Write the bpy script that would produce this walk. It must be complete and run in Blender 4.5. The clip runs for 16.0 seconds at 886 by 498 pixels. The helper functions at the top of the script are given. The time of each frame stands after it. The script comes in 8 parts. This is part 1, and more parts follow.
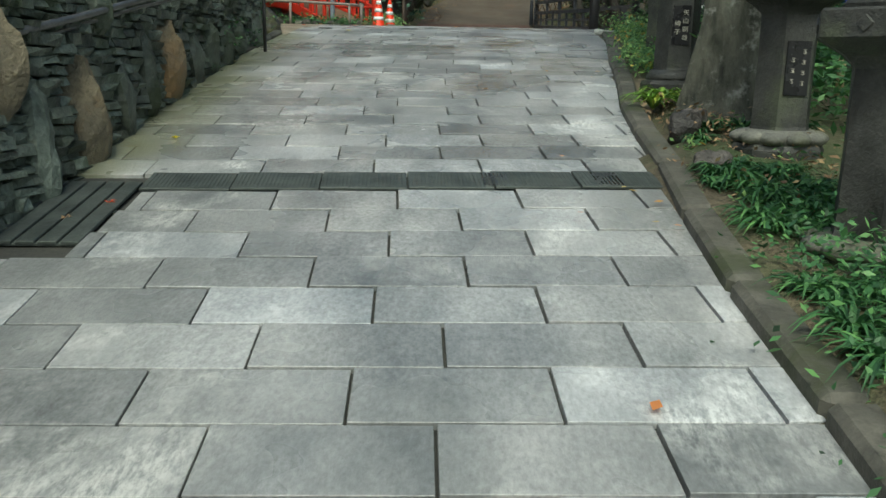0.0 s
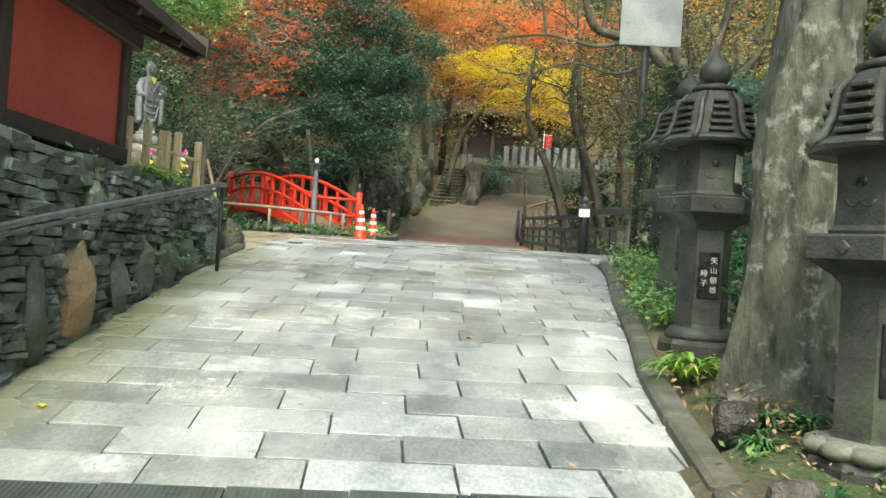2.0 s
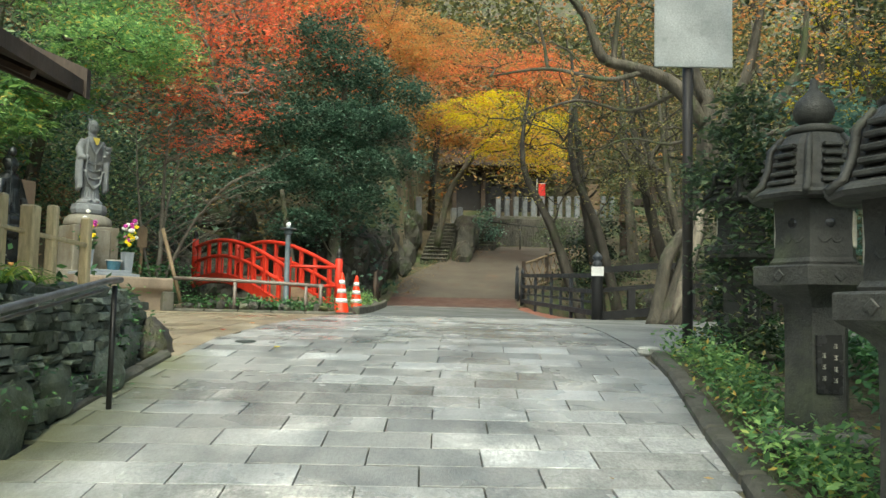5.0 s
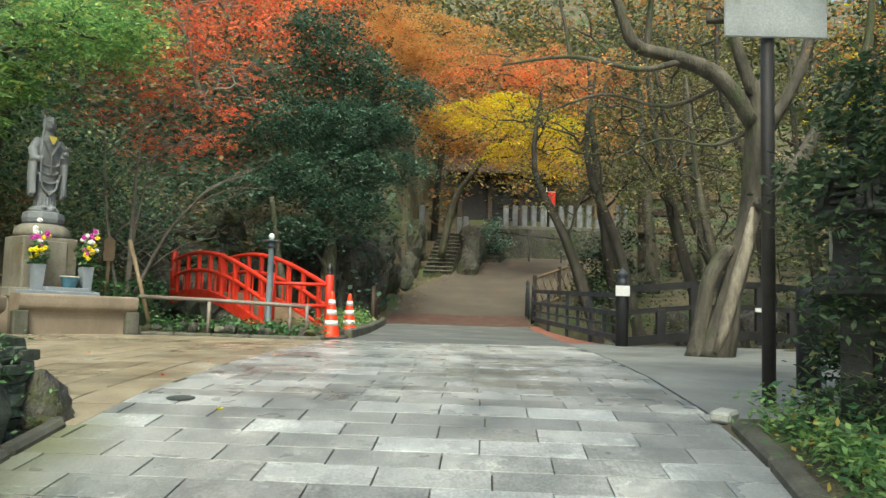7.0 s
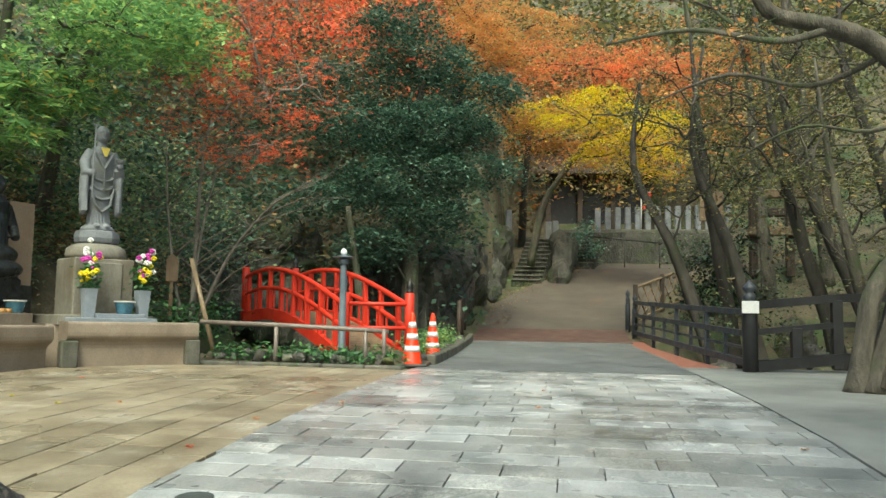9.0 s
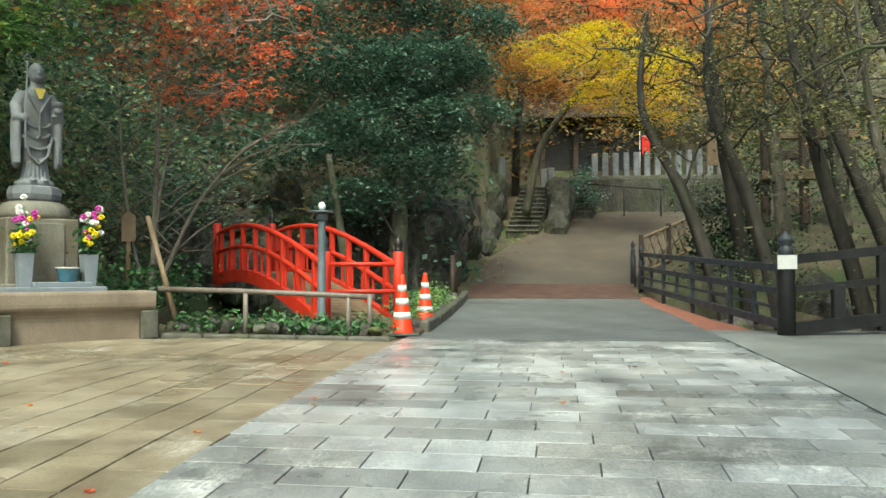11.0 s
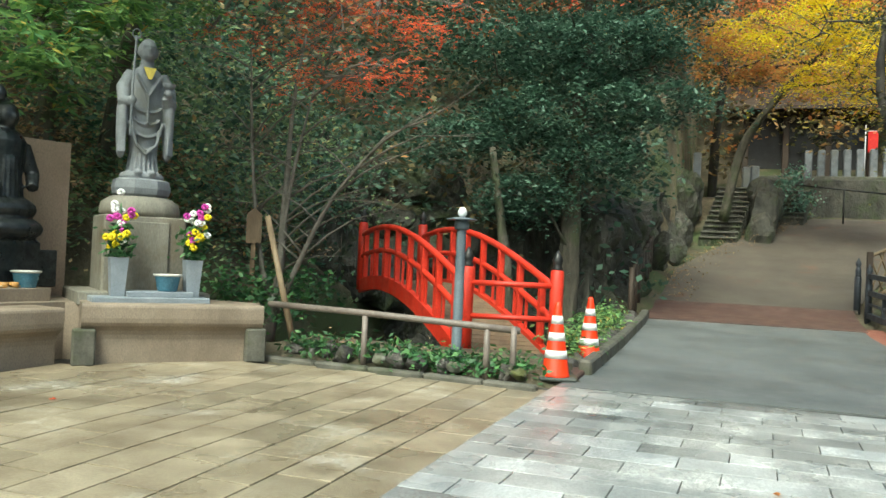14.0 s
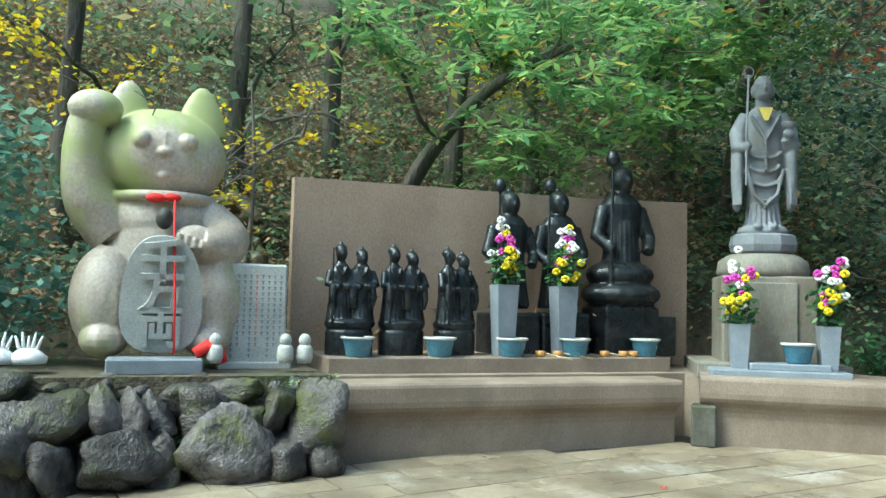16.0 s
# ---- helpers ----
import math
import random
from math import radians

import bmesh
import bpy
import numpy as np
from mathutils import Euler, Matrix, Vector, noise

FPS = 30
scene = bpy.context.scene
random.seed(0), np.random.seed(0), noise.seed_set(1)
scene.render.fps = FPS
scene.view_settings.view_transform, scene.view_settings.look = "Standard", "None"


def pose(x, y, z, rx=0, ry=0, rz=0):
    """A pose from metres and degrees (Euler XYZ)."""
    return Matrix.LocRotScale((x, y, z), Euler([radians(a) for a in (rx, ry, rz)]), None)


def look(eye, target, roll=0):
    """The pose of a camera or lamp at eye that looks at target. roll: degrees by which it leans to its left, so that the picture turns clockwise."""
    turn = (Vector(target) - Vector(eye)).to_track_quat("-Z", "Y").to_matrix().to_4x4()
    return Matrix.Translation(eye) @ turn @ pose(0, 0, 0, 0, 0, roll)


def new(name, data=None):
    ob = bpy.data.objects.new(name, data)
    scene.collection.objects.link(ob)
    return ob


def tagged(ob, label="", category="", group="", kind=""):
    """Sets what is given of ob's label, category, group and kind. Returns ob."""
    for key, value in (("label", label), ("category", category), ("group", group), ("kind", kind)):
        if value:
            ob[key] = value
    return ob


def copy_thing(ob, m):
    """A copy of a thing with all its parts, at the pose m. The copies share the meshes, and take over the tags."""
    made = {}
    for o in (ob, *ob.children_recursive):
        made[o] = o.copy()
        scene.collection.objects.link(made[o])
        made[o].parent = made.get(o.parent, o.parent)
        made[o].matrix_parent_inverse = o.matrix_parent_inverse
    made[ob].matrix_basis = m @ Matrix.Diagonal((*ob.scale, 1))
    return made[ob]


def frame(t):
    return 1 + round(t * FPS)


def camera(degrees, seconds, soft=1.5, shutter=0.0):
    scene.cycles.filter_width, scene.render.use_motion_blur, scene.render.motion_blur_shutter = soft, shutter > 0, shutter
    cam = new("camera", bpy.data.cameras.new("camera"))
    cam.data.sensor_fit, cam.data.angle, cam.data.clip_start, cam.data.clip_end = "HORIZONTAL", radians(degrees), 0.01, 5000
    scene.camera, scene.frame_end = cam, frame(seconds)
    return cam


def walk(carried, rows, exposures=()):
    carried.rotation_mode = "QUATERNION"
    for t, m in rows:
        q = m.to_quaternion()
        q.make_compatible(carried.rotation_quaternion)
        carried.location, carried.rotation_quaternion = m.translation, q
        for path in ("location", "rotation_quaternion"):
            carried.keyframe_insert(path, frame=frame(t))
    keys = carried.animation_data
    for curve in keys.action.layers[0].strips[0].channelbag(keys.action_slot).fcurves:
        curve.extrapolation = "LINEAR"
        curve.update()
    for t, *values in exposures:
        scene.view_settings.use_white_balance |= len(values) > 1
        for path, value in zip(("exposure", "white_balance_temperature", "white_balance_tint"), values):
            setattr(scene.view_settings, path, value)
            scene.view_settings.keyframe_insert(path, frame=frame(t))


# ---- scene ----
cam = camera(55.6, 16.0)
EXPOSURES = [(0, 0.47, 6350, -8), (0.5, 1.15, 6400, -9), (1.5, 1.58, 6800, -9), (2.4, 1.56, 6850, -9), (3.0, 1.32, 6850, -9), (3.5, 1.22, 6850, -9), (7, 1.25, 6850, -8), (11, 1.28, 6650, -12), (12.8, 1.24, 6600, -12), (13.8, 1.34, 6450, -12), (14.5, 1.5, 6300, -11), (15.2, 1.66, 5850, -12), (16, 1.66, 5550, -13)]
PATH = [
    (0, (0.187, 0.058, 1.333), (0.13, 2.007, 0.89), 1.1),
    (0.5, (0.227, 0.336, 1.399), (0.113, 2.321, 1.182), 1.5),
    (1, (0.244, 0.729, 1.497), (0.092, 2.722, 1.423), 2.4),
    (1.5, (0.246, 1.181, 1.55), (0.099, 3.175, 1.535), 3.6),
    (2, (0.191, 1.567, 1.616), (0.157, 3.567, 1.645), 3.8),
    (2.5, (0.1, 2.015, 1.7), (0.17, 4.013, 1.763), 3.2),
    (3, (0.083, 2.472, 1.778), (0.14, 4.469, 1.863), 3.1),
    (3.5, (0.072, 2.952, 1.812), (0.074, 4.95, 1.896), 2.6),
    (4, (0.06, 3.309, 1.873), (0.05, 5.307, 1.956), 2.1),
    (4.5, (0.074, 3.752, 1.966), (0.058, 5.747, 2.099), 1.3),
    (7, (0.066, 6.389, 2.362), (0.037, 8.381, 2.534), 1.6),
    (7.5, (0.051, 6.9, 2.413), (-0.007, 8.893, 2.569), 1.7),
    (8, (-0.026, 7.312, 2.484), (-0.134, 9.304, 2.634), 1.5),
    (8.5, (-0.06, 7.809, 2.602), (-0.293, 9.788, 2.779), 1.0),
    (11, (-0.378, 10.053, 2.892), (-0.582, 12.042, 2.948), -0.0),
    (11.5, (-0.35, 10.486, 2.954), (-0.518, 12.479, 2.909), 0.8),
    (12, (-0.329, 10.915, 3.041), (-0.473, 12.908, 2.953), 1.6),
    (12.5, (-0.288, 11.334, 3.103), (-0.421, 13.329, 3.044), 2.0),
    (13, (-0.302, 11.687, 3.17), (-0.515, 13.675, 3.158), 2.2),
    (13.5, (-0.391, 12.125, 3.241), (-0.758, 14.091, 3.259), 2.3),
    (14, (-0.44, 12.541, 3.289), (-1.073, 14.438, 3.314), 2.7),
    (14.5, (-0.576, 12.891, 3.346), (-1.477, 14.676, 3.374), 2.7),
    (15, (-0.651, 13.232, 3.289), (-1.877, 14.811, 3.342), 1.5),
    (15.5, (-0.948, 13.495, 3.349), (-2.489, 14.768, 3.423), 1.6),
    (16, (-1.096, 13.686, 3.312), (-2.832, 14.672, 3.432), 1.4),
]
walk(cam, [(t, look(*p)) for t, *p in PATH], EXPOSURES)

# ---- world, sun and exposure ----
world = bpy.data.worlds.new("world")
scene.world = world
world.use_nodes = True
sky = world.node_tree.nodes.new("ShaderNodeTexSky")
sky.sky_type, sky.sun_disc = "NISHITA", False
sky.sun_elevation, sky.sun_rotation = radians(52), radians(182)
sky.air_density, sky.dust_density, sky.ozone_density = 1.0, 4.0, 0.6
world.node_tree.links.new(sky.outputs[0], world.node_tree.nodes["Background"].inputs[0])
world.node_tree.nodes["Background"].inputs[1].default_value = 0.13
sun = new("sun", bpy.data.lights.new("sun", "SUN"))
sun.data.energy, sun.data.angle, sun.data.color = 1.3, radians(22), (1.0, 0.96, 0.9)
sun.matrix_world = look((0, 0, 0), (math.sin(radians(182)) * -0.6, math.cos(radians(182)) * -0.6, -0.8))


# ---- materials ----
def tree_of(name):
    m = bpy.data.materials.new(name)
    m.use_nodes = True
    nt = m.node_tree
    return m, nt, nt.nodes["Principled BSDF"]


def node(nt, kind, **values):
    n = nt.nodes.new(kind)
    for k, v in values.items():
        if k in n.inputs:
            n.inputs[k].default_value = v
    return n


def ramp(nt, source, stops):
    r = nt.nodes.new("ShaderNodeValToRGB")
    while len(r.color_ramp.elements) < len(stops):
        r.color_ramp.elements.new(0.5)
    for e, (p, c) in zip(r.color_ramp.elements, stops):
        e.position, e.color = p, (*c, 1) if len(c) == 3 else c
    nt.links.new(source, r.inputs[0])
    return r.outputs[0]


def mixed(nt, a, b, fac, mode="MIX"):
    m = nt.nodes.new("ShaderNodeMix")
    m.data_type, m.blend_type = "RGBA", mode
    for s, v in ((0, fac), (6, a), (7, b)):
        if isinstance(v, bpy.types.NodeSocket):
            nt.links.new(v, m.inputs[s])
        else:
            m.inputs[s].default_value = v if not isinstance(v, tuple) else (*v, 1)
    return m.outputs[2]


def noise_of(nt, scale, detail=5.0, rough=0.6, coords=None, stretch=None):
    n = node(nt, "ShaderNodeTexNoise", Scale=scale, Detail=detail, Roughness=rough)
    src = coords
    if src is None:
        src = nt.nodes.new("ShaderNodeNewGeometry").outputs["Position"]
    if stretch:
        mp = nt.nodes.new("ShaderNodeMapping")
        mp.inputs["Scale"].default_value = stretch
        nt.links.new(src, mp.inputs[0])
        src = mp.outputs[0]
    nt.links.new(src, n.inputs["Vector"])
    return n.outputs["Fac"]


def surface(name, dark, light, scale=6.0, rough=(0.6, 0.9), bump=0.3, grain=60.0, stain_or_sheen=None, stain_or_sheen_scale=1.2,
            stain_or_sheen_at=(0.5, 0.65), metallic=0.0, piece=0.0, stretch=None, specular=0.5, depth=0.01, flecks=False):
    """Two-scale mottled surface: broad tone, fine grain, an optional colour for stains or painted sheen, piece-by-piece
    tone.
    """
    m, nt, p = tree_of(name)
    broad = noise_of(nt, scale, stretch=stretch)
    fine = noise_of(nt, grain, 3.0, 0.7, stretch=stretch)
    col = ramp(nt, broad, [(0.3, dark), (0.7, light)])
    col = mixed(nt, col, ramp(nt, fine, [(0.3, (0.55, 0.55, 0.55)), (0.7, (1.3, 1.3, 1.3))]), 0.55, "MULTIPLY")
    if stain_or_sheen:
        st = noise_of(nt, stain_or_sheen_scale, 6.0, 0.65)
        mask = ramp(nt, st, [(stain_or_sheen_at[0], (0, 0, 0)), (stain_or_sheen_at[1], (1, 1, 1))])
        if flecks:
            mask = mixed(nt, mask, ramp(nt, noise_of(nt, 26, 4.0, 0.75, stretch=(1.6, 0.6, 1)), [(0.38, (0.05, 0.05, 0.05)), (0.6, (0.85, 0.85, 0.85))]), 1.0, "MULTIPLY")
        col = mixed(nt, col, stain_or_sheen, mask)
    if piece:
        info = nt.nodes.new("ShaderNodeObjectInfo")
        isl = nt.nodes.new("ShaderNodeNewGeometry")
        add = nt.nodes.new("ShaderNodeMath")
        add.operation = "ADD"
        nt.links.new(info.outputs["Random"], add.inputs[0])
        nt.links.new(isl.outputs["Random Per Island"], add.inputs[1])
        fr = nt.nodes.new("ShaderNodeMath")
        fr.operation = "FRACT"
        nt.links.new(add.outputs[0], fr.inputs[0])
        lo, hi = 1 - piece, 1 + piece
        col = mixed(nt, col, ramp(nt, fr.outputs[0], [(0, (lo, lo, lo)), (0.5, (1, 0.98, 0.96)), (1, (hi, hi, hi * 1.02))]), 1.0, "MULTIPLY")
    nt.links.new(col, p.inputs["Base Color"])
    rr = nt.nodes.new("ShaderNodeMapRange")
    rr.inputs["From Min"].default_value, rr.inputs["From Max"].default_value = 0.35, 0.65
    rr.inputs["To Min"].default_value, rr.inputs["To Max"].default_value = rough
    nt.links.new(noise_of(nt, 0.7 if flecks else scale * 0.7 + 0.6, 4.0), rr.inputs["Value"])
    nt.links.new(rr.outputs[0], p.inputs["Roughness"])
    p.inputs["Metallic"].default_value = metallic
    p.inputs["Specular IOR Level"].default_value = specular
    if bump:
        b = node(nt, "ShaderNodeBump", Strength=bump, Distance=depth)
        nt.links.new(fine, b.inputs["Height"])
        nt.links.new(b.outputs[0], p.inputs["Normal"])
    return m


def leaf(name, stops, gloss=0.55, through_light=0.35):
    """Leaves: tone picked leaf by leaf, thin enough to let light through."""
    m, nt, p = tree_of(name)
    g = nt.nodes.new("ShaderNodeNewGeometry")
    col = ramp(nt, g.outputs["Random Per Island"], stops)
    col = mixed(nt, col, ramp(nt, noise_of(nt, 0.9, 3.0), [(0.3, (0.6, 0.6, 0.6)), (0.7, (1.25, 1.25, 1.25))]), 0.8, "MULTIPLY")
    nt.links.new(col, p.inputs["Base Color"])
    p.inputs["Roughness"].default_value = gloss
    t = nt.nodes.new("ShaderNodeBsdfTranslucent")
    nt.links.new(col, t.inputs[0])
    mix = nt.nodes.new("ShaderNodeMixShader")
    mix.inputs[0].default_value = through_light
    out = nt.nodes["Material Output"]
    nt.links.new(p.outputs[0], mix.inputs[1])
    nt.links.new(t.outputs[0], mix.inputs[2])
    nt.links.new(mix.outputs[0], out.inputs[0])
    return m


# Pale flecked colour paints sky reflections on the wet slabs, along with efflorescence.
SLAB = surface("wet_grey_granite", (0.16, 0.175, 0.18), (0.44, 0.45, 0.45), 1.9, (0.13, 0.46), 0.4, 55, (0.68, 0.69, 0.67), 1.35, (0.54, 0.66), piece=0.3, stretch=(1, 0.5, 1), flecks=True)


def moss_band(mat, moss, start, end):
    """Green growth on the paving along the foot of the stone wall, between two places on the slope."""
    nt = mat.node_tree
    p = nt.nodes["Principled BSDF"]
    old = p.inputs["Base Color"].links[0].from_socket
    xyz = nt.nodes.new("ShaderNodeSeparateXYZ")
    nt.links.new(nt.nodes.new("ShaderNodeNewGeometry").outputs["Position"], xyz.inputs[0])

    def calc(op, a, b):
        m = nt.nodes.new("ShaderNodeMath")
        m.operation = op
        for k, v in enumerate((a, b)):
            if isinstance(v, bpy.types.NodeSocket):
                nt.links.new(v, m.inputs[k])
            else:
                m.inputs[k].default_value = v
        return m.outputs[0]

    edge = calc("ADD", xyz.outputs[0], calc("MULTIPLY", xyz.outputs[1], 0.052))
    edge = calc("ADD", edge, calc("MULTIPLY", noise_of(nt, 1.6, 5.0), 0.75))
    band = ramp(nt, calc("MULTIPLY", calc("ADD", edge, 3.0), 0.3333), [(0.53, (0.85, 0.85, 0.85)), (0.69, (0, 0, 0))])
    span = ramp(nt, calc("MULTIPLY", xyz.outputs[1], 0.05), [(start * 0.05, (0, 0, 0)), (start * 0.05 + 0.05, (1, 1, 1)), (end * 0.05 - 0.03, (1, 1, 1)), (end * 0.05, (0, 0, 0))])
    nt.links.new(mixed(nt, old, mixed(nt, old, moss, 0.72), mixed(nt, band, span, 1.0, "MULTIPLY")), p.inputs["Base Color"])


moss_band(SLAB, (0.2, 0.205, 0.07), 3.6, 12.4)
BEIGE = surface("beige_granite", (0.165, 0.132, 0.088), (0.36, 0.31, 0.222), 1.8, (0.22, 0.6), 0.4, 50, (0.54, 0.52, 0.46), 1.1, (0.56, 0.68), piece=0.18, flecks=True)
JOINT = surface("dark_joint_mortar", (0.03, 0.03, 0.028), (0.07, 0.07, 0.06), 5, (0.8, 0.95))
ASPHALT = surface("worn_grey_concrete", (0.095, 0.103, 0.103), (0.16, 0.168, 0.168), 0.8, (0.45, 0.8), 0.4, 90, (0.08, 0.08, 0.076), 0.5, (0.5, 0.75))
CONCRETE = surface("pale_worn_concrete", (0.15, 0.158, 0.15), (0.27, 0.275, 0.262), 0.7, (0.5, 0.85), 0.4, 80, (0.12, 0.122, 0.115), 0.45, (0.5, 0.75))
PATHWAY = surface("brown_tinted_path", (0.066, 0.056, 0.044), (0.118, 0.1, 0.08), 0.6, (0.7, 0.9), 0.4, 40, (0.14, 0.068, 0.043), 0.9, (0.6, 0.72))
BAND = surface("red_brown_brick_band", (0.07, 0.04, 0.032), (0.12, 0.065, 0.05), 3, (0.6, 0.85), 0.4, 50)
REDGRAVEL = surface("red_gravel", (0.2, 0.07, 0.045), (0.32, 0.13, 0.09), 8, (0.8, 0.95), 0.6, 90)
SOIL = surface("leafy_forest_soil", (0.04, 0.035, 0.022), (0.17, 0.14, 0.088), 1.0, (0.85, 0.98), 0.9, 16, (0.065, 0.092, 0.034), 0.6, (0.48, 0.62), depth=0.06)
DARKSTONE = surface("weathered_dark_stone", (0.015, 0.016, 0.014), (0.064, 0.065, 0.059), 4, (0.4, 0.8), 0.8, 45, (0.075, 0.085, 0.055), 2.6, (0.55, 0.7))
LOTUS = surface("lichen_grey_stone", (0.1, 0.1, 0.09), (0.24, 0.24, 0.2), 6, (0.6, 0.9), 0.5, 60, (0.1, 0.11, 0.05), 2.5, (0.5, 0.7))
PLATE = surface("polished_black_plate", (0.012, 0.012, 0.014), (0.025, 0.025, 0.027), 8, (0.2, 0.35), 0.05)
GILT = surface("pale_engraving", (0.5, 0.48, 0.4), (0.65, 0.62, 0.52), 20, (0.5, 0.7), 0.1)
WALLSTONE = surface("green_schist", (0.04, 0.052, 0.042), (0.17, 0.2, 0.165), 5, (0.45, 0.85), 0.8, 40, (0.035, 0.05, 0.022), 1.5, (0.5, 0.66), piece=0.5, depth=0.02)
UPRIGHT = surface("ochre_upright_stone", (0.08, 0.075, 0.055), (0.2, 0.17, 0.11), 3, (0.5, 0.85), 0.9, 26, (0.21, 0.135, 0.06), 1.4, (0.52, 0.66), piece=0.3, depth=0.03)
ROCK = surface("mossy_dark_rock", (0.02, 0.018, 0.017), (0.14, 0.128, 0.117), 4.5, (0.3, 0.8), 1.0, 18, (0.09, 0.1, 0.026), 1.5, (0.53, 0.64), piece=0.45, depth=0.035)
CLIFF = surface("dark_cliff_rock", (0.014, 0.015, 0.012), (0.09, 0.085, 0.07), 2.2, (0.6, 0.95), 1.0, 9, (0.04, 0.055, 0.02), 1.1, (0.5, 0.65), stretch=(1, 1, 0.5), depth=0.1)
STATUE = surface("pale_grey_granite", (0.11, 0.12, 0.132), (0.225, 0.24, 0.26), 3, (0.6, 0.85), 0.3, 80, (0.14, 0.14, 0.12), 1.6, (0.54, 0.7))
PEDESTAL = surface("stained_pedestal_stone", (0.12, 0.11, 0.088), (0.25, 0.235, 0.195), 2.4, (0.6, 0.85), 0.4, 60, (0.13, 0.1, 0.06), 1.4, (0.5, 0.68), stretch=(1, 1, 0.35))
BLUEGREY = surface("blue_grey_granite", (0.19, 0.22, 0.25), (0.27, 0.3, 0.34), 5, (0.35, 0.6), 0.2, 90)
BRONZE = surface("blackened_bronze", (0.012, 0.014, 0.016), (0.06, 0.066, 0.07), 9, (0.25, 0.5), 0.3, 40, (0.02, 0.03, 0.035), 3, (0.5, 0.7), metallic=0.6)
SANDSTONE = surface("brown_rendered_wall", (0.27, 0.195, 0.14), (0.38, 0.285, 0.21), 1.1, (0.7, 0.9), 0.25, 70, (0.21, 0.15, 0.105), 0.8, (0.5, 0.75), stretch=(1, 1, 0.5))
BASINSTONE = surface("taupe_cast_stone", (0.2, 0.156, 0.116), (0.32, 0.26, 0.2), 1.6, (0.5, 0.75), 0.25, 80, (0.15, 0.118, 0.088), 0.9, (0.5, 0.72), stretch=(1, 1, 0.5))
CATSKIN = surface("mossy_gilt_stone", (0.34, 0.27, 0.2), (0.56, 0.51, 0.44), 1.4, (0.3, 0.65), 0.25, 30, (0.36, 0.39, 0.16), 0.9, (0.5, 0.62))
CATSLAB = surface("grey_inscribed_stone", (0.36, 0.37, 0.35), (0.54, 0.55, 0.51), 3, (0.6, 0.85), 0.3, 60)
REDPAINT = surface("vermilion_paint", (0.52, 0.026, 0.012), (0.68, 0.042, 0.02), 3, (0.35, 0.6), 0.12, 50, (0.34, 0.022, 0.014), 1.6, (0.58, 0.75))
REDWALL = surface("red_plaster", (0.42, 0.06, 0.04), (0.5, 0.08, 0.055), 1.2, (0.6, 0.8), 0.1, 60)
CONE = surface("orange_red_plastic", (0.75, 0.035, 0.006), (0.85, 0.05, 0.01), 6, (0.35, 0.55), 0.05)
WHITE = surface("white_reflective_sheet", (0.7, 0.7, 0.7), (0.82, 0.82, 0.82), 8, (0.4, 0.6), 0.05)
RUBBER = surface("grey_rubber", (0.05, 0.055, 0.05), (0.1, 0.11, 0.1), 10, (0.6, 0.8), 0.2)
BLACKWOOD = surface("black_painted_wood", (0.009, 0.009, 0.01), (0.024, 0.024, 0.027), 3, (0.35, 0.6), 0.25, 40, (0.035, 0.035, 0.037), 2.5, (0.6, 0.75))
BROWNWOOD = surface("dark_brown_timber", (0.035, 0.024, 0.017), (0.075, 0.052, 0.038), 4, (0.6, 0.8), 0.3, 50, stretch=(1, 1, 0.2))
BAMBOO = surface("dry_bamboo", (0.33, 0.26, 0.15), (0.5, 0.41, 0.25), 5, (0.45, 0.65), 0.15, 40, stretch=(1, 1, 0.2))
OLDBAMBOO = surface("brown_aged_bamboo", (0.16, 0.11, 0.065), (0.29, 0.215, 0.13), 5, (0.5, 0.75), 0.2, 40, stretch=(1, 1, 0.2))
PALEPOST = surface("pale_peeled_timber", (0.5, 0.4, 0.23), (0.72, 0.6, 0.37), 5, (0.45, 0.65), 0.15, 40, stretch=(1, 1, 0.2))
TIMBER = surface("weathered_timber", (0.11, 0.075, 0.045), (0.21, 0.145, 0.085), 5, (0.6, 0.85), 0.3, 50, stretch=(1, 1, 0.2))
BROWNPIPE = surface("brown_painted_pipe", (0.13, 0.105, 0.09), (0.22, 0.185, 0.165), 6, (0.35, 0.55), 0.1)
GREYPOLE = surface("slate_painted_timber", (0.024, 0.029, 0.038), (0.058, 0.067, 0.082), 5, (0.4, 0.6), 0.15)
LAMPPOLE = surface("blue_grey_painted_steel", (0.08, 0.105, 0.13), (0.14, 0.17, 0.2), 5, (0.4, 0.6), 0.1)
STEELPIPE = surface("worn_steel_pipe", (0.1, 0.1, 0.1), (0.2, 0.2, 0.2), 6, (0.3, 0.5), 0.1, metallic=0.6)
DARKPIPE = surface("dark_steel_pipe", (0.02, 0.02, 0.02), (0.05, 0.05, 0.05), 6, (0.3, 0.5), 0.1, metallic=0.5)
SIGNPOLE = surface("dark_brown_steel", (0.03, 0.026, 0.024), (0.055, 0.048, 0.045), 5, (0.4, 0.6), 0.1)
SIGNFACE = surface("faded_sign_board", (0.4, 0.42, 0.42), (0.66, 0.68, 0.68), 2, (0.3, 0.5), 0.05, 50, (0.35, 0.37, 0.37), 3, (0.55, 0.7))
GRATE = surface("dull_iron_grate", (0.05, 0.06, 0.055), (0.1, 0.115, 0.105), 5, (0.5, 0.7), 0.3, 60, metallic=0.3)
CURB = surface("mossy_kerb_stone", (0.055, 0.055, 0.043), (0.14, 0.132, 0.11), 4, (0.6, 0.9), 0.6, 40, (0.05, 0.062, 0.024), 1.8, (0.5, 0.7))
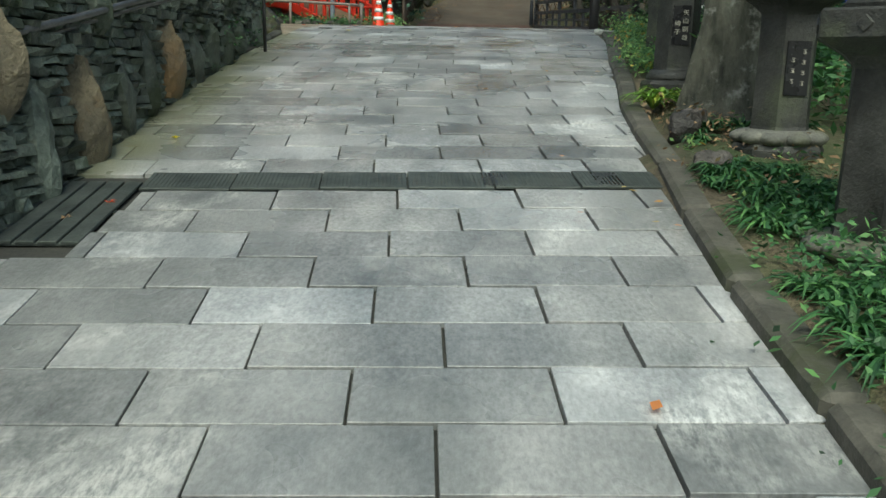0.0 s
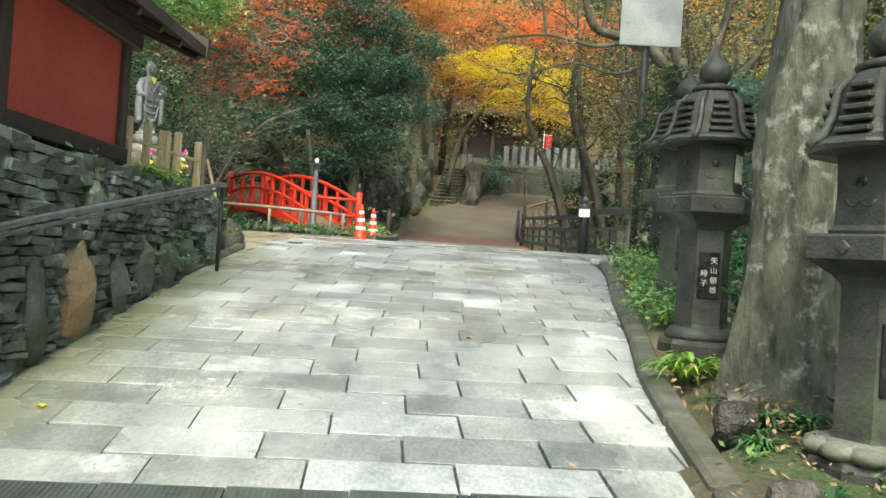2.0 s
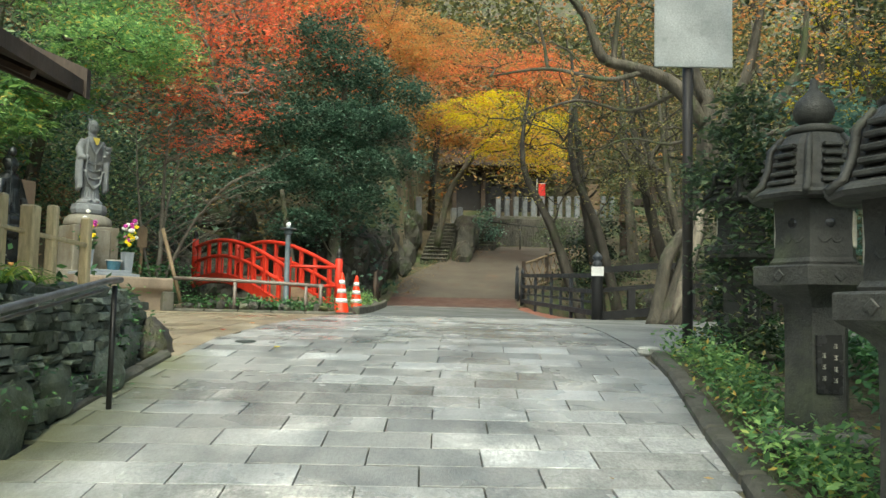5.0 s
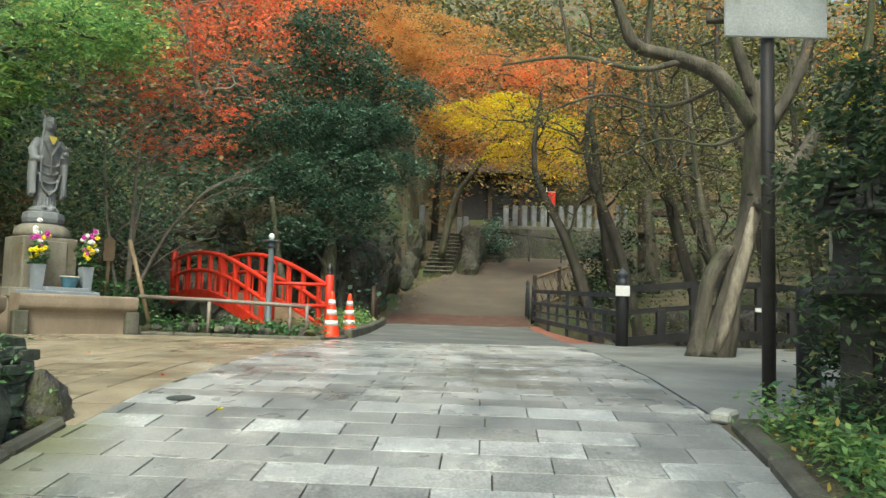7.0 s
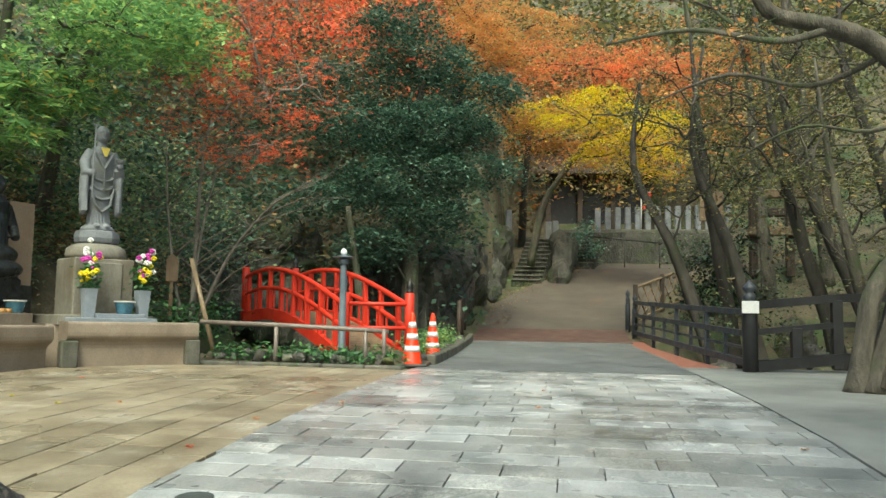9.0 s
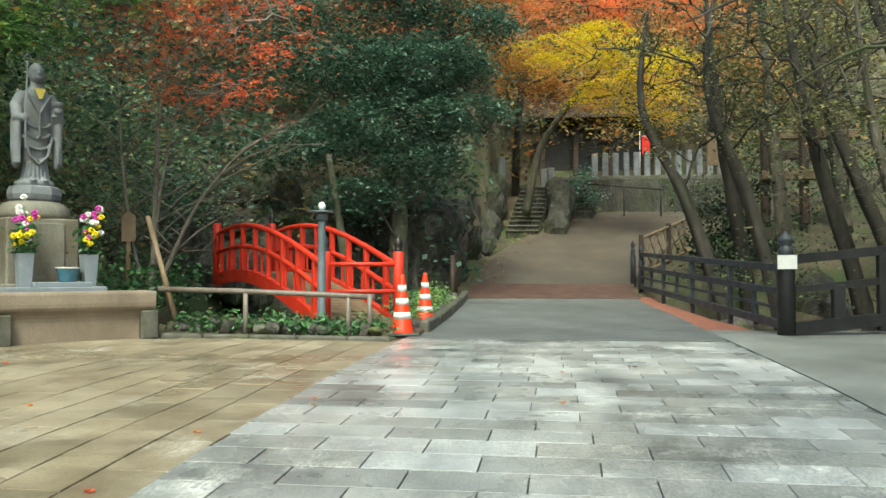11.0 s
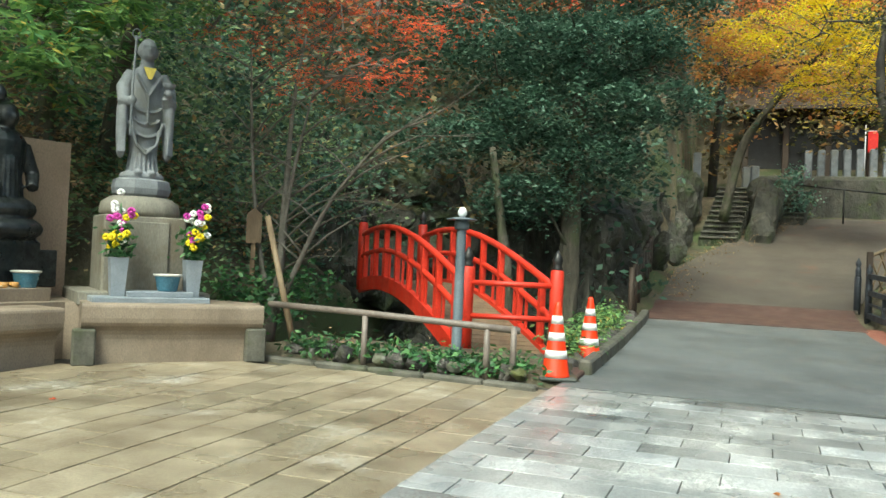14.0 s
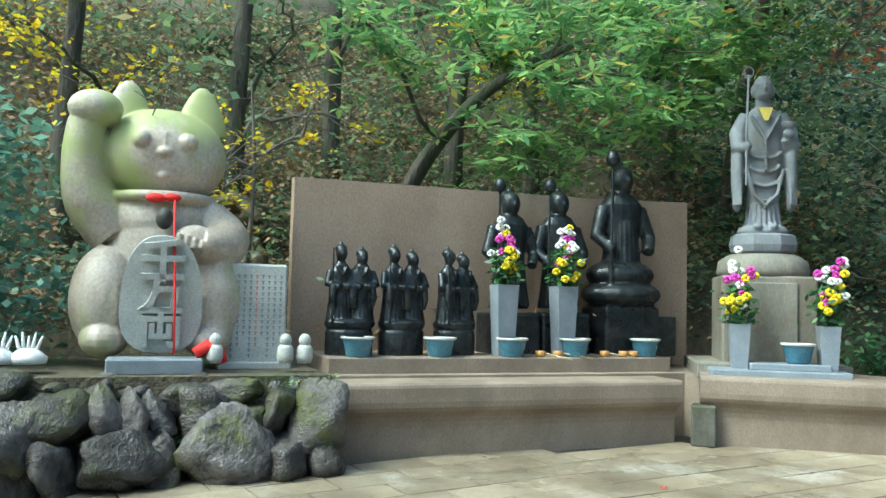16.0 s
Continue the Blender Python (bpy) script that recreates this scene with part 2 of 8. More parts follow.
GLASSBULB = surface("frosted_lamp_glass", (0.7, 0.72, 0.74), (0.8, 0.82, 0.84), 5, (0.1, 0.2), 0.0)
BOWL = surface("blue_glazed_ceramic", (0.06, 0.17, 0.25), (0.09, 0.23, 0.32), 8, (0.12, 0.3), 0.05)
CREAM = surface("cream_glaze", (0.5, 0.5, 0.46), (0.62, 0.62, 0.58), 8, (0.2, 0.35), 0.05)
BRASS = surface("amber_wooden_ladle", (0.4, 0.2, 0.05), (0.52, 0.28, 0.08), 8, (0.35, 0.55), 0.1)
YELLOW = surface("yellow_petals", (0.75, 0.55, 0.01), (0.85, 0.7, 0.02), 8, (0.6, 0.8), 0.2)
WHITEPETAL = surface("white_petals", (0.75, 0.74, 0.72), (0.85, 0.85, 0.83), 8, (0.6, 0.8), 0.2)
MAGENTA = surface("magenta_petals", (0.45, 0.03, 0.3), (0.6, 0.07, 0.42), 8, (0.6, 0.8), 0.2)
WORNRED = surface("faded_red_engraving", (0.45, 0.16, 0.14), (0.55, 0.26, 0.22), 12, (0.6, 0.8), 0.1)
WORNINK = surface("worn_grey_engraving", (0.17, 0.19, 0.2), (0.27, 0.29, 0.3), 12, (0.6, 0.8), 0.1)
REDCLOTH = surface("red_cloth", (0.6, 0.02, 0.02), (0.75, 0.035, 0.03), 6, (0.7, 0.9), 0.2)
BLUECLOTH = surface("blue_cloth", (0.03, 0.05, 0.35), (0.05, 0.08, 0.45), 6, (0.7, 0.9), 0.2)
YELLOWCLOTH = surface("faded_yellow_cloth", (0.42, 0.33, 0.06), (0.55, 0.44, 0.09), 6, (0.7, 0.9), 0.2)
WATER = surface("dark_stream_bed", (0.008, 0.009, 0.008), (0.02, 0.022, 0.02), 2, (0.1, 0.3), 0.3, 8)
BARK = surface("grey_brown_bark", (0.03, 0.027, 0.02), (0.13, 0.115, 0.09), 4, (0.75, 0.95), 1.0, 20, (0.05, 0.07, 0.025), 1.4, (0.5, 0.66), stretch=(1, 1, 0.3), depth=0.04)
BARKPALE = surface("pale_mottled_bark", (0.014, 0.017, 0.01), (0.14, 0.14, 0.105), 9, (0.6, 0.9), 1.0, 26, (0.27, 0.27, 0.24), 8, (0.54, 0.68), stretch=(1, 1, 0.35), depth=0.025)
TWIG = surface("bare_grey_twig", (0.09, 0.08, 0.066), (0.2, 0.18, 0.15), 6, (0.7, 0.9), 0.4, 40)
DARKBARK = surface("dark_wet_bark", (0.018, 0.016, 0.013), (0.06, 0.052, 0.042), 4, (0.7, 0.95), 1.0, 26, (0.03, 0.038, 0.015), 1.4, (0.55, 0.7), stretch=(1, 1, 0.3))

SCAR = surface("stripped_grey_wood", (0.13, 0.11, 0.085), (0.3, 0.265, 0.21), 6, (0.7, 0.9), 0.8, 24, (0.08, 0.068, 0.05), 3, (0.52, 0.66), stretch=(1, 1, 0.25), depth=0.02)
L_DARK = leaf("camellia_leaf", [(0, (0.032, 0.07, 0.048)), (0.5, (0.075, 0.15, 0.1)), (0.85, (0.125, 0.22, 0.15)), (1, (0.2, 0.31, 0.225))], 0.5, 0.35)
L_GREEN = leaf("fresh_green_leaf", [(0, (0.08, 0.19, 0.075)), (0.55, (0.2, 0.37, 0.13)), (0.93, (0.42, 0.62, 0.2)), (1, (0.72, 0.4, 0.08))], 0.5, 0.45)
L_RED = leaf("red_maple_leaf", [(0, (0.6, 0.2, 0.09)), (0.3, (0.84, 0.14, 0.075)), (0.75, (0.93, 0.18, 0.09)), (1, (0.84, 0.36, 0.12))], 0.65, 0.55)
L_ORANGE = leaf("orange_maple_leaf", [(0, (0.44, 0.33, 0.13)), (0.25, (0.6, 0.3, 0.11)), (0.5, (0.76, 0.28, 0.1)), (0.75, (0.7, 0.38, 0.12)), (1, (0.52, 0.44, 0.17))], 0.65, 0.55)
L_CORAL = leaf("coral_maple_leaf", [(0, (0.66, 0.34, 0.11)), (0.3, (0.8, 0.26, 0.11)), (0.7, (0.86, 0.2, 0.11)), (1, (0.8, 0.42, 0.12))], 0.65, 0.55)
L_YELLOW = leaf("yellow_maple_leaf", [(0, (0.66, 0.44, 0.03)), (0.5, (0.9, 0.72, 0.03)), (0.85, (0.72, 0.7, 0.06)), (1, (0.78, 0.42, 0.05))], 0.65, 0.5)
L_RUST = leaf("withered_leaf", [(0, (0.1, 0.085, 0.05)), (0.5, (0.2, 0.16, 0.085)), (0.85, (0.3, 0.25, 0.12)), (1, (0.5, 0.27, 0.1))], 0.75, 0.35)
L_OLIVE = leaf("olive_mixed_leaf", [(0, (0.06, 0.07, 0.035)), (0.45, (0.14, 0.15, 0.065)), (0.8, (0.26, 0.25, 0.09)), (0.93, (0.34, 0.31, 0.1)), (1, (0.42, 0.3, 0.1))], 0.65, 0.35)
L_WOOD = leaf("woodland_leaf", [(0, (0.03, 0.055, 0.032)), (0.6, (0.07, 0.12, 0.06)), (0.92, (0.14, 0.2, 0.085)), (1, (0.34, 0.28, 0.1))], 0.6, 0.35)
# Near-black tones: shade painted into the backing wood, and the dark shrub's own colour.
L_SHADE = leaf("dark_and_shaded_evergreen_leaf", [(0, (0.012, 0.024, 0.015)), (0.7, (0.035, 0.06, 0.036)), (1, (0.08, 0.12, 0.06))], 0.5, 0.25)
L_GRASS = leaf("strap_grass", [(0, (0.109, 0.217, 0.0388)), (0.6, (0.248, 0.449, 0.0697)), (1, (0.62, 0.651, 0.124))], 0.4, 0.3)
L_BORDER = leaf("border_leaf", [(0, (0.03, 0.085, 0.035)), (0.6, (0.065, 0.175, 0.06)), (1, (0.15, 0.32, 0.1))], 0.5, 0.25)
L_SLOPE = leaf("pale_slope_leaf", [(0, (0.1, 0.17, 0.095)), (0.55, (0.22, 0.33, 0.17)), (0.9, (0.35, 0.44, 0.21)), (1, (0.56, 0.36, 0.15))], 0.6, 0.45)
L_BLUE = leaf("blue_green_leaf", [(0, (0.08, 0.17, 0.13)), (0.6, (0.19, 0.36, 0.27)), (1, (0.33, 0.5, 0.38))], 0.5, 0.4)
L_LITTER = leaf("fallen_leaf", [(0, (0.2, 0.13, 0.08)), (0.5, (0.34, 0.22, 0.125)), (1, (0.5, 0.36, 0.19))], 0.85, 0.1)


# ---- mesh helpers ----
class Mesh:
    """Collects vertices and faces for one part."""

    def __init__(self):
        self.v, self.f = [], []

    def add(self, verts, faces):
        n = len(self.v)
        self.v += [tuple(p) for p in verts]
        self.f += [tuple(i + n for i in q) for q in faces]
        return self

    def box(self, centre, size, bevel=0.008, turn=None):
        c, h = Vector(centre), [max(s / 2, 0.001) for s in size]
        b = min(bevel, min(h) * 0.6)
        vs, idx = [], {}
        for sx in (-1, 1):
            for sy in (-1, 1):
                for sz in (-1, 1):
                    s = (sx, sy, sz)
                    for a in range(3):
                        p = Vector([s[k] * (h[k] - (0 if k == a else b)) for k in range(3)])
                        idx[s, a] = len(vs)
                        vs.append(c + (turn @ p if turn is not None else p))
        fs = []
        for a in range(3):
            o = [k for k in range(3) if k != a]
            for s in (-1, 1):
                ring = []
                for p, q in ((-1, -1), (1, -1), (1, 1), (-1, 1)):
                    k = [0, 0, 0]
                    k[a], k[o[0]], k[o[1]] = s, p, q
                    ring.append(idx[tuple(k), a])
                fs.append(ring)
            for p in (-1, 1):
                for q in (-1, 1):
                    k1, k2 = [0, 0, 0], [0, 0, 0]
                    k1[a], k1[o[0]], k1[o[1]] = -1, p, q
                    k2[a], k2[o[0]], k2[o[1]] = 1, p, q
                    fs.append([idx[tuple(k1), o[0]], idx[tuple(k2), o[0]], idx[tuple(k2), o[1]], idx[tuple(k1), o[1]]])
        for sx in (-1, 1):
            for sy in (-1, 1):
                for sz in (-1, 1):
                    fs.append([idx[(sx, sy, sz), a] for a in range(3)])
        return self.add(vs, fs)

    def tube(self, points, radii, sides=8, cap=True):
        pts = [Vector(p) for p in points]
        if not isinstance(radii, (list, tuple)):
            radii = [radii] * len(pts)
        vs, fs = [], []
        side = None
        for i, p in enumerate(pts):
            d = (pts[min(i + 1, len(pts) - 1)] - pts[max(i - 1, 0)])
            d = d.normalized() if d.length > 1e-9 else Vector((0, 0, 1))
            if side is None:
                side = d.orthogonal().normalized()
            side = side - d * side.dot(d)
            side = side.normalized() if side.length > 1e-6 else d.orthogonal().normalized()
            up = d.cross(side)
            for k in range(sides):
                a = 2 * math.pi * k / sides
                vs.append(p + (side * math.cos(a) + up * math.sin(a)) * radii[i])
        for i in range(len(pts) - 1):
            for k in range(sides):
                a, b = i * sides + k, i * sides + (k + 1) % sides
                fs.append((a, b, b + sides, a + sides))
        if cap:
            fs.append(tuple(reversed(range(sides))))
            fs.append(tuple(range((len(pts) - 1) * sides, len(pts) * sides)))
        return self.add(vs, fs)

    def lathe(self, centre, profile, sides=16, phase=0.0, sx=1.0, sy=1.0):
        """profile: (radius, height) from bottom to top."""
        cx, cy, cz = centre
        vs, fs = [], []
        for r, z in profile:
            for k in range(sides):
                a = 2 * math.pi * (k + phase) / sides
                vs.append((cx + r * sx * math.cos(a), cy + r * sy * math.sin(a), cz + z))
        for i in range(len(profile) - 1):
            for k in range(sides):
                a, b = i * sides + k, i * sides + (k + 1) % sides
                fs.append((a, b, b + sides, a + sides))
        fs.append(tuple(reversed(range(sides))))
        fs.append(tuple(range((len(profile) - 1) * sides, len(profile) * sides)))
        return self.add(vs, fs)

    def ball(self, centre, size, rings=10, sides=14, rough=0.0, seed=0, turn=None):
        c = Vector(centre)
        vs, fs = [], []
        for i in range(rings + 1):
            t = math.pi * i / rings
            for k in range(sides):
                a = 2 * math.pi * k / sides
                p = Vector((math.sin(t) * math.cos(a), math.sin(t) * math.sin(a), -math.cos(t)))
                if rough:
                    q = p + Vector((seed * 7.1, seed * 3.3, seed))
                    p *= 1 + rough * noise.noise(q * 1.3) + rough * 0.75 * abs(noise.noise(q * 2.2)) + rough * 0.3 * abs(noise.noise(q * 5.0))
                p = Vector((p.x * size[0], p.y * size[1], p.z * size[2]))
                vs.append(c + (turn @ p if turn is not None else p))
        for i in range(rings):
            for k in range(sides):
                a, b = i * sides + k, i * sides + (k + 1) % sides
                fs.append((a, b, b + sides, a + sides))
        return self.add(vs, fs)

    def boulder(self, size, seed, rings=16, sides=24, cuts=16, grain=0.13):
        """A broken stone: a ball cut by random planes, with a rough skin."""
        r = random.Random(seed)
        planes = []
        for _ in range(cuts):
            n = Vector((r.gauss(0, 1), r.gauss(0, 1), r.gauss(0, 0.8))).normalized()
            planes.append((n, r.uniform(0.58, 0.9)))
        o = Vector((r.uniform(0, 50), r.uniform(0, 50), r.uniform(0, 50)))
        vs, fs = [], []
        for i in range(rings + 1):
            t = math.pi * i / rings
            for k in range(sides):
                a = 2 * math.pi * k / sides
                p = Vector((math.sin(t) * math.cos(a), math.sin(t) * math.sin(a), -math.cos(t)))
                rad = 1.12
                for n, d in planes:
                    c = p.dot(n)
                    if c > 0.05:
                        rad = min(rad, d / c)
                rad *= 1 + grain * noise.noise(p * 2.3 + o) + grain * 0.6 * noise.noise(p * 6.5 + o)
                vs.append((p.x * size[0] * rad, p.y * size[1] * rad, p.z * size[2] * rad))
        for i in range(rings):
            for k in range(sides):
                a, b = i * sides + k, i * sides + (k + 1) % sides
                fs.append((a, b, b + sides, a + sides))
        return self.add(vs, fs)

    def limb(self, points, radii, sides=10, seed=0, rough=0.24, fine=4):
        """A grown limb: smoothed through its points, with knots and ridges."""
        P = [Vector(p) for p in points]
        if len(P) < 3:
            return self.tube(P, list(radii), sides)
        pts, rad = [], []
        for i in range(len(P) - 1):
            p0, p1, p2, p3 = P[max(i - 1, 0)], P[i], P[i + 1], P[min(i + 2, len(P) - 1)]
            for k in range(fine):
                t = k / fine
                pts.append(0.5 * (2 * p1 + (p2 - p0) * t + (2 * p0 - 5 * p1 + 4 * p2 - p3) * t * t + (3 * p1 - p0 - 3 * p2 + p3) * t ** 3))
                rad.append(radii[i] * (1 - t) + radii[i + 1] * t)
        pts.append(P[-1])
        rad.append(radii[-1])
        start = len(self.v)
        self.tube(pts, rad, sides)
        o = Vector((seed * 3.7, seed * 1.9, seed * 5.3))
        for i, c in enumerate(pts):
            for k in range(sides):
                j = start + i * sides + k
                d = Vector(self.v[j]) - c
                q = d.normalized() * 1.5 + Vector((0, 0, c.z * 0.55)) + o
                g = 1 + rough * 1.7 * noise.noise(q * 1.6) + rough * noise.noise(q * 4.0)
                self.v[j] = tuple(c + d * g)
        return self

    def prism(self, outline, low, high):
        n = len(outline)
        vs = [(x, y, low) for x, y in outline] + [(x, y, high) for x, y in outline]
        fs = [tuple(reversed(range(n))), tuple(range(n, 2 * n))]
        fs += [(i, (i + 1) % n, (i + 1) % n + n, i + n) for i in range(n)]
        return self.add(vs, fs)

    def extruded(self, start, end, profile, up=(0, 0, 1)):
        """A profile of (out, up) pairs carried along a straight line."""
        s, e = Vector(start), Vector(end)
        d = (e - s).normalized()
        out = d.cross(Vector(up)).normalized()
        n = len(profile)
        vs = [p + out * a + Vector(up) * b for p in (s, e) for a, b in profile]
        fs = [tuple(range(n)), tuple(reversed(range(n, 2 * n)))]
        fs += [(i, i + n, (i + 1) % n + n, (i + 1) % n) for i in range(n)]
        return self.add(vs, fs)

    def data(self, name, material, smooth=False):
        me = bpy.data.meshes.new(name)
        me.from_pydata(self.v, [], self.f)
        me.materials.append(material)
        bm = bmesh.new()
        bm.from_mesh(me)
        bmesh.ops.recalc_face_normals(bm, faces=bm.faces)
        bm.to_mesh(me)
        bm.free()
        if smooth:
            me.polygons.foreach_set("use_smooth", [True] * len(me.polygons))
        return me


def part(name, mesh, material, parent=None, label="", smooth=False):
    ob = new(name, mesh.data(name, material, smooth))
    ob.parent = parent
    return tagged(ob, label)


def thing(name, m, label, category, group="", kind=""):
    e = new(name)
    e.matrix_world = m
    e.empty_display_size = 0.1
    return tagged(e, label, category, group, kind)


def solid(name, mesh, material, label, category, group="", kind="", smooth=False, m=None):
    ob = part(name, mesh, material, None, "", smooth)
    if m is not None:
        ob.matrix_world = m
    return tagged(ob, label, category, group, kind)


def glyph(text, size, depth, bold=0.0):
    """Letters of the built-in font as a mesh, centred, facing +z."""
    c = bpy.data.curves.new("glyph", "FONT")
    c.body, c.size, c.extrude, c.offset, c.align_x, c.align_y = text, size, depth, bold, "CENTER", "CENTER"
    o = bpy.data.objects.new("glyph", c)
    me = bpy.data.meshes.new_from_object(o)
    m = Mesh().add([v.co for v in me.vertices], [tuple(p.vertices) for p in me.polygons])
    bpy.data.objects.remove(o)
    return m


PROFILE = [(-60, -6.0), (-20, -2.4), (0, -0.02), (5.2, 0.71), (8, 1.11), (11.26, 1.54), (12.9, 1.74), (15, 1.86), (17.5, 1.935), (20, 1.97),
           (23, 2.0), (26, 2.05), (30, 2.2), (32, 2.4), (43.4, 5.05), (60, 7.4), (400, 8)]


def gz(y):
    return float(np.interp(y, [p[0] for p in PROFILE], [p[1] for p in PROFILE]))


def kerb_x(y):
    return float(np.interp(y, [-5, 2, 4.4, 7.3, 9.4, 12.3, 12.8, 21.4, 24], [1.22, 1.22, 1.24, 1.41, 1.68, 2.0, 1.98, 2.24, 2.3]))


def left_x(y):
    return float(np.interp(y, [-5, 2, 3.9, 6.8, 9.4, 11.9, 12.1, 21.4], [-1.75, -1.85, -1.96, -2.22, -2.37, -2.42, -2.36, -2.1]))


def leaves(name, centres, size, material, parent=None, tilt=0.6, slim=0.55, seed=1, label="", whorl=0):
    """Many single leaves, each its own small bent blade, at the given places (n x 3); whorl: leaves in stars of so many."""
    rng = np.random.default_rng(seed)
    c = np.asarray(centres, float)
    if whorl:
        c = np.repeat(c, whorl, 0)
    n = len(c)
    yaw = rng.uniform(0, 2 * math.pi, n)
    if whorl:
        yaw = np.repeat(rng.uniform(0, 2 * math.pi, n // whorl), whorl) + np.tile(np.arange(whorl) * 2 * math.pi / whorl, n // whorl) + rng.normal(0, 0.15, n)
    nor = np.stack([rng.normal(0, tilt, n), rng.normal(0, tilt, n), np.ones(n)], 1)
    nor /= np.linalg.norm(nor, axis=1)[:, None]
    d = np.stack([np.cos(yaw), np.sin(yaw), rng.normal(-0.15, 0.3, n)], 1)
    d -= nor * (d * nor).sum(1)[:, None]
    d /= np.linalg.norm(d, axis=1)[:, None]
    s = np.cross(nor, d)
    ln = size * rng.uniform(0.6, 1.35, n)[:, None]
    w = ln * slim * 0.5
    bend = nor * ln * 0.12
    if whorl:
        c = c + d * ln * 0.55
    v = np.stack([c - d * ln * 0.5, c + s * w - bend * 0.3, c + d * ln * 0.5 - bend, c - s * w - bend * 0.3], 1).reshape(-1, 3)
    me = bpy.data.meshes.new(name)
    me.vertices.add(n * 4)
    me.vertices.foreach_set("co", v.astype(np.float32).ravel())
    me.loops.add(n * 4)
    me.loops.foreach_set("vertex_index", np.arange(n * 4, dtype=np.int32))
    me.polygons.add(n)
    me.polygons.foreach_set("loop_start", np.arange(0, n * 4, 4, dtype=np.int32))
    me.update(calc_edges=True)
    me.materials.append(material)
    ob = new(name, me)
    ob.parent = parent
    return tagged(ob, label)


def clump_points(rng, blobs, clumps, per, spread, flat=0.45):
    """Leaf places in clumps strewn through ellipsoids. blobs: (centre, radii). Returns places and clump centres."""
    vol = np.array([r[0] * r[1] * r[2] for _, r in blobs]) ** 0.75
    which = rng.choice(len(blobs), clumps, p=vol / vol.sum())
    pts, cents = [], []
    for w in which:
        c, r = np.array(blobs[w][0]), np.array(blobs[w][1])
        q = rng.normal(0, 1, 3)
        q = q / np.linalg.norm(q) * rng.uniform(0.35, 1.0) ** 0.6
        cc = c + q * r
        cents.append(cc)
        k = max(4, int(per * rng.uniform(0.4, 1.6)))
        s = spread * rng.uniform(0.6, 1.4)
        o = rng.normal(0, 1, (k, 3)) * np.array([s, s, s * flat])
        o[:, 2] -= 0.25 * (o[:, 0] ** 2 + o[:, 1] ** 2) / max(s, 0.1)
        pts.append(cc + o)
    return np.concatenate(pts), np.array(cents)


def limb_path(a, b, rng, sag=0.1, wob=0.08, n=6):
    a, b = np.array(a, float), np.array(b, float)
    L = np.linalg.norm(b - a)
    out = []
    for i in range(n + 1):
        t = i / n
        p = a + (b - a) * t + np.array([0, 0, math.sin(t * math.pi) * sag * L])
        if 0 < i < n:
            p = p + rng.normal(0, wob * L * 0.35, 3)
        out.append(p)
    return out


def tree(name, base, trunk, radii, blobs, clumps, per, spread, size, leafmat, bark, label, category="tree", seed=1, twigs=40, flat=0.45,
         tilt=0.6, extra=(), slim=0.55, bare=0, whorl=0):
    """trunk: points from the base (local metres); blobs are local too. Limbs reach from the trunk to leaf clumps. extra: more limbs."""
    rng = np.random.default_rng(seed)
    e = thing(name, pose(*base), label, category)
    wood = Mesh()
    fine = [np.array(p, float) for p in trunk]
    wood.limb(trunk, list(radii), 14, seed)
    for n_, (pts, rad) in enumerate(extra):
        if rad[0] > 0.03:
            wood.limb(pts, list(rad), 9, seed + n_ + 1)
        else:
            wood.tube(pts, list(rad), 6)
        fine += [np.array(p, float) for p in pts[1:]]
    cents = np.zeros((0, 3))
    if clumps:
        pts, cents = clump_points(rng, blobs, clumps, per, spread, flat)
    nodes_ = np.array(fine[len(fine) // 3:] if len(fine) > 3 else fine)
    order = rng.permutation(len(cents))[:twigs]
    for k in order:
        tgt = cents[k]
        cost = np.linalg.norm(nodes_ - tgt, axis=1) + 1.2 * np.maximum(0, nodes_[:, 2] - tgt[2])
        src = nodes_[int(np.argmin(cost))]
        path = limb_path(src, tgt, rng, 0.08, 0.12, 5)
        L = np.linalg.norm(tgt - src)
        r0 = min(0.012 + 0.016 * L, 0.09)
        wood.tube(path, [r0 * (1 - 0.16 * i) for i in range(6)], 5, False)
        nodes_ = np.vstack([nodes_, np.array(path[2:5])])
        for _ in range(bare):
            p0 = path[int(rng.integers(2, 6))]
            p1 = p0 + rng.normal(0, 1, 3) * np.array([0.5, 0.5, 0.3]) + np.array([0, 0, 0.15])
            wood.tube(limb_path(p0, p1, rng, 0.05, 0.1, 3), [0.011, 0.008, 0.006, 0.003], 4, False)
    part("trunk", wood, bark, e, "", True)
    if clumps:
        leaves("crown", pts, size, leafmat, e, tilt, slim, seed, "", whorl)
    return e


# ---- large structure ----
A2, U2 = np.array([-7.70, 16.54]), np.array([0.1673, 0.9859])
N2 = np.array([-0.9859, 0.1673])


def basin(u, d):
    """Place in the plan: u along the long basin wall, d behind its front."""
    p = A2 + U2 * u + N2 * d
    return float(p[0]), float(p[1])


def ease(a, b, t):
    t = min(1.0, max(0.0, (t - a) / (b - a)))
    return t * t * (3 - 2 * t)


PATH_L = [(31.5, -1.95), (36.3, -1.6), (40.0, -0.3), (42.6, 1.1), (46, 2.6)]
PATH_R = [(31.5, 2.35), (33, 2.4), (36.0, 3.4), (40.0, 5.0), (42.4, 6.2), (46, 9.5)]


def along(table, y):
    return float(np.interp(y, [p[0] for p in table], [p[1] for p in table]))


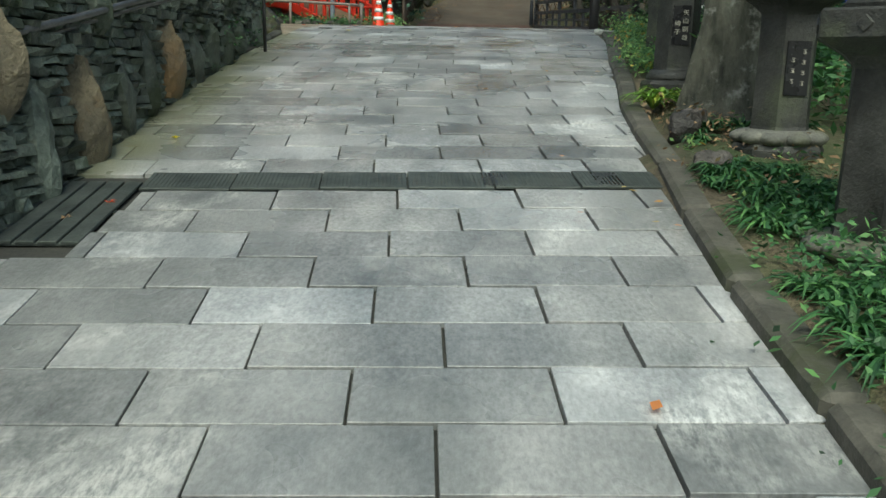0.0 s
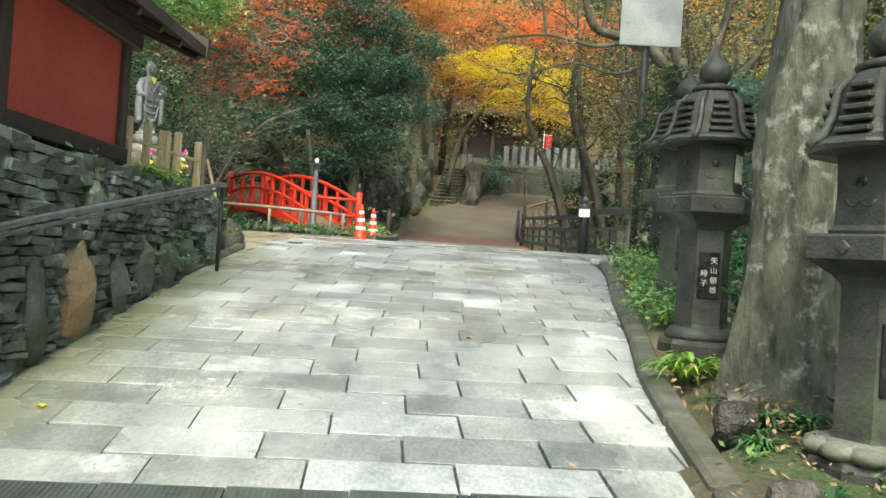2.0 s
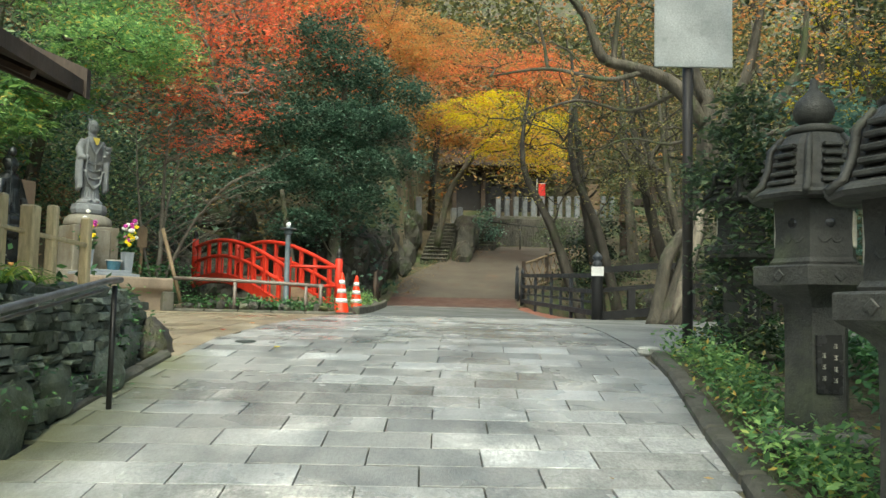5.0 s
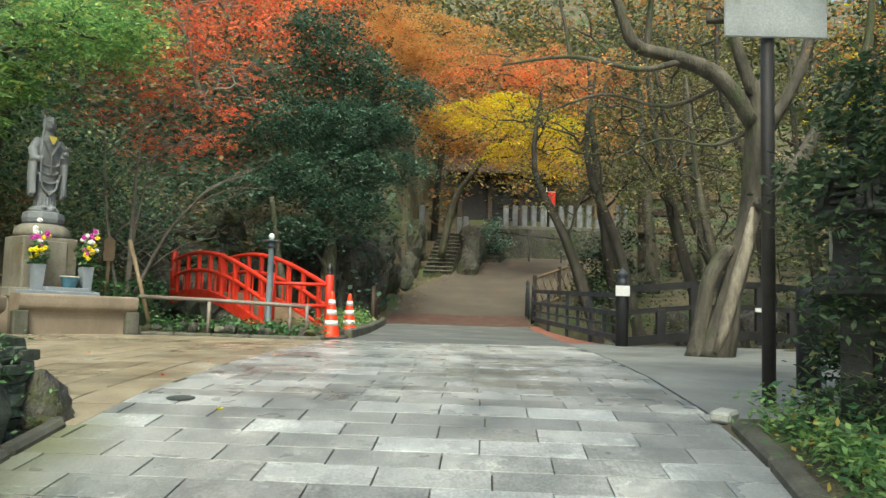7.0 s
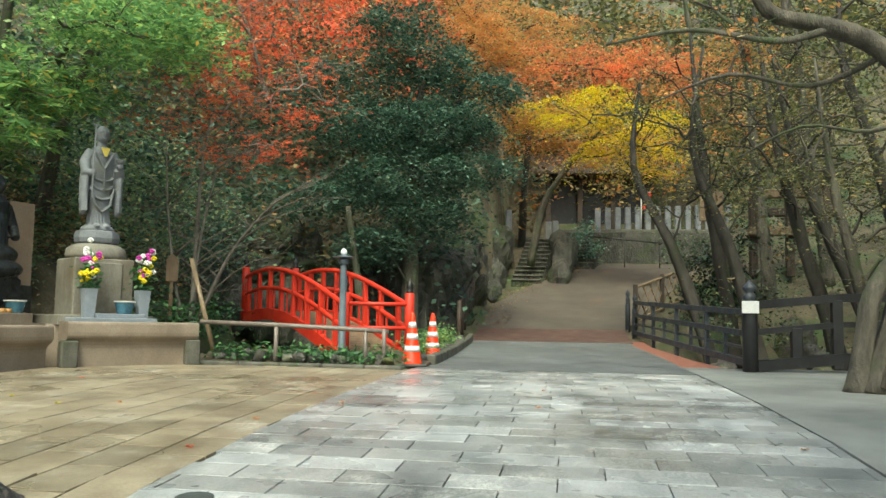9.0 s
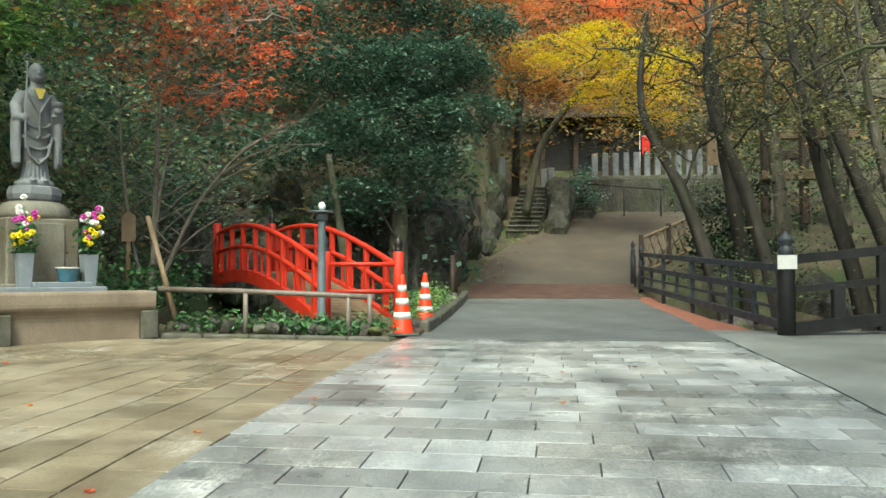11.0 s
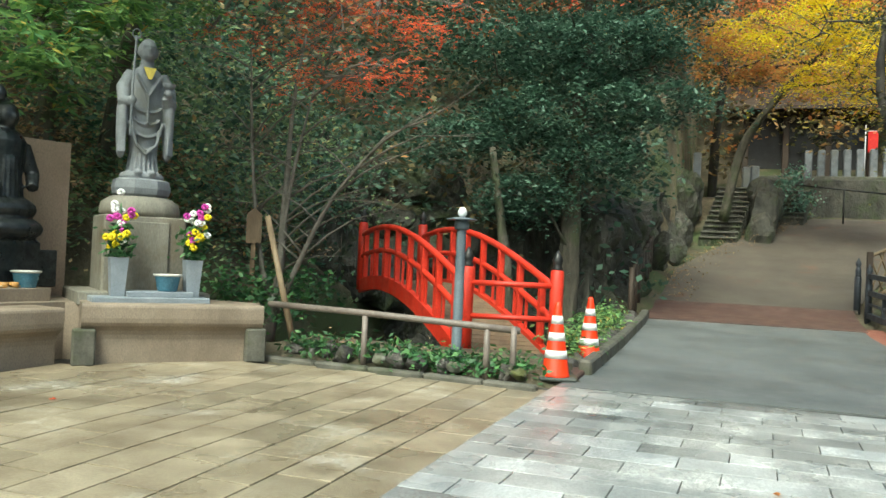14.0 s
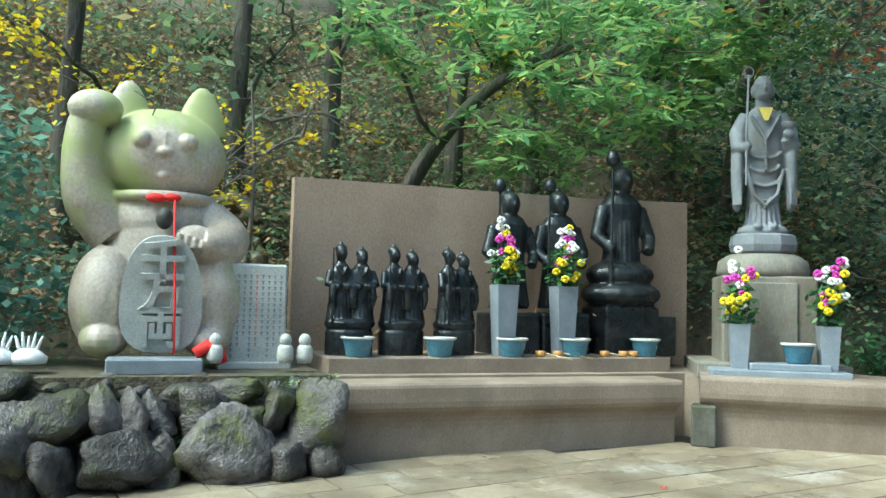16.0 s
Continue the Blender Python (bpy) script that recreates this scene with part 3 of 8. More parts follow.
def terrain(x, y):
    wob = 0.12 * noise.noise(Vector((x * 0.5, y * 0.5, 0))) + 0.35 * noise.noise(Vector((x * 0.13, y * 0.13, 3)))
    z = gz(y) - 0.1
    if y < 11.45 and x < left_x(y) - 0.6:
        z = 2.08 + 0.5 * max(0, -5.5 - x)
    elif y < 12.7 and x > kerb_x(y) + 0.1:
        z = gz(y) + 0.06 + 0.05 * wob + 0.12 * max(0, x - 5)
    elif y < 23.3 and x > 8.2:
        z = gz(y) + 0.3 * (x - 8.2) + wob * 0.5
    d = float((np.array((x, y)) - A2) @ N2)
    if y > 12.0 and x < -4.8:
        hill = 2.55 + max(0.0, d - 2.1) * 0.72 + (wob if d > 2.1 else 0)
        if d > 0.75 and y < 22.4 and not (y < 16.9 and d < 1.0):
            z = max(z, hill)
    if -5.7 < x < -2.2 and 21.4 < y <= 22.6:
        return 1.98 + 0.22 * min(1.0, y - 21.4) + wob * 0.2
    if y > 22.2:
        if x < -1.9:
            low = 2.1 - 1.6 * ease(22.5, 23.6, y)
            edge = float(np.interp(x, [-9.0, -6.5, -4.2, -1.9], [29.4, 30.2, 30.8, 31.2]))
            up = ease(edge, edge + 1.0, y) * 3.9 + max(0, y - edge - 1.0) * 0.55
            z = low + up + wob
            if x < -7.4:
                z = max(z, 2.4 + (-7.4 - x) * 0.75 + wob + max(0, y - 30) * 0.5)
        elif x > 2.5:
            low = 2.0 - 1.7 * ease(23.1, 24.2, y)
            up = ease(27.5, 34, y) * 3.0 + max(0, y - 34) * 0.42
            z = low + up + wob + 0.16 * max(0, x - 7)
        elif y < 31.5:
            z = 0.4
        if y >= 31.5:
            l, r = along(PATH_L, y), along(PATH_R, y)
            if l - 0.1 <= x <= r + 0.1 and y < 46:
                z = gz(y) - 0.08
            else:
                gap = (l - x) if x < l else (x - r)
                near = gz(y) - 0.15 + (3.0 * max(0.0, gap - 0.75) if x < l else 0.15 + 0.3 * gap)
                if x < l:
                    z = min(z, near + 0.25) if gap < 7 else z
                else:
                    z = near if gap < 1.2 else z
        if y > 43:
            rise = gz(43) + min(y - 43, 4) * 0.12 + 1.4 * ease(47.2, 47.9, y) + max(0, y - 49) * 0.75
            z = rise + wob * 0.4 if x > -1.5 else max(z, rise + wob)
        if -1.5 < x < 0.25 and 39.8 < y < 44.2:
            z = 4.1 + max(0, y - 40.2) * 0.5
    return min(z, 34.0)


def grid_axis(lo, hi, fine_lo, fine_hi, step):
    mid = list(np.arange(fine_lo, fine_hi + 1e-6, step))
    left, right, s = [], [], step
    p = fine_lo
    while p > lo:
        s *= 1.35
        p -= s
        left.append(p)
    s, p = step, fine_hi
    while p < hi:
        s *= 1.35
        p += s
        right.append(p)
    return left[::-1] + mid + right


def build_ground():
    xs, ys = grid_axis(-450, 450, -14, 14, 0.35), grid_axis(-450, 450, -3, 50, 0.35)
    me = Mesh()
    nx = len(xs)
    me.v = [(x, y, terrain(x, y)) for y in ys for x in xs]
    me.f = [(j * nx + i, j * nx + i + 1, (j + 1) * nx + i + 1, (j + 1) * nx + i) for j in range(len(ys) - 1) for i in range(nx - 1)]
    solid("ground", me, SOIL, "brown soil with moss and fallen leaves", "ground", kind="structure", smooth=True)


build_ground()


def strip(name, ys, left, right, lift, thick, material, label, category, kind="structure"):
    """A paved sheet that follows the slope, with real thickness."""
    me = Mesh()
    rows = []
    for y in ys:
        l, r = left(y), right(y)
        me.v += [(l, y, gz(y) + lift), (r, y, gz(y) + lift), (l, y, gz(y) + lift - thick), (r, y, gz(y) + lift - thick)]
        rows.append(len(me.v) - 4)
    for a, b in zip(rows, rows[1:]):
        me.f += [(a, a + 1, b + 1, b), (a + 2, b + 2, b + 3, a + 3), (a, b, b + 2, a + 2), (a + 1, a + 3, b + 3, b + 1)]
    me.f += [(rows[0], rows[0] + 2, rows[0] + 3, rows[0] + 1), (rows[-1], rows[-1] + 1, rows[-1] + 3, rows[-1] + 2)]
    return solid(name, me, material, label, category, kind=kind)


Y1 = list(np.arange(-3, 21.61, 0.3))
pavement = strip("pavement", Y1, lambda y: left_x(y) - 0.02, lambda y: kerb_x(y) + 0.02, -0.024, 0.05, JOINT, "wet grey granite paving slabs in staggered rows", "pavement")
court = strip("court_pavement", list(np.arange(11.9, 21.6, 0.3)), lambda y: -9.0, lambda y: left_x(y) - 0.03, -0.026, 0.05, JOINT, "beige granite paving slabs, worn and damp", "pavement")
strip("side_pavement", list(np.arange(12.6, 23.5, 0.3)), lambda y: kerb_x(y) + 0.03, lambda y: 9.0, -0.004, 0.06, CONCRETE, "pale grey worn concrete surface", "pavement")
strip("bridge_deck", list(np.arange(21.6, 30.75, 0.3)), lambda y: float(np.interp(y, [21.6, 24, 31], [-2.1, -1.95, -1.95])), lambda y: float(np.interp(y, [21.6, 22.5, 26, 31], [2.24, 2.3, 2.42, 2.2])), -0.002, 0.35, ASPHALT, "grey concrete deck of the road bridge", "bridge deck")
strip("brick_band", list(np.arange(30.7, 32.9, 0.3)), lambda y: -2.0, lambda y: 2.3, 0.0, 0.3, BAND, "red-brown brick band across the path", "pavement")
strip("hill_path", list(np.arange(32.82, 46.1, 0.4)), lambda y: along(PATH_L, y), lambda y: along(PATH_R, y), 0.0, 0.2, PATHWAY, "brown path that climbs the wooded hill", "path")
strip("gravel_edge", list(np.arange(22.4, 31.2, 0.3)), lambda y: float(np.interp(y, [22.4, 23, 26, 31], [2.34, 2.36, 2.45, 2.23])), lambda y: float(np.interp(y, [22.4, 31.2], [3.2, 2.6])), -0.02, 0.25, REDGRAVEL, "red gravel strip beside the black fence", "gravel")

stream = Mesh()
stream.add([(-12, 23.4, 0.52), (14, 23.4, 0.52), (14, 30, 0.52), (-12, 30, 0.52)], [(0, 1, 2, 3)])
solid("water", stream, WATER, "dark shallow stream under the bridges", "water", kind="structure")


def kerb(name, pts, w, h, material, label):
    """A line of kerb stones with rounded top edges."""
    root = None
    for i in range(len(pts) - 1):
        a, b = Vector(pts[i]), Vector(pts[i + 1])
        me = Mesh()
        L = (b - a).length
        me.box((0, 0, 0), (L - 0.012, w, h), 0.025)
        ang = math.atan2(b.y - a.y, b.x - a.x)
        pitch = -math.asin((b.z - a.z) / L)
        m = Matrix.Translation((a + b) / 2) @ Matrix.Rotation(ang, 4, "Z") @ Matrix.Rotation(pitch, 4, "Y")
        if root is None:
            root = thing(name, pose(0, 0, 0), label, "kerb", kind="structure")
        o = part("kerb_stone", me, material, root)
        o.matrix_world = m
    return root


ky = [-3 + 0.9 * i for i in range(18)]
kerb("kerb", [(kerb_x(min(y, 12.3)) + 0.09 + (0.02 * math.sin(y * 9)), y, gz(y) - 0.025) for y in ky], 0.16, 0.2, CURB, "mossy stone kerb between paving and planting")
kerb("planter_kerb", [(-5.62, 21.5, 1.94), (-4.9, 21.42, 1.94), (-4.2, 21.34, 1.94), (-3.5, 21.26, 1.94), (-2.8, 21.18, 1.94), (-2.2, 21.1, 1.94)], 0.14, 0.2, CURB, "low rough stone edging of the planted bank")
kerb("deck_kerb", [(-1.95, 22.6 + 0.9 * i, gz(22.6 + 0.9 * i) + 0.06) for i in range(10)], 0.16, 0.22, CURB, "mossy stone edging of the bridge deck")
kerb("wall_kerb", [(left_x(y) - 0.06, y, gz(y) - 0.02) for y in (9.8, 10.5, 11.2, 11.9)] + [(-2.75, 12.1, 1.62)], 0.12, 0.14, CURB, "low stone edging at the wall's foot")


# ---- left stone wall and the red building ----
def wall_x(y):
    return left_x(y) - float(np.interp(y, [10.4, 12.0], [0.0, 0.3]))


wall_left = Mesh()
for y0, y1 in zip(np.arange(-3, 12, 0.5), np.arange(-2.5, 12.5, 0.5)):
    y1 = min(y1, 11.9)
    x0, x1 = wall_x(y0) - 0.16, wall_x(y1) - 0.16
    wall_left.add([(x0, y0, gz(y0) - 0.3), (x0 - 0.35, y0, gz(y0) - 0.3), (x0 - 0.4, y0, 2.06), (x0 - 0.1, y0, 2.06),
                   (x1, y1, gz(y1) - 0.3), (x1 - 0.35, y1, gz(y1) - 0.3), (x1 - 0.4, y1, 2.06), (x1 - 0.1, y1, 2.06)],
                  [(0, 3, 7, 4), (3, 2, 6, 7), (2, 1, 5, 6), (0, 1, 2, 3), (4, 7, 6, 5)])
wall_left.box((-3.85, 11.75, 1.6), (2.1, 0.24, 0.95), 0.03)
wall_left = solid("wall_left", wall_left, JOINT, "dry-stone retaining wall of thin green-grey stones", "wall", kind="structure")


def build_red_house():
    e = thing("red_house", pose(-2.9, 0, 0), "red plastered house with black timber frame on the stone wall", "house")
    for y0, y1 in ((-3.0, 0.95), (1.05, 2.95), (3.05, 4.95), (5.05, 6.98), (7.12, 8.98)):
        part("wall_panel", Mesh().box((-0.06, (y0 + y1) / 2, 2.9), (0.1, y1 - y0, 0.98), 0.004), REDWALL, e, "red plaster panel")
    for y in (1, 3, 5, 7.05, 9.05):
        part("post", Mesh().box((-0.03, y, 2.82), (0.13, 0.13, 1.42), 0.012), BROWNWOOD, e, "black timber post")
    part("sill_beam", Mesh().box((-0.02, 3.0, 2.37), (0.15, 12.25, 0.14), 0.012), BROWNWOOD, e, "black timber sill")
    part("top_beam", Mesh().box((-0.02, 3.0, 3.45), (0.16, 12.6, 0.16), 0.012), BROWNWOOD, e)
    part("end_wall", Mesh().box((-1.5, 9.0, 2.75), (2.8, 0.1, 1.4), 0.004), REDWALL, e, "red plaster panel")
    roof = Mesh()
    roof.add([(0.5, -3, 3.46), (0.5, 9.75, 3.46), (-2.6, 9.75, 4.75), (-2.6, -3, 4.75), (0.5, -3, 3.56), (0.5, 9.75, 3.56), (-2.6, 9.75, 4.87), (-2.6, -3, 4.87)],
             [(0, 1, 2, 3), (4, 7, 6, 5), (0, 4, 5, 1), (1, 5, 6, 2), (2, 6, 7, 3), (3, 7, 4, 0)])
    part("roof", roof, BROWNWOOD, e, "dark boarded overhanging roof")
    for i in range(26):
        y = -2.8 + i * 0.5
        r = Mesh()
        r.tube([(0.44, y, 3.44), (-0.3, y, 3.75)], 0.035, 6)
        part("rafter", r, BROWNWOOD, e)
    part("barge_board", Mesh().extruded((0.52, 9.78, 3.44), (-2.6, 9.78, 4.74), [(-0.03, 0), (0.03, 0), (0.03, 0.2), (-0.03, 0.2)]), BROWNWOOD, e)
    part("house_floor", Mesh().box((-1.45, 3, 2.2), (2.7, 12.1, 0.14), 0.01), BROWNWOOD, e)


build_red_house()


def build_handrail():
    e = thing("handrail", pose(0, 0, 0), "dark steel handrail along the stone wall", "handrail")
    m = Mesh()
    m.tube([(-1.98, 1.5, 1.02), (-2.1, 5.0, 1.52), (-2.13, 6.14, 1.7), (-2.18, 9.75, 2.22), (-2.2, 10.05, 2.24)], 0.022, 8)
    m.tube([(-2.02, 1.5, 0.96), (-2.14, 5.0, 1.46), (-2.17, 6.14, 1.64), (-2.2, 9.75, 2.16)], 0.012, 6)
    part("rail", m, STEELPIPE, e, "", True)
    for x, y in ((-2.2, 9.95), (-2.02, 3.2)):
        part("post", Mesh().tube([(x, y, gz(y) - 0.05), (x, y, gz(y) + 0.83)], 0.02, 8), DARKPIPE, e, "", True)


build_handrail()


def build_bamboo_fence():
    e = thing("bamboo_fence", pose(0, 0, 0), "pale timber post fence lashed with rope on the wall", "fence")
    for i, (x, y, h) in enumerate(((-3.32, 9.35, 0.74), (-3.2, 9.5, 0.8), (-3.08, 9.68, 0.7), (-2.96, 9.86, 0.68), (-2.84, 10.02, 0.62), (-2.76, 10.18, 0.64), (-2.62, 10.42, 0.58))):
        w = 0.105 if i in (1, 4) else 0.07
        part("post", Mesh().box((x, y, 2.1 + h / 2), (w, w, h + 0.05), 0.012), PALEPOST, e)
    part("rail", Mesh().tube([(-3.34, 9.24, 2.7), (-3.0, 9.74, 2.59), (-2.6, 10.38, 2.5)], 0.018, 6), PALEPOST, e, "pale rope rail", True)


build_bamboo_fence()


# ---- stone lanterns ----
def lantern(m, label, columns=None, sides=6, petals=True):
    """A tall stone lantern: base, lotus ring, shaft, platform, light chamber, louvred roof, jewel."""
    e = thing("stone_lantern", m, label, "stone lantern", "stone lanterns along the kerb")
    part("base", Mesh().lathe((0, 0, -0.25), [(0.285, 0), (0.285, 0.2), (0.285, 0.38), (0.27, 0.41), (0.22, 0.42)], 8, 0.5), DARKSTONE, e)
    lot = part("lotus_ring", Mesh().lathe((0, 0, 0.16), [(0.235, 0), (0.245, 0.03), (0.205, 0.09)], 16), LOTUS if petals else DARKSTONE, e, "lichen-pale carved petal ring" if petals else "plain stone ring", True)
    for k in range(10 if petals else 0):
        a = 2 * math.pi * (k + 0.5) / 10
        part("petal", Mesh().ball((0.215 * math.cos(a), 0.215 * math.sin(a), 0.2), (0.085, 0.085, 0.045), 6, 8), LOTUS, lot, "", True)
    part("shaft", Mesh().lathe((0, 0, 0.24), [(0.195, 0), (0.185, 0.03), (0.178, 0.36), (0.182, 0.69), (0.2, 0.72)], sides, 0.5), DARKSTONE, e)
    part("platform", Mesh().lathe((0, 0, 0.95), [(0.2, 0), (0.23, 0.03), (0.34, 0.09), (0.355, 0.1), (0.355, 0.2), (0.345, 0.21), (0.26, 0.215)], sides, 0.5), DARKSTONE, e)
    part("chamber_sill", Mesh().lathe((0, 0, 1.16), [(0.255, 0), (0.26, 0.02), (0.24, 0.045)], sides, 0.5), DARKSTONE, e)
    chamber = part("light_chamber", Mesh().lathe((0, 0, 1.2), [(0.235, 0), (0.225, 0.15), (0.235, 0.33)], sides, 0.5), DARKSTONE, e)
    for k in range(sides):
        a = 2 * math.pi * (k + 1.0) / sides
        c = 0.23 * math.cos(math.pi / sides)
        mm = Matrix.Rotation(a, 4, "Z")
        h = Mesh()
        if k % 3 == 2:
            for i in range(4):
                h.box(mm @ Vector((c + 0.002, -0.06 + 0.04 * i, 1.37)), (0.018, 0.01, 0.2), 0.002, mm.to_3x3())
            for i in range(5):
                h.box(mm @ Vector((c + 0.002, 0, 1.28 + 0.045 * i)), (0.016, 0.13, 0.008), 0.002, mm.to_3x3())
            part("lattice", h, GILT, chamber, "pale lattice window")
        else:
            # Solid black inset; its colour gives the shade of a round hole.
            h.ball(mm @ Vector((c - 0.006, 0, 1.4)), (0.012, 0.032, 0.032), 6, 10, 0, 0, mm.to_3x3())
            part("sun_hole", h, PLATE, chamber, "black round inset coloured as a shaded opening")
            g = Mesh()
            g.tube([mm @ Vector((c - 0.004, -0.07 + 0.14 * i / 6, 1.3 + 0.018 * math.cos(i * 2.1))) for i in range(7)], 0.008, 5)
            part("relief", g, DARKSTONE, chamber, "", True)
    roof = Mesh()
    roof.lathe((0, 0, 1.53), [(0.25, 0), (0.345, 0.005), (0.36, 0.025), (0.35, 0.04), (0.29, 0.075), (0.262, 0.13), (0.248, 0.22), (0.222, 0.31), (0.17, 0.375), (0.11, 0.4)], sides * 2, 0.5)
    part("roof", roof, DARKSTONE, e, "domed louvred stone roof")
    for j in range(5):
        z, r = 1.62 + 0.052 * j, [0.284, 0.266, 0.258, 0.248, 0.234][j]
        for k in range(sides):
            a = 2 * math.pi * (k + 1.0) / sides
            w = 0.15 - 0.014 * j
            mm = Matrix.Rotation(a, 3, "Z")
            part("louvre", Mesh().box(mm @ Vector((r * 0.985, 0, z)), (0.055, w * 1.1, 0.026), 0.006, mm), DARKSTONE, e)
    for k in range(sides):
        a = 2 * math.pi * (k + 0.5) / sides
        r = Mesh()
        c, s_ = math.cos(a), math.sin(a)
        r.tube([(0.375 * c, 0.375 * s_, 1.555), (0.305 * c, 0.305 * s_, 1.61), (0.268 * c, 0.268 * s_, 1.7), (0.25 * c, 0.25 * s_, 1.82), (0.18 * c, 0.18 * s_, 1.9)], [0.02, 0.022, 0.022, 0.02, 0.014], 8)
        part("ridge", r, DARKSTONE, e, "", True)
    part("neck", Mesh().lathe((0, 0, 1.92), [(0.15, 0), (0.16, 0.025), (0.11, 0.05), (0.08, 0.06)], 16), DARKSTONE, e, "", True)
    part("jewel", Mesh().lathe((0, 0, 1.975), [(0.06, 0), (0.1, 0.035), (0.118, 0.085), (0.1, 0.14), (0.055, 0.185), (0.028, 0.215), (0.016, 0.28)], 16), DARKSTONE, e, "", True)
    for k in range(sides):
        a = 2 * math.pi * (k + 1) / sides
        c = 0.357 * math.cos(math.pi / sides)
        mm = Matrix.Rotation(a, 3, "Z")
        r = Mesh()
        r.box(mm @ Vector((c, 0, 1.1)), (0.012, 0.05, 0.05), 0.004, mm @ Matrix.Rotation(radians(45), 3, "X"))
        part("crest", r, DARKSTONE, e)
    if columns is not None or petals:
        x = 0.182 * math.cos(math.pi / sides)
        p = part("name_plate", Mesh().box((0, -x - 0.004, 0.62), (0.145, 0.016, 0.32), 0.003), PLATE, e, "polished black plate")
        p.matrix_local = pose(0, 0, 0, 0, 0, 30)
        for k, (col, n0) in enumerate(((0.032, 4), (-0.032, 3))):
            for i in range(n0):
                if columns:
                    if i < len(columns[k]):
                        g = part("character", glyph(columns[k][i], 0.05, 0.002), GILT, p, "pale engraved character")
                        g.matrix_local = pose(col, -x - 0.013, 0.72 - 0.068 * i - (0.09 if k else 0), 90, 0, 0)
                    continue
                g = Mesh()
                cz = 0.72 - 0.062 * i - (0.05 if n0 == 3 else 0)
                for dx, dz, w, h in ((0, 0.01, 0.022, 0.0025), (0, 0.001, 0.016, 0.0025), (0.002, -0.003, 0.0025, 0.024), (-0.006, -0.01, 0.012, 0.0025), (0.007, -0.009, 0.0025, 0.01)):
                    g.box((col + dx, -x - 0.013, cz + dz), (w, 0.003, h), 0.0005)
                part("character", g, GILT, p, "pale engraved character")
    return e


LANTERNS = [((1.95, 7.58, gz(7.58) - 0.03), -34, "dark weathered stone lantern with domed louvred roof by the kerb"),
            ((1.9, 3.58, gz(3.58) - 0.09), -20, "tall stone lantern with lichen-pale petal base"),
            ((2.12, 5.42, gz(5.42) - 0.05), -26, "dark stone lantern beside the mottled tree trunk"),
            ((2.16, 9.05, gz(9.05) - 0.04), -30, "dark stone lantern with ivy at its foot"),
            ((2.68, 11.75, gz(11.75) - 0.05), -22, "stone lantern overgrown with ivy and shrubs")]
lantern(pose(*LANTERNS[0][0], 0, 0, LANTERNS[0][1]), LANTERNS[0][2], ("矢山朝雄", "時子"), petals=False)
second = lantern(pose(*LANTERNS[1][0], 0, 0, LANTERNS[1][1]), LANTERNS[1][2])
for place, turn, label in LANTERNS[2:]:
    tagged(copy_thing(second, pose(*place, 0, 0, turn)), label)


# ---- basin walls, screen, shelf ----
PROFILE_WALL = [(0.0, 0.0), (0.0, 0.3), (0.008, 0.35), (0.03, 0.395), (0.065, 0.43), (0.1, 0.455), (0.122, 0.49), (0.13, 0.54), (0.13, 0.66), (0.122, 0.685), (0.1, 0.7), (-0.42, 0.7), (-0.42, 0.0)]


def basin_wall(name, a, b, label):
    e = thing(name, pose(0, 0, 0), label, "basin wall", kind="structure")
    s, t = (a[0], a[1], gz(a[1]) - 0.03), (b[0], b[1], gz(b[1]) - 0.03)
    t = (t[0], t[1], s[2])
    part("wall_face", Mesh().extruded(s, t, PROFILE_WALL), BASINSTONE, e)
    return e


FRONT = 0.12
W1a, W1b = basin(0.0, FRONT), basin(3.36, FRONT)
W2a, W2b = (-7.03, 19.98), (-5.62, 21.36)
basin_wall("wall_basin_long", W1a, W1b, "taupe cast-stone basin wall with rounded lip")
basin_wall("wall_basin_short", W2a, W2b, "taupe cast-stone basin wall with rounded lip")
for (x, y), a in (((-6.98, 19.98), 44), ((-5.68, 21.32), 44)):
    o = solid("corbel_stone", Mesh().box((0, 0, 0), (0.24, 0.2, 0.4), 0.02), CURB, "small grey stone block under the basin lip", "stone block", "corbel stones",
              m=pose(x + 0.02, y - 0.02, gz(y) + 0.19, 0, 0, a))

ledge = Mesh()
ledge.prism([basin(-0.1, 0.5), basin(3.75, 0.5), (-6.9, 20.5), (-5.9, 21.6), (-6.2, 22.3), (-8.8, 22.3), basin(3.9, 2.0), basin(-0.4, 2.0)], 1.9, 2.6)
solid("terrace", ledge, BASINSTONE, "stone terrace behind the basin walls", "terrace", kind="structure")
rot = math.degrees(math.atan2(U2[1], U2[0]))


def at_basin(u, d, z, turn=0.0):
    x, y = basin(u, d)
    return pose(x, y, z, 0, 0, rot + turn)


solid("shelf", Mesh().box((1.85, -0.55, 0.07), (3.74, 1.1, 0.16), 0.012), BASINSTONE, "low cast-stone shelf that carries the figures", "shelf", kind="structure",
      m=Matrix.Translation((*basin(0, 0.7), 2.6)) @ Matrix.Rotation(radians(rot), 4, "Z") @ Matrix.Diagonal((1, -1, 1, 1)))
scr = Mesh()
prof = [basin(-0.21, 1.7), basin(1.2, 1.72), basin(2.6, 1.75), basin(3.6, 1.68), basin(4.5, 1.5)]
back = [basin(-0.21, 1.88), basin(1.2, 1.9), basin(2.6, 1.93), basin(3.6, 1.86), basin(4.5, 1.68)]
scr.prism(prof + back[::-1], 2.5, 4.55)
solid("wall_screen", scr, SANDSTONE, "plain brown rendered screen wall behind the figures", "wall", kind="structure")


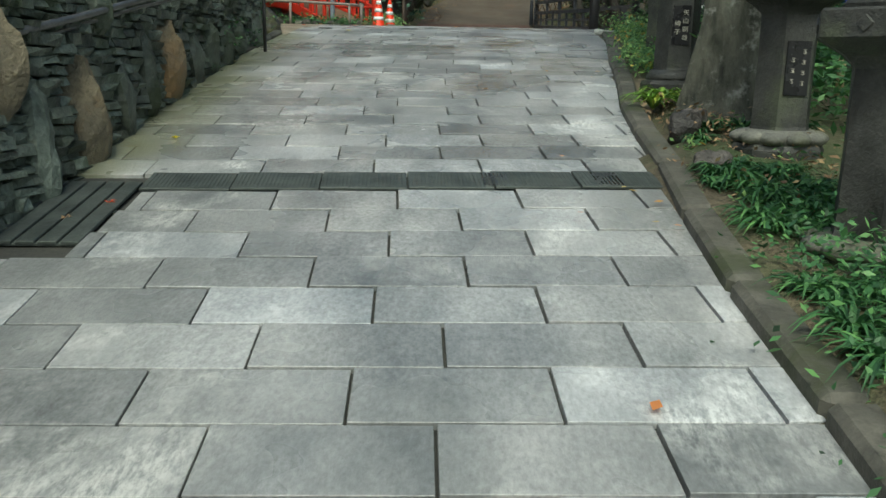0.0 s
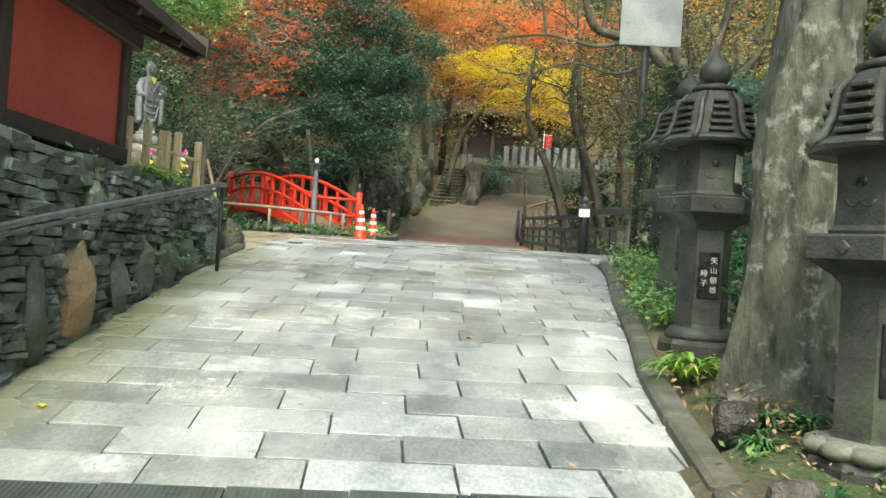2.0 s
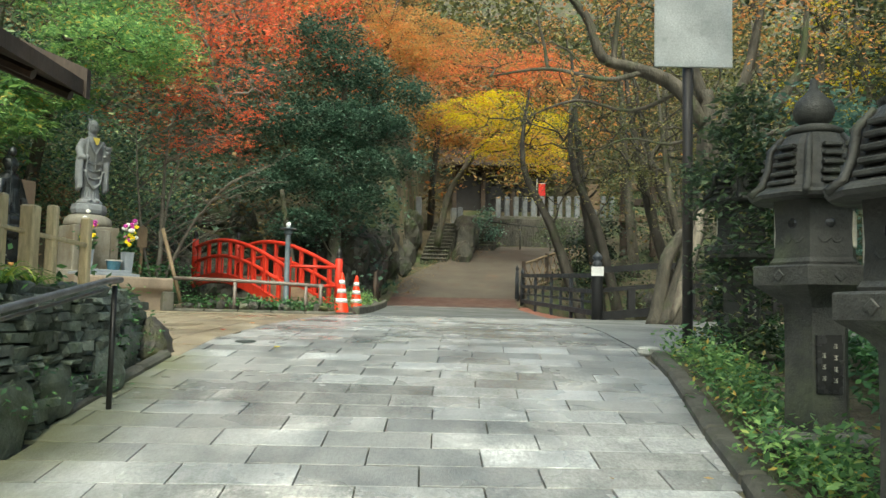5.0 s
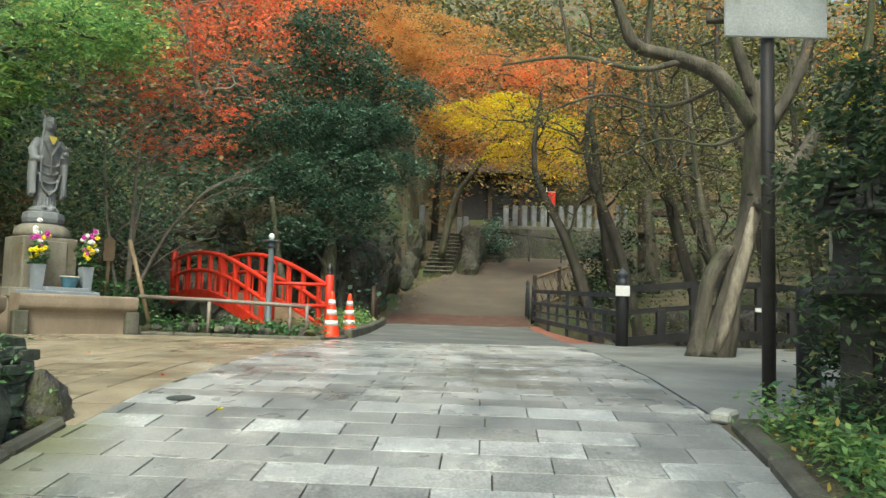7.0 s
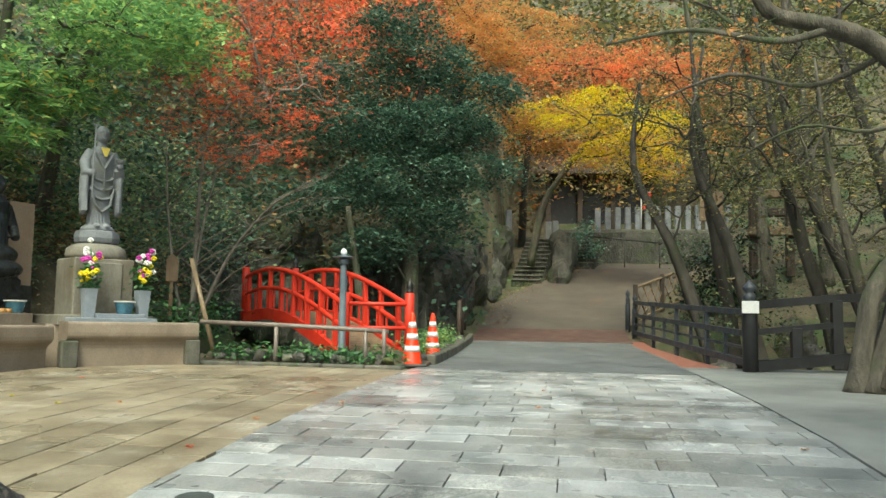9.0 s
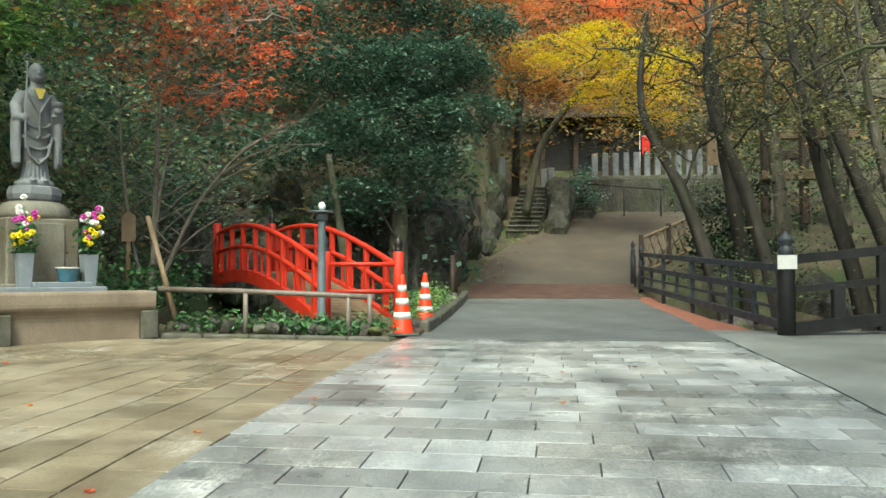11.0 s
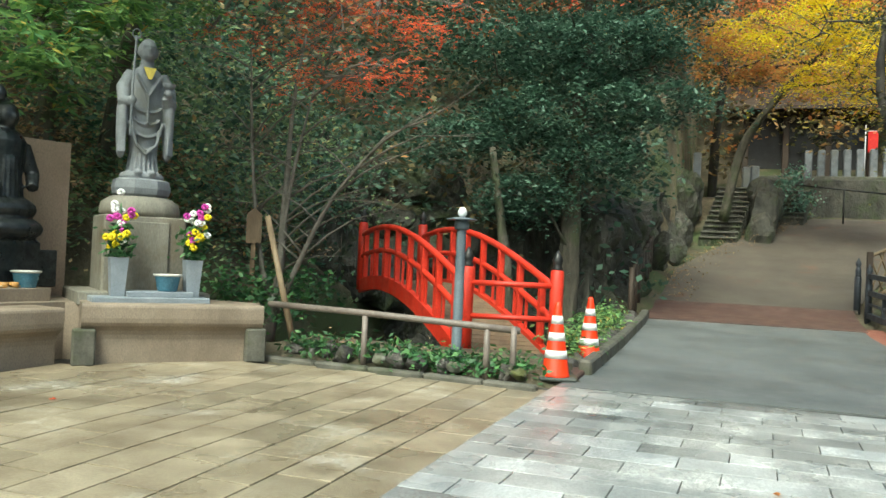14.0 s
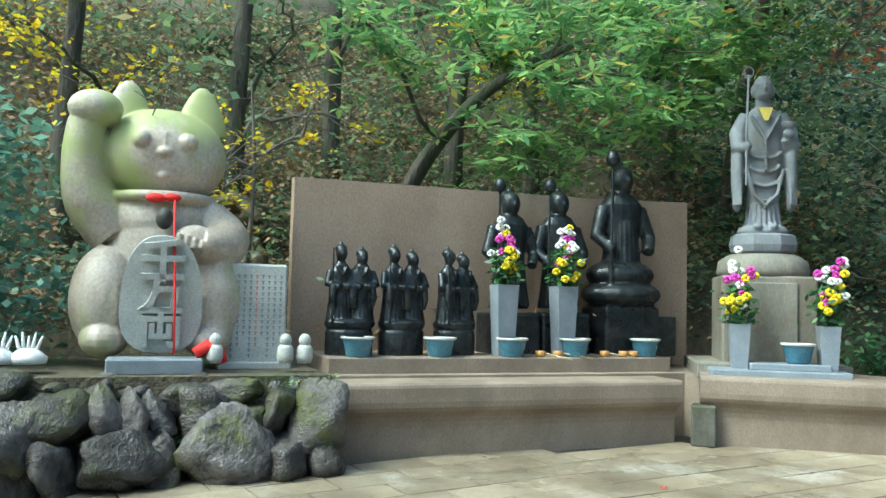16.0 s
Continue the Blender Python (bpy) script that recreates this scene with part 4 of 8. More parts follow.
def remeshed(ob, voxel, smooth=4):
    r = ob.modifiers.new("remesh", "REMESH")
    r.mode, r.voxel_size, r.use_smooth_shade = "VOXEL", voxel, True
    s = ob.modifiers.new("smooth", "SMOOTH")
    s.iterations, s.factor = smooth, 0.5
    return ob


def build_cat():
    """Local: x to the statue's left along the wall, y towards the court, z up."""
    c = Mesh()
    c.ball((0, 0, 0.8), (0.54, 0.46, 0.86), 28, 40)            # body
    c.ball((0, 0.04, 1.16), (0.53, 0.4, 0.36), 20, 32)
    c.ball((0, 0.02, 1.78), (0.61, 0.45, 0.46), 24, 36)        # head
    c.ball((0, 0.23, 1.67), (0.32, 0.2, 0.22), 12, 18)           # muzzle
    for s in (-1, 1):
        c.ball((s * 0.48, 0.26, 0.44), (0.31, 0.37, 0.48), 22, 32)   # haunch
        c.ball((s * 0.46, 0.42, 0.1), (0.22, 0.28, 0.17), 10, 14)    # foot
        c.lathe((s * 0.35, 0.0, 2.02), [(0.26, 0), (0.235, 0.14), (0.175, 0.29), (0.105, 0.41), (0.04, 0.47)], 24, 0, 1.0, 0.42)  # ear
        c.ball((s * 0.21, 0.43, 1.88), (0.085, 0.075, 0.08), 12, 16)     # eye
        c.ball((s * 0.12, 0.32, 1.65), (0.18, 0.11, 0.12), 10, 14)     # cheek
    c.ball((0, 0.44, 1.77), (0.08, 0.075, 0.055), 10, 12)      # nose
    c.tube([(0, 0.42, 1.8), (0, 0.42, 1.96)], [0.06, 0.03], 8)
    c.ball((0, 0.4, 1.57), (0.07, 0.05, 0.05), 8, 10)        # lower lip
    c.limb([(-0.42, 0.06, 1.08), (-0.64, 0.12, 1.34), (-0.72, 0.16, 1.7), (-0.7, 0.2, 2.05)], [0.27, 0.25, 0.2, 0.17], 28, 1, 0.0)  # raised arm
    c.ball((-0.63, 0.26, 2.15), (0.25, 0.19, 0.17), 12, 16)      # raised paw
    c.limb([(0.44, 0.06, 1.16), (0.62, 0.24, 1.0), (0.46, 0.44, 0.94), (0.34, 0.5, 0.96)], [0.25, 0.23, 0.18, 0.15], 28, 2, 0.0)     # folded arm
    c.ball((0.3, 0.5, 0.97), (0.2, 0.12, 0.16), 10, 14)
    c.limb([(0.5, 0.34, 0.8), (0.52, 0.42, 0.4), (0.5, 0.48, 0.05)], [0.2, 0.17, 0.17], 14, 3, 0.0)    # foreleg
    c.tube([(0.46 * math.cos(a), 0.04 + 0.41 * math.sin(a), 1.38) for a in np.linspace(0, 2 * math.pi, 25)], 0.05, 8, False)   # collar
    for k in range(4):
        c.tube([(0.16 + 0.07 * k, 0.61, 1.04 - 0.02 * k), (0.14 + 0.07 * k, 0.63, 0.9)], 0.03, 6)
    c.v = [(-x * 0.95, y, z) for x, y, z in c.v]
    c.f = [q[::-1] for q in c.f]
    ob = solid("cat_statue", c, CATSKIN, "mossy gilt stone beckoning cat statue with raised paw", "statue", smooth=True)
    x, y = basin(-1.52, 1.35)
    ob.matrix_world = pose(x, y, 2.8, 0, 0, rot + 180)
    remeshed(ob, 0.012, 3)
    return ob


cat = build_cat()


def near_cat(name, mesh, material, label, category, smooth=False):
    ob = solid(name, mesh, material, label, category, smooth=smooth)
    ob.matrix_world = cat.matrix_world.copy()
    return ob


def build_cat_tablet():
    e = thing("inscribed_tablet", cat.matrix_world.copy(), "oval grey stone tablet with raised characters leaning on the cat", "tablet")
    t = Mesh()
    outline = [(0.42 * math.copysign(abs(math.cos(a)) ** 0.75, math.cos(a)), 0.62 * math.copysign(abs(math.sin(a)) ** 0.8, math.sin(a))) for a in np.linspace(0, 2 * math.pi, 28, endpoint=False)]
    t.prism([(x * (1.0 - 0.22 * (z / 0.62) * 0.6), z) for x, z in outline], -0.05, 0.05)
    slab = part("slab", t, CATSLAB, e)
    slab.matrix_local = pose(-0.02, 0.66, 0.5, 82, 0, 0) @ Matrix.Diagonal((0.8, 0.82, 1, 1))
    for ch, dz in (("千", 0.34), ("万", 0.0), ("両", -0.35)):
        g = part("character", glyph(ch, 0.46, 0.05, 0.014), CATSLAB, slab, "raised stone character")
        g.matrix_local = pose(0, dz, -0.06, 0, 180, 0)


build_cat_tablet()
bell = Mesh()
bell.ball((-0.02, 0.52, 1.17), (0.075, 0.075, 0.1), 10, 14)
near_cat("neck_bell", bell, DARKSTONE, "small dark round bell at the cat's neck", "bell", True)
bow = Mesh()
bow.ball((0.06, 0.5, 1.35), (0.09, 0.05, 0.045), 6, 10)
bow.ball((-0.08, 0.5, 1.36), (0.08, 0.05, 0.04), 6, 10)
bow.tube([(-0.1, 0.54, 1.33), (-0.1, 0.74, 1.06), (-0.12, 0.86, 0.5), (-0.13, 0.93, 0.0)], 0.01, 6)
near_cat("red_bow", bow, REDCLOTH, "red cloth bow with a long hanging cord", "bow", True)
near_cat("offering_plinth", Mesh().box((0.02, 0.85, -0.1), (0.76, 0.36, 0.13), 0.012), BLUEGREY, "blue-grey granite offering plinth before the cat", "plinth")
near_cat("folded_cloth", Mesh().tube([(-0.3, 0.86, 0.0), (-0.4, 0.86, 0.06), (-0.5, 0.86, 0.02), (-0.54, 0.86, -0.08)], [0.05, 0.065, 0.06, 0.045], 10), REDCLOTH, "red cloth folded beside the offering plinth", "cloth", True)


def build_note_tablet():
    x, y = basin(-0.66, 0.95)
    e = thing("stone_tablet", pose(x, y, 2.62, 0, 0, rot), "upright grey stone tablet with rows of small writing", "tablet")
    part("slab", Mesh().box((0, 0, 0.48), (0.56, 0.09, 1.0), 0.02), CATSLAB, e)
    part("foot", Mesh().box((0, 0, 0.03), (0.66, 0.2, 0.1), 0.012), CATSLAB, e)
    for i in range(9):
        w = Mesh()
        for k in range(15 - 2 * (i % 3)):
            w.box((-0.22 + 0.055 * i, -0.046, 0.87 - 0.052 * k), (0.026, 0.003, 0.012), 0.001)
            w.box((-0.22 + 0.055 * i, -0.046, 0.855 - 0.052 * k), (0.012, 0.003, 0.026), 0.001)
        part("writing", w, WORNRED if i == 4 else WORNINK, e, "worn column of engraved writing")


build_note_tablet()


def figure_pair(m, label):
    f = Mesh()
    for sx, h in ((-0.1, 1.0), (0.11, 0.96)):
        f.lathe((sx, 0, 0.3), [(0.15, 0), (0.135, 0.08), (0.115, 0.3), (0.118, 0.42), (0.112, 0.52), (0.07, 0.59), (0.042, 0.62), (0.04, 0.68)], 14, 0, 1, 0.8)
        f.ball((sx, -0.015, h), (0.058, 0.066, 0.078), 10, 14)
        f.ball((sx, -0.075, h - 0.008), (0.012, 0.018, 0.022), 5, 6)
        f.ball((sx, 0.015, h + 0.045), (0.064, 0.066, 0.05), 8, 12)
        f.ball((sx, 0.02, h + 0.095), (0.026, 0.026, 0.03), 6, 8)
        for k in (-1, 1):
            f.tube([(sx + k * 0.1, 0, 0.83), (sx + k * 0.135, -0.05, 0.7), (sx + k * 0.03, -0.125, 0.67)], [0.042, 0.044, 0.03], 8)
            f.tube([(sx + k * 0.09, -0.1, 0.68), (sx + k * 0.1, -0.105, 0.56), (sx + k * 0.085, -0.11, 0.46)], [0.036, 0.036, 0.014], 8)
            f.tube([(sx + k * 0.05, -0.075, 0.88), (sx, -0.105, 0.78)], 0.014, 6)
        for k in range(-3, 4):
            f.tube([(sx + 0.026 * k, -0.088 + 0.006 * k * k, 0.62), (sx + 0.04 * k, -0.118 + 0.006 * k * k, 0.31)], [0.008, 0.017], 5)
    f.tube([(-0.2, -0.12, 0.33), (-0.2, -0.11, 1.05)], 0.012, 6)
    f.lathe((0, 0, 0), [(0.24, 0), (0.24, 0.24), (0.21, 0.26), (0.24, 0.28), (0.25, 0.33), (0.2, 0.36)], 16, 0, 1.0, 0.8)
    ob = solid("figure_pair_statue", f, BRONZE, label, "statue", "small paired figures", smooth=True)
    ob.matrix_world = m
    return remeshed(ob, 0.011, 1)


fp = figure_pair(at_basin(0.27, 1.1, 2.74), "small black bronze pair of standing figures on a round base")
copy_thing(fp, at_basin(0.81, 1.12, 2.74, 12))
copy_thing(fp, at_basin(1.39, 1.15, 2.74, 24))


def big_figure(m, scale, seat, label):
    f = Mesh()
    f.box((0, 0, 0.25), (0.62, 0.5, 0.5), 0.02)
    if seat:
        f.ball((0, -0.02, 0.62), (0.42, 0.36, 0.16), 10, 18)
        f.ball((0, 0, 0.82), (0.36, 0.3, 0.16), 10, 18)
    f.lathe((0, 0, 0.55), [(0.25, 0), (0.22, 0.2), (0.19, 0.55), (0.21, 0.8), (0.225, 0.98), (0.16, 1.07), (0.08, 1.12), (0.07, 1.2)], 16, 0, 1, 0.75)
    f.ball((0, -0.02, 1.78), (0.115, 0.125, 0.15), 10, 14)
    f.ball((0, 0.02, 1.84), (0.12, 0.125, 0.1), 8, 12)
    f.ball((0, 0.03, 1.94), (0.05, 0.05, 0.05), 6, 8)
    f.ball((0, -0.145, 1.77), (0.02, 0.03, 0.04), 6, 6)
    for k in range(-3, 4):
        f.tube([(0.04 * k, -0.17 + 0.008 * k * k, 1.35), (0.05 * k, -0.19 + 0.008 * k * k, 0.9), (0.065 * k, -0.21 + 0.009 * k * k, 0.58)], [0.012, 0.02, 0.022], 6)
    for s in (-1, 1):
        f.tube([(s * 0.2, 0, 1.5), (s * 0.3, -0.05, 1.2), (s * 0.2, -0.2, 1.05)], [0.085, 0.075, 0.06], 10)
    f.tube([(-0.24, -0.22, 0.62), (-0.22, -0.2, 1.95)], 0.018, 6)
    f.lathe((-0.22, -0.2, 1.9), [(0.06, 0), (0.075, 0.06), (0.05, 0.13), (0.01, 0.16)], 10)
    ob = solid("tall_figure_statue", f, BRONZE, label, "statue", "tall dark figures", smooth=True)
    ob.matrix_world = m @ Matrix.Diagonal((scale, scale, scale, 1))
    return remeshed(ob, 0.015, 1)


big_figure(at_basin(2.12, 1.42, 2.72), 0.93, False, "tall black bronze standing figure with a staff")
big_figure(at_basin(2.72, 1.42, 2.72), 0.95, False, "tall black bronze standing figure behind flowers")
big_figure(at_basin(3.45, 1.3, 2.72), 1.12, True, "largest black bronze figure on a round lotus seat")
solid("dark_stone_block", Mesh().box((0, 0, 0.22), (0.28, 0.26, 0.44), 0.015), BRONZE, "small black stone block beside the large figure", "block", m=at_basin(3.88, 1.15, 2.74))


def bowl(m):
    e = thing("offering_bowl", m, "blue glazed offering bowl with a pale rim", "bowl", "blue offering bowls")
    part("body", Mesh().lathe((0, 0, 0), [(0.1, 0), (0.115, 0.02), (0.145, 0.17), (0.16, 0.19), (0.14, 0.19), (0.12, 0.06)], 20), BOWL, e, "", True)
    part("rim", Mesh().lathe((0, 0, 0.175), [(0.15, 0), (0.165, 0.008), (0.165, 0.025), (0.14, 0.025), (0.14, 0)], 20), CREAM, e, "pale glazed rim", True)
    return e


b0 = bowl(at_basin(0.29, 0.82, 2.742))
for u in (1.12, 1.9, 2.62, 3.47):
    copy_thing(b0, at_basin(u, 0.82, 2.742, u * 40))


def ladle(m):
    e = thing("water_ladle", m, "small amber wooden ladle with a thin handle", "ladle", "wooden ladles")
    part("cup", Mesh().lathe((0, 0, 0), [(0.045, 0), (0.05, 0.07), (0.042, 0.07), (0.038, 0.01)], 12), BRASS, e, "", True)
    part("handle", Mesh().tube([(0.04, 0, 0.05), (0.2, -0.3, 0.0)], 0.008, 5), BAMBOO, e, "", True)
    return e


l0 = ladle(at_basin(2.2, 0.78, 2.742))
for u in (2.4, 2.95, 3.18, 3.3):
    copy_thing(l0, at_basin(u, 0.78, 2.742, u * 15))


def bouquet(m, vase_h, vase_w, label, seed):
    """A tapered stone vase with chrysanthemums in white, magenta and yellow over dark greenery."""
    rng = random.Random(seed)
    e = thing("flower_vase", m, label, "flower vase", "flower vases")
    part("vase", Mesh().lathe((0, 0, 0), [(vase_w * 0.5, 0), (vase_w * 0.52, 0.03), (vase_w * 0.68, vase_h - 0.02), (vase_w * 0.7, vase_h), (vase_w * 0.5, vase_h), (vase_w * 0.45, vase_h - 0.1)], 4, 0.5), BLUEGREY, e, "blue-grey square stone vase")
    pts = np.array([(rng.gauss(0, 0.07), rng.gauss(0, 0.07), vase_h + rng.uniform(0.02, 0.38)) for _ in range(260)])
    tagged(leaves("greenery", pts, 0.1, L_BORDER, e, 1.2, 0.4, seed, "dark green stems and leaves"), kind="stuff")
    spots = [(YELLOW, 0.0, -0.09, 0.2, 9), (WHITEPETAL, 0.02, -0.06, 0.34, 6), (MAGENTA, -0.05, -0.05, 0.42, 4), (YELLOW, 0.06, -0.04, 0.45, 2), (WHITEPETAL, 0.0, 0.0, 0.56, 5), (MAGENTA, 0.04, -0.02, 0.5, 3)]
    for mat, x, y, z, n in spots:
        for _ in range(n):
            g = Mesh()
            cx, cy, cz = x + rng.gauss(0, 0.06), y + rng.gauss(0, 0.04), vase_h + z + rng.gauss(0, 0.07)
            for k in range(9):
                a = k * 0.7
                g.ball((cx + 0.026 * math.cos(a), cy + 0.012 * (k % 3), cz + 0.023 * math.sin(a)), (0.021, 0.021, 0.02), 5, 7)
            part("blossom", g, mat, e, "", True)
    part("stems", Mesh().tube([(0, 0, vase_h - 0.05), (0.01, 0, vase_h + 0.3), (0, 0, vase_h + 0.62)], [0.03, 0.02, 0.006], 6), L_BORDER, e, "", True)
    return e


bouquet(at_basin(1.87, 0.98, 2.74), 0.74, 0.24, "tall stone vase of white, magenta and yellow flowers", 3)
bouquet(at_basin(2.56, 0.98, 2.74), 0.74, 0.24, "tall stone vase with chrysanthemums before the dark figures", 4)


# ---- the standing robed statue ----
def build_robed_statue():
    # the pedestal
    e = thing("statue_pedestal", pose(-7.3, 21.2, 2.6, 0, 0, 50), "stained stone pedestal with stepped base", "pedestal")
    part("base_slab", Mesh().box((0, 0.02, 0.06), (1.5, 1.25, 0.16), 0.015), PEDESTAL, e)
    part("block", Mesh().box((0, 0, 0.58), (0.95, 0.8, 0.92), 0.02), PEDESTAL, e)
    part("front_panel", Mesh().box((0, -0.41, 0.56), (0.54, 0.05, 0.82), 0.01), PEDESTAL, e, "streaked inscription panel")
    part("front_plinth", Mesh().box((0, -0.72, 0.03), (1.3, 0.5, 0.14), 0.012), BLUEGREY, e, "blue-grey granite plinth")
    part("offering_step", Mesh().box((0.1, -0.72, 0.13), (0.75, 0.36, 0.07), 0.01), BLUEGREY, e)
    part("drum", Mesh().lathe((0, 0, 1.04), [(0.47, 0), (0.48, 0.06), (0.46, 0.16), (0.38, 0.22), (0.33, 0.24)], 24, 0, 1, 0.85), PEDESTAL, e, "", True)
    part("lotus_top", Mesh().lathe((0, 0, 1.28), [(0.3, 0), (0.34, 0.03), (0.36, 0.1), (0.34, 0.2), (0.3, 0.22)], 8, 0.5, 1, 0.85), STATUE, e)
    s = Mesh()
    s.lathe((0, 0, 1.48), [(0.25, 0), (0.27, 0.05), (0.24, 0.1)], 20, 0, 1, 0.8)
    s.lathe((0, 0, 1.54), [(0.2, 0), (0.19, 0.12), (0.17, 0.3), (0.2, 0.6), (0.215, 0.9), (0.225, 1.1), (0.215, 1.22), (0.15, 1.31), (0.085, 1.36), (0.075, 1.46)], 22, 0, 1, 0.68)
    s.ball((0, -0.01, 3.1), (0.108, 0.118, 0.15), 14, 18)                 # head
    s.ball((0, -0.045, 3.04), (0.085, 0.085, 0.085), 10, 14)              # jaw
    s.ball((0, -0.13, 3.09), (0.018, 0.028, 0.035), 6, 8)                 # nose
    s.tube([(-0.075, -0.1, 3.135), (0, -0.122, 3.14), (0.075, -0.1, 3.135)], 0.014, 6)
    s.tube([(-0.035, -0.12, 3.02), (0, -0.13, 3.015), (0.035, -0.12, 3.02)], 0.011, 6)
    for k in (-1, 1):
        s.ball((k * 0.11, 0.0, 3.08), (0.018, 0.035, 0.06), 6, 8)          # ear
        s.tube([(k * 0.17, 0, 2.8), (k * 0.27, -0.03, 2.6), (k * 0.27, -0.13, 2.42), (k * 0.2, -0.2, 2.42 + 0.1 * (k > 0))], [0.085, 0.09, 0.085, 0.06], 12)
        s.lathe((k * 0.275, -0.06, 1.74), [(0.02, 0), (0.06, 0.04), (0.085, 0.3), (0.09, 0.6), (0.06, 0.78)], 14, 0, 0.75, 1.35)   # hanging sleeve
        s.ball((k * 0.08, -0.15, 1.57), (0.055, 0.1, 0.04), 6, 10)         # foot
        for q in range(3):
            s.tube([(k * (0.25 + 0.03 * q), -0.14 + 0.02 * q, 2.4), (k * (0.255 + 0.03 * q), -0.17 + 0.02 * q, 1.8)], [0.014, 0.02], 6)
    s.ball((0.22, -0.24, 2.56), (0.06, 0.06, 0.05), 8, 10)
    s.lathe((0.22, -0.25, 2.6), [(0.03, 0), (0.07, 0.03), (0.085, 0.08)], 12)
    s.ball((-0.2, -0.24, 2.43), (0.05, 0.05, 0.06), 8, 10)
    s.tube([(-0.21, -0.25, 2.0), (-0.21, -0.26, 2.6), (-0.18, -0.2, 3.22)], 0.017, 8)
    s.tube([(-0.18 + 0.05 * math.cos(a), -0.2, 3.24 + 0.06 * math.sin(a)) for a in np.linspace(0, 2 * math.pi, 13)], 0.012, 6, False)
    s.tube([(-0.15, -0.15, 2.78), (0, -0.19, 2.5), (0.15, -0.15, 2.78)], 0.022, 8)
    for i in range(4):
        w = 0.17 - 0.015 * i
        s.tube([(w * math.cos(a), -0.155 + 0.02 * abs(math.cos(a)), 2.4 - 0.15 * i - 0.09 * math.sin(a)) for a in np.linspace(0, math.pi, 9)], 0.016, 6)
    s.tube([(-0.19, -0.13, 2.2), (-0.12, -0.16, 1.92), (0, -0.175, 1.8), (0.12, -0.16, 1.92), (0.19, -0.13, 2.2)], 0.022, 8)
    for i in range(8):
        s.ball((0, -0.185, 2.5 - 0.045 * i), (0.022, 0.022, 0.022), 5, 8)
    for i in range(-3, 4):
        s.tube([(0.045 * i, -0.135 + 0.006 * i * i, 1.82), (0.055 * i, -0.15 + 0.007 * i * i, 1.58)], [0.012, 0.018], 6)
    ob = solid("robed_statue", s, STATUE, "tall pale granite robed figure standing on a lotus", "statue", smooth=True)
    ob.matrix_world = e.matrix_world.copy()
    remeshed(ob, 0.013, 2)
    cloth = Mesh()
    cloth.prism([(-0.075, 0.0), (0.075, 0.0), (0.02, -0.15), (-0.02, -0.15)], -0.006, 0.006)
    ob = solid("yellow_bib", cloth, YELLOWCLOTH, "faded yellow cloth at the statue's throat", "cloth")
    ob.matrix_world = e.matrix_world @ pose(0, -0.17, 2.86, 78, 0, 0)
    m = e.matrix_world
    bouquet(m @ pose(-0.36, -0.74, 0.1), 0.44, 0.2, "short stone vase of yellow and white chrysanthemums", 5)
    bouquet(m @ pose(0.48, -0.74, 0.1), 0.44, 0.2, "short stone vase of yellow and pink chrysanthemums", 6)
    copy_thing(b0, m @ pose(0.2, -0.74, 0.165))


build_robed_statue()


# ---- rockery under the cat ----
def rock(name, centre, size, seed, label, turn=(0, 0, 0), group="rockery stones", mat=None, smooth=True):
    me = Mesh().boulder(size, seed)
    return solid(name, me, mat or ROCK, label, "rock", group, m=pose(*centre, *turn), smooth=smooth and mat is not CLIFF)


rr = random.Random(11)
u = -2.9
for row, (zc, hh, dd) in enumerate(((1.98, 0.3, -0.12), (2.32, 0.26, 0.05), (2.5, 0.16, 0.28))):
    u = -3.6
    while u < -0.12:
        w = rr.uniform(0.14, 0.36) * (1.05 if row == 0 else 0.8)
        if u + 1.9 * w > -0.02:
            break
        x, y = basin(u + w, dd + rr.uniform(-0.06, 0.06))
        rock("rock", (x, y, zc + rr.uniform(-0.04, 0.04)), (w * 1.15, rr.uniform(0.25, 0.36), hh * rr.uniform(0.8, 1.15)), rr.randint(1, 99), "rough dark boulder with moss in the rockery", (rr.uniform(-15, 15), rr.uniform(-15, 15), rot + rr.uniform(-20, 20)))
        u += w * 1.6
for k, (bu, bd, bz, size) in enumerate(((-0.98, -0.2, 2.06, (0.52, 0.34, 0.36)), (-0.3, -0.06, 2.3, (0.27, 0.3, 0.42)), (-1.75, -0.2, 2.1, (0.5, 0.32, 0.24)), (-2.55, -0.14, 2.2, (0.4, 0.32, 0.36)))):
    rock("rock", (*basin(bu, bd), bz), size, 300 + k, "large mossy boulder at the foot of the rockery", (8 * k, 6, rot + 10 * k))
bed = Mesh().prism([basin(-4.6, 0.15), basin(-0.1, 0.15), basin(-0.22, 2.2), basin(-4.6, 2.2)], 1.7, 2.64)
solid("rockery_bed", bed, SOIL, "earth bed behind the rockery stones", "earth bed", kind="structure")
for u, h in ((-1.05, 0.0), (-0.45, 0.02), (-0.28, 0.0)):
    j = Mesh()
    j.lathe((0, 0, 0), [(0.06, 0), (0.075, 0.05), (0.07, 0.13), (0.05, 0.16)], 12)
    j.ball((0, 0, 0.2), (0.055, 0.055, 0.06), 8, 10)
    solid("small_stone_figure", j, CATSLAB, "tiny pale stone figure on the rockery", "statue", "tiny stone figures", smooth=True, m=at_basin(u, 0.48, 2.72))
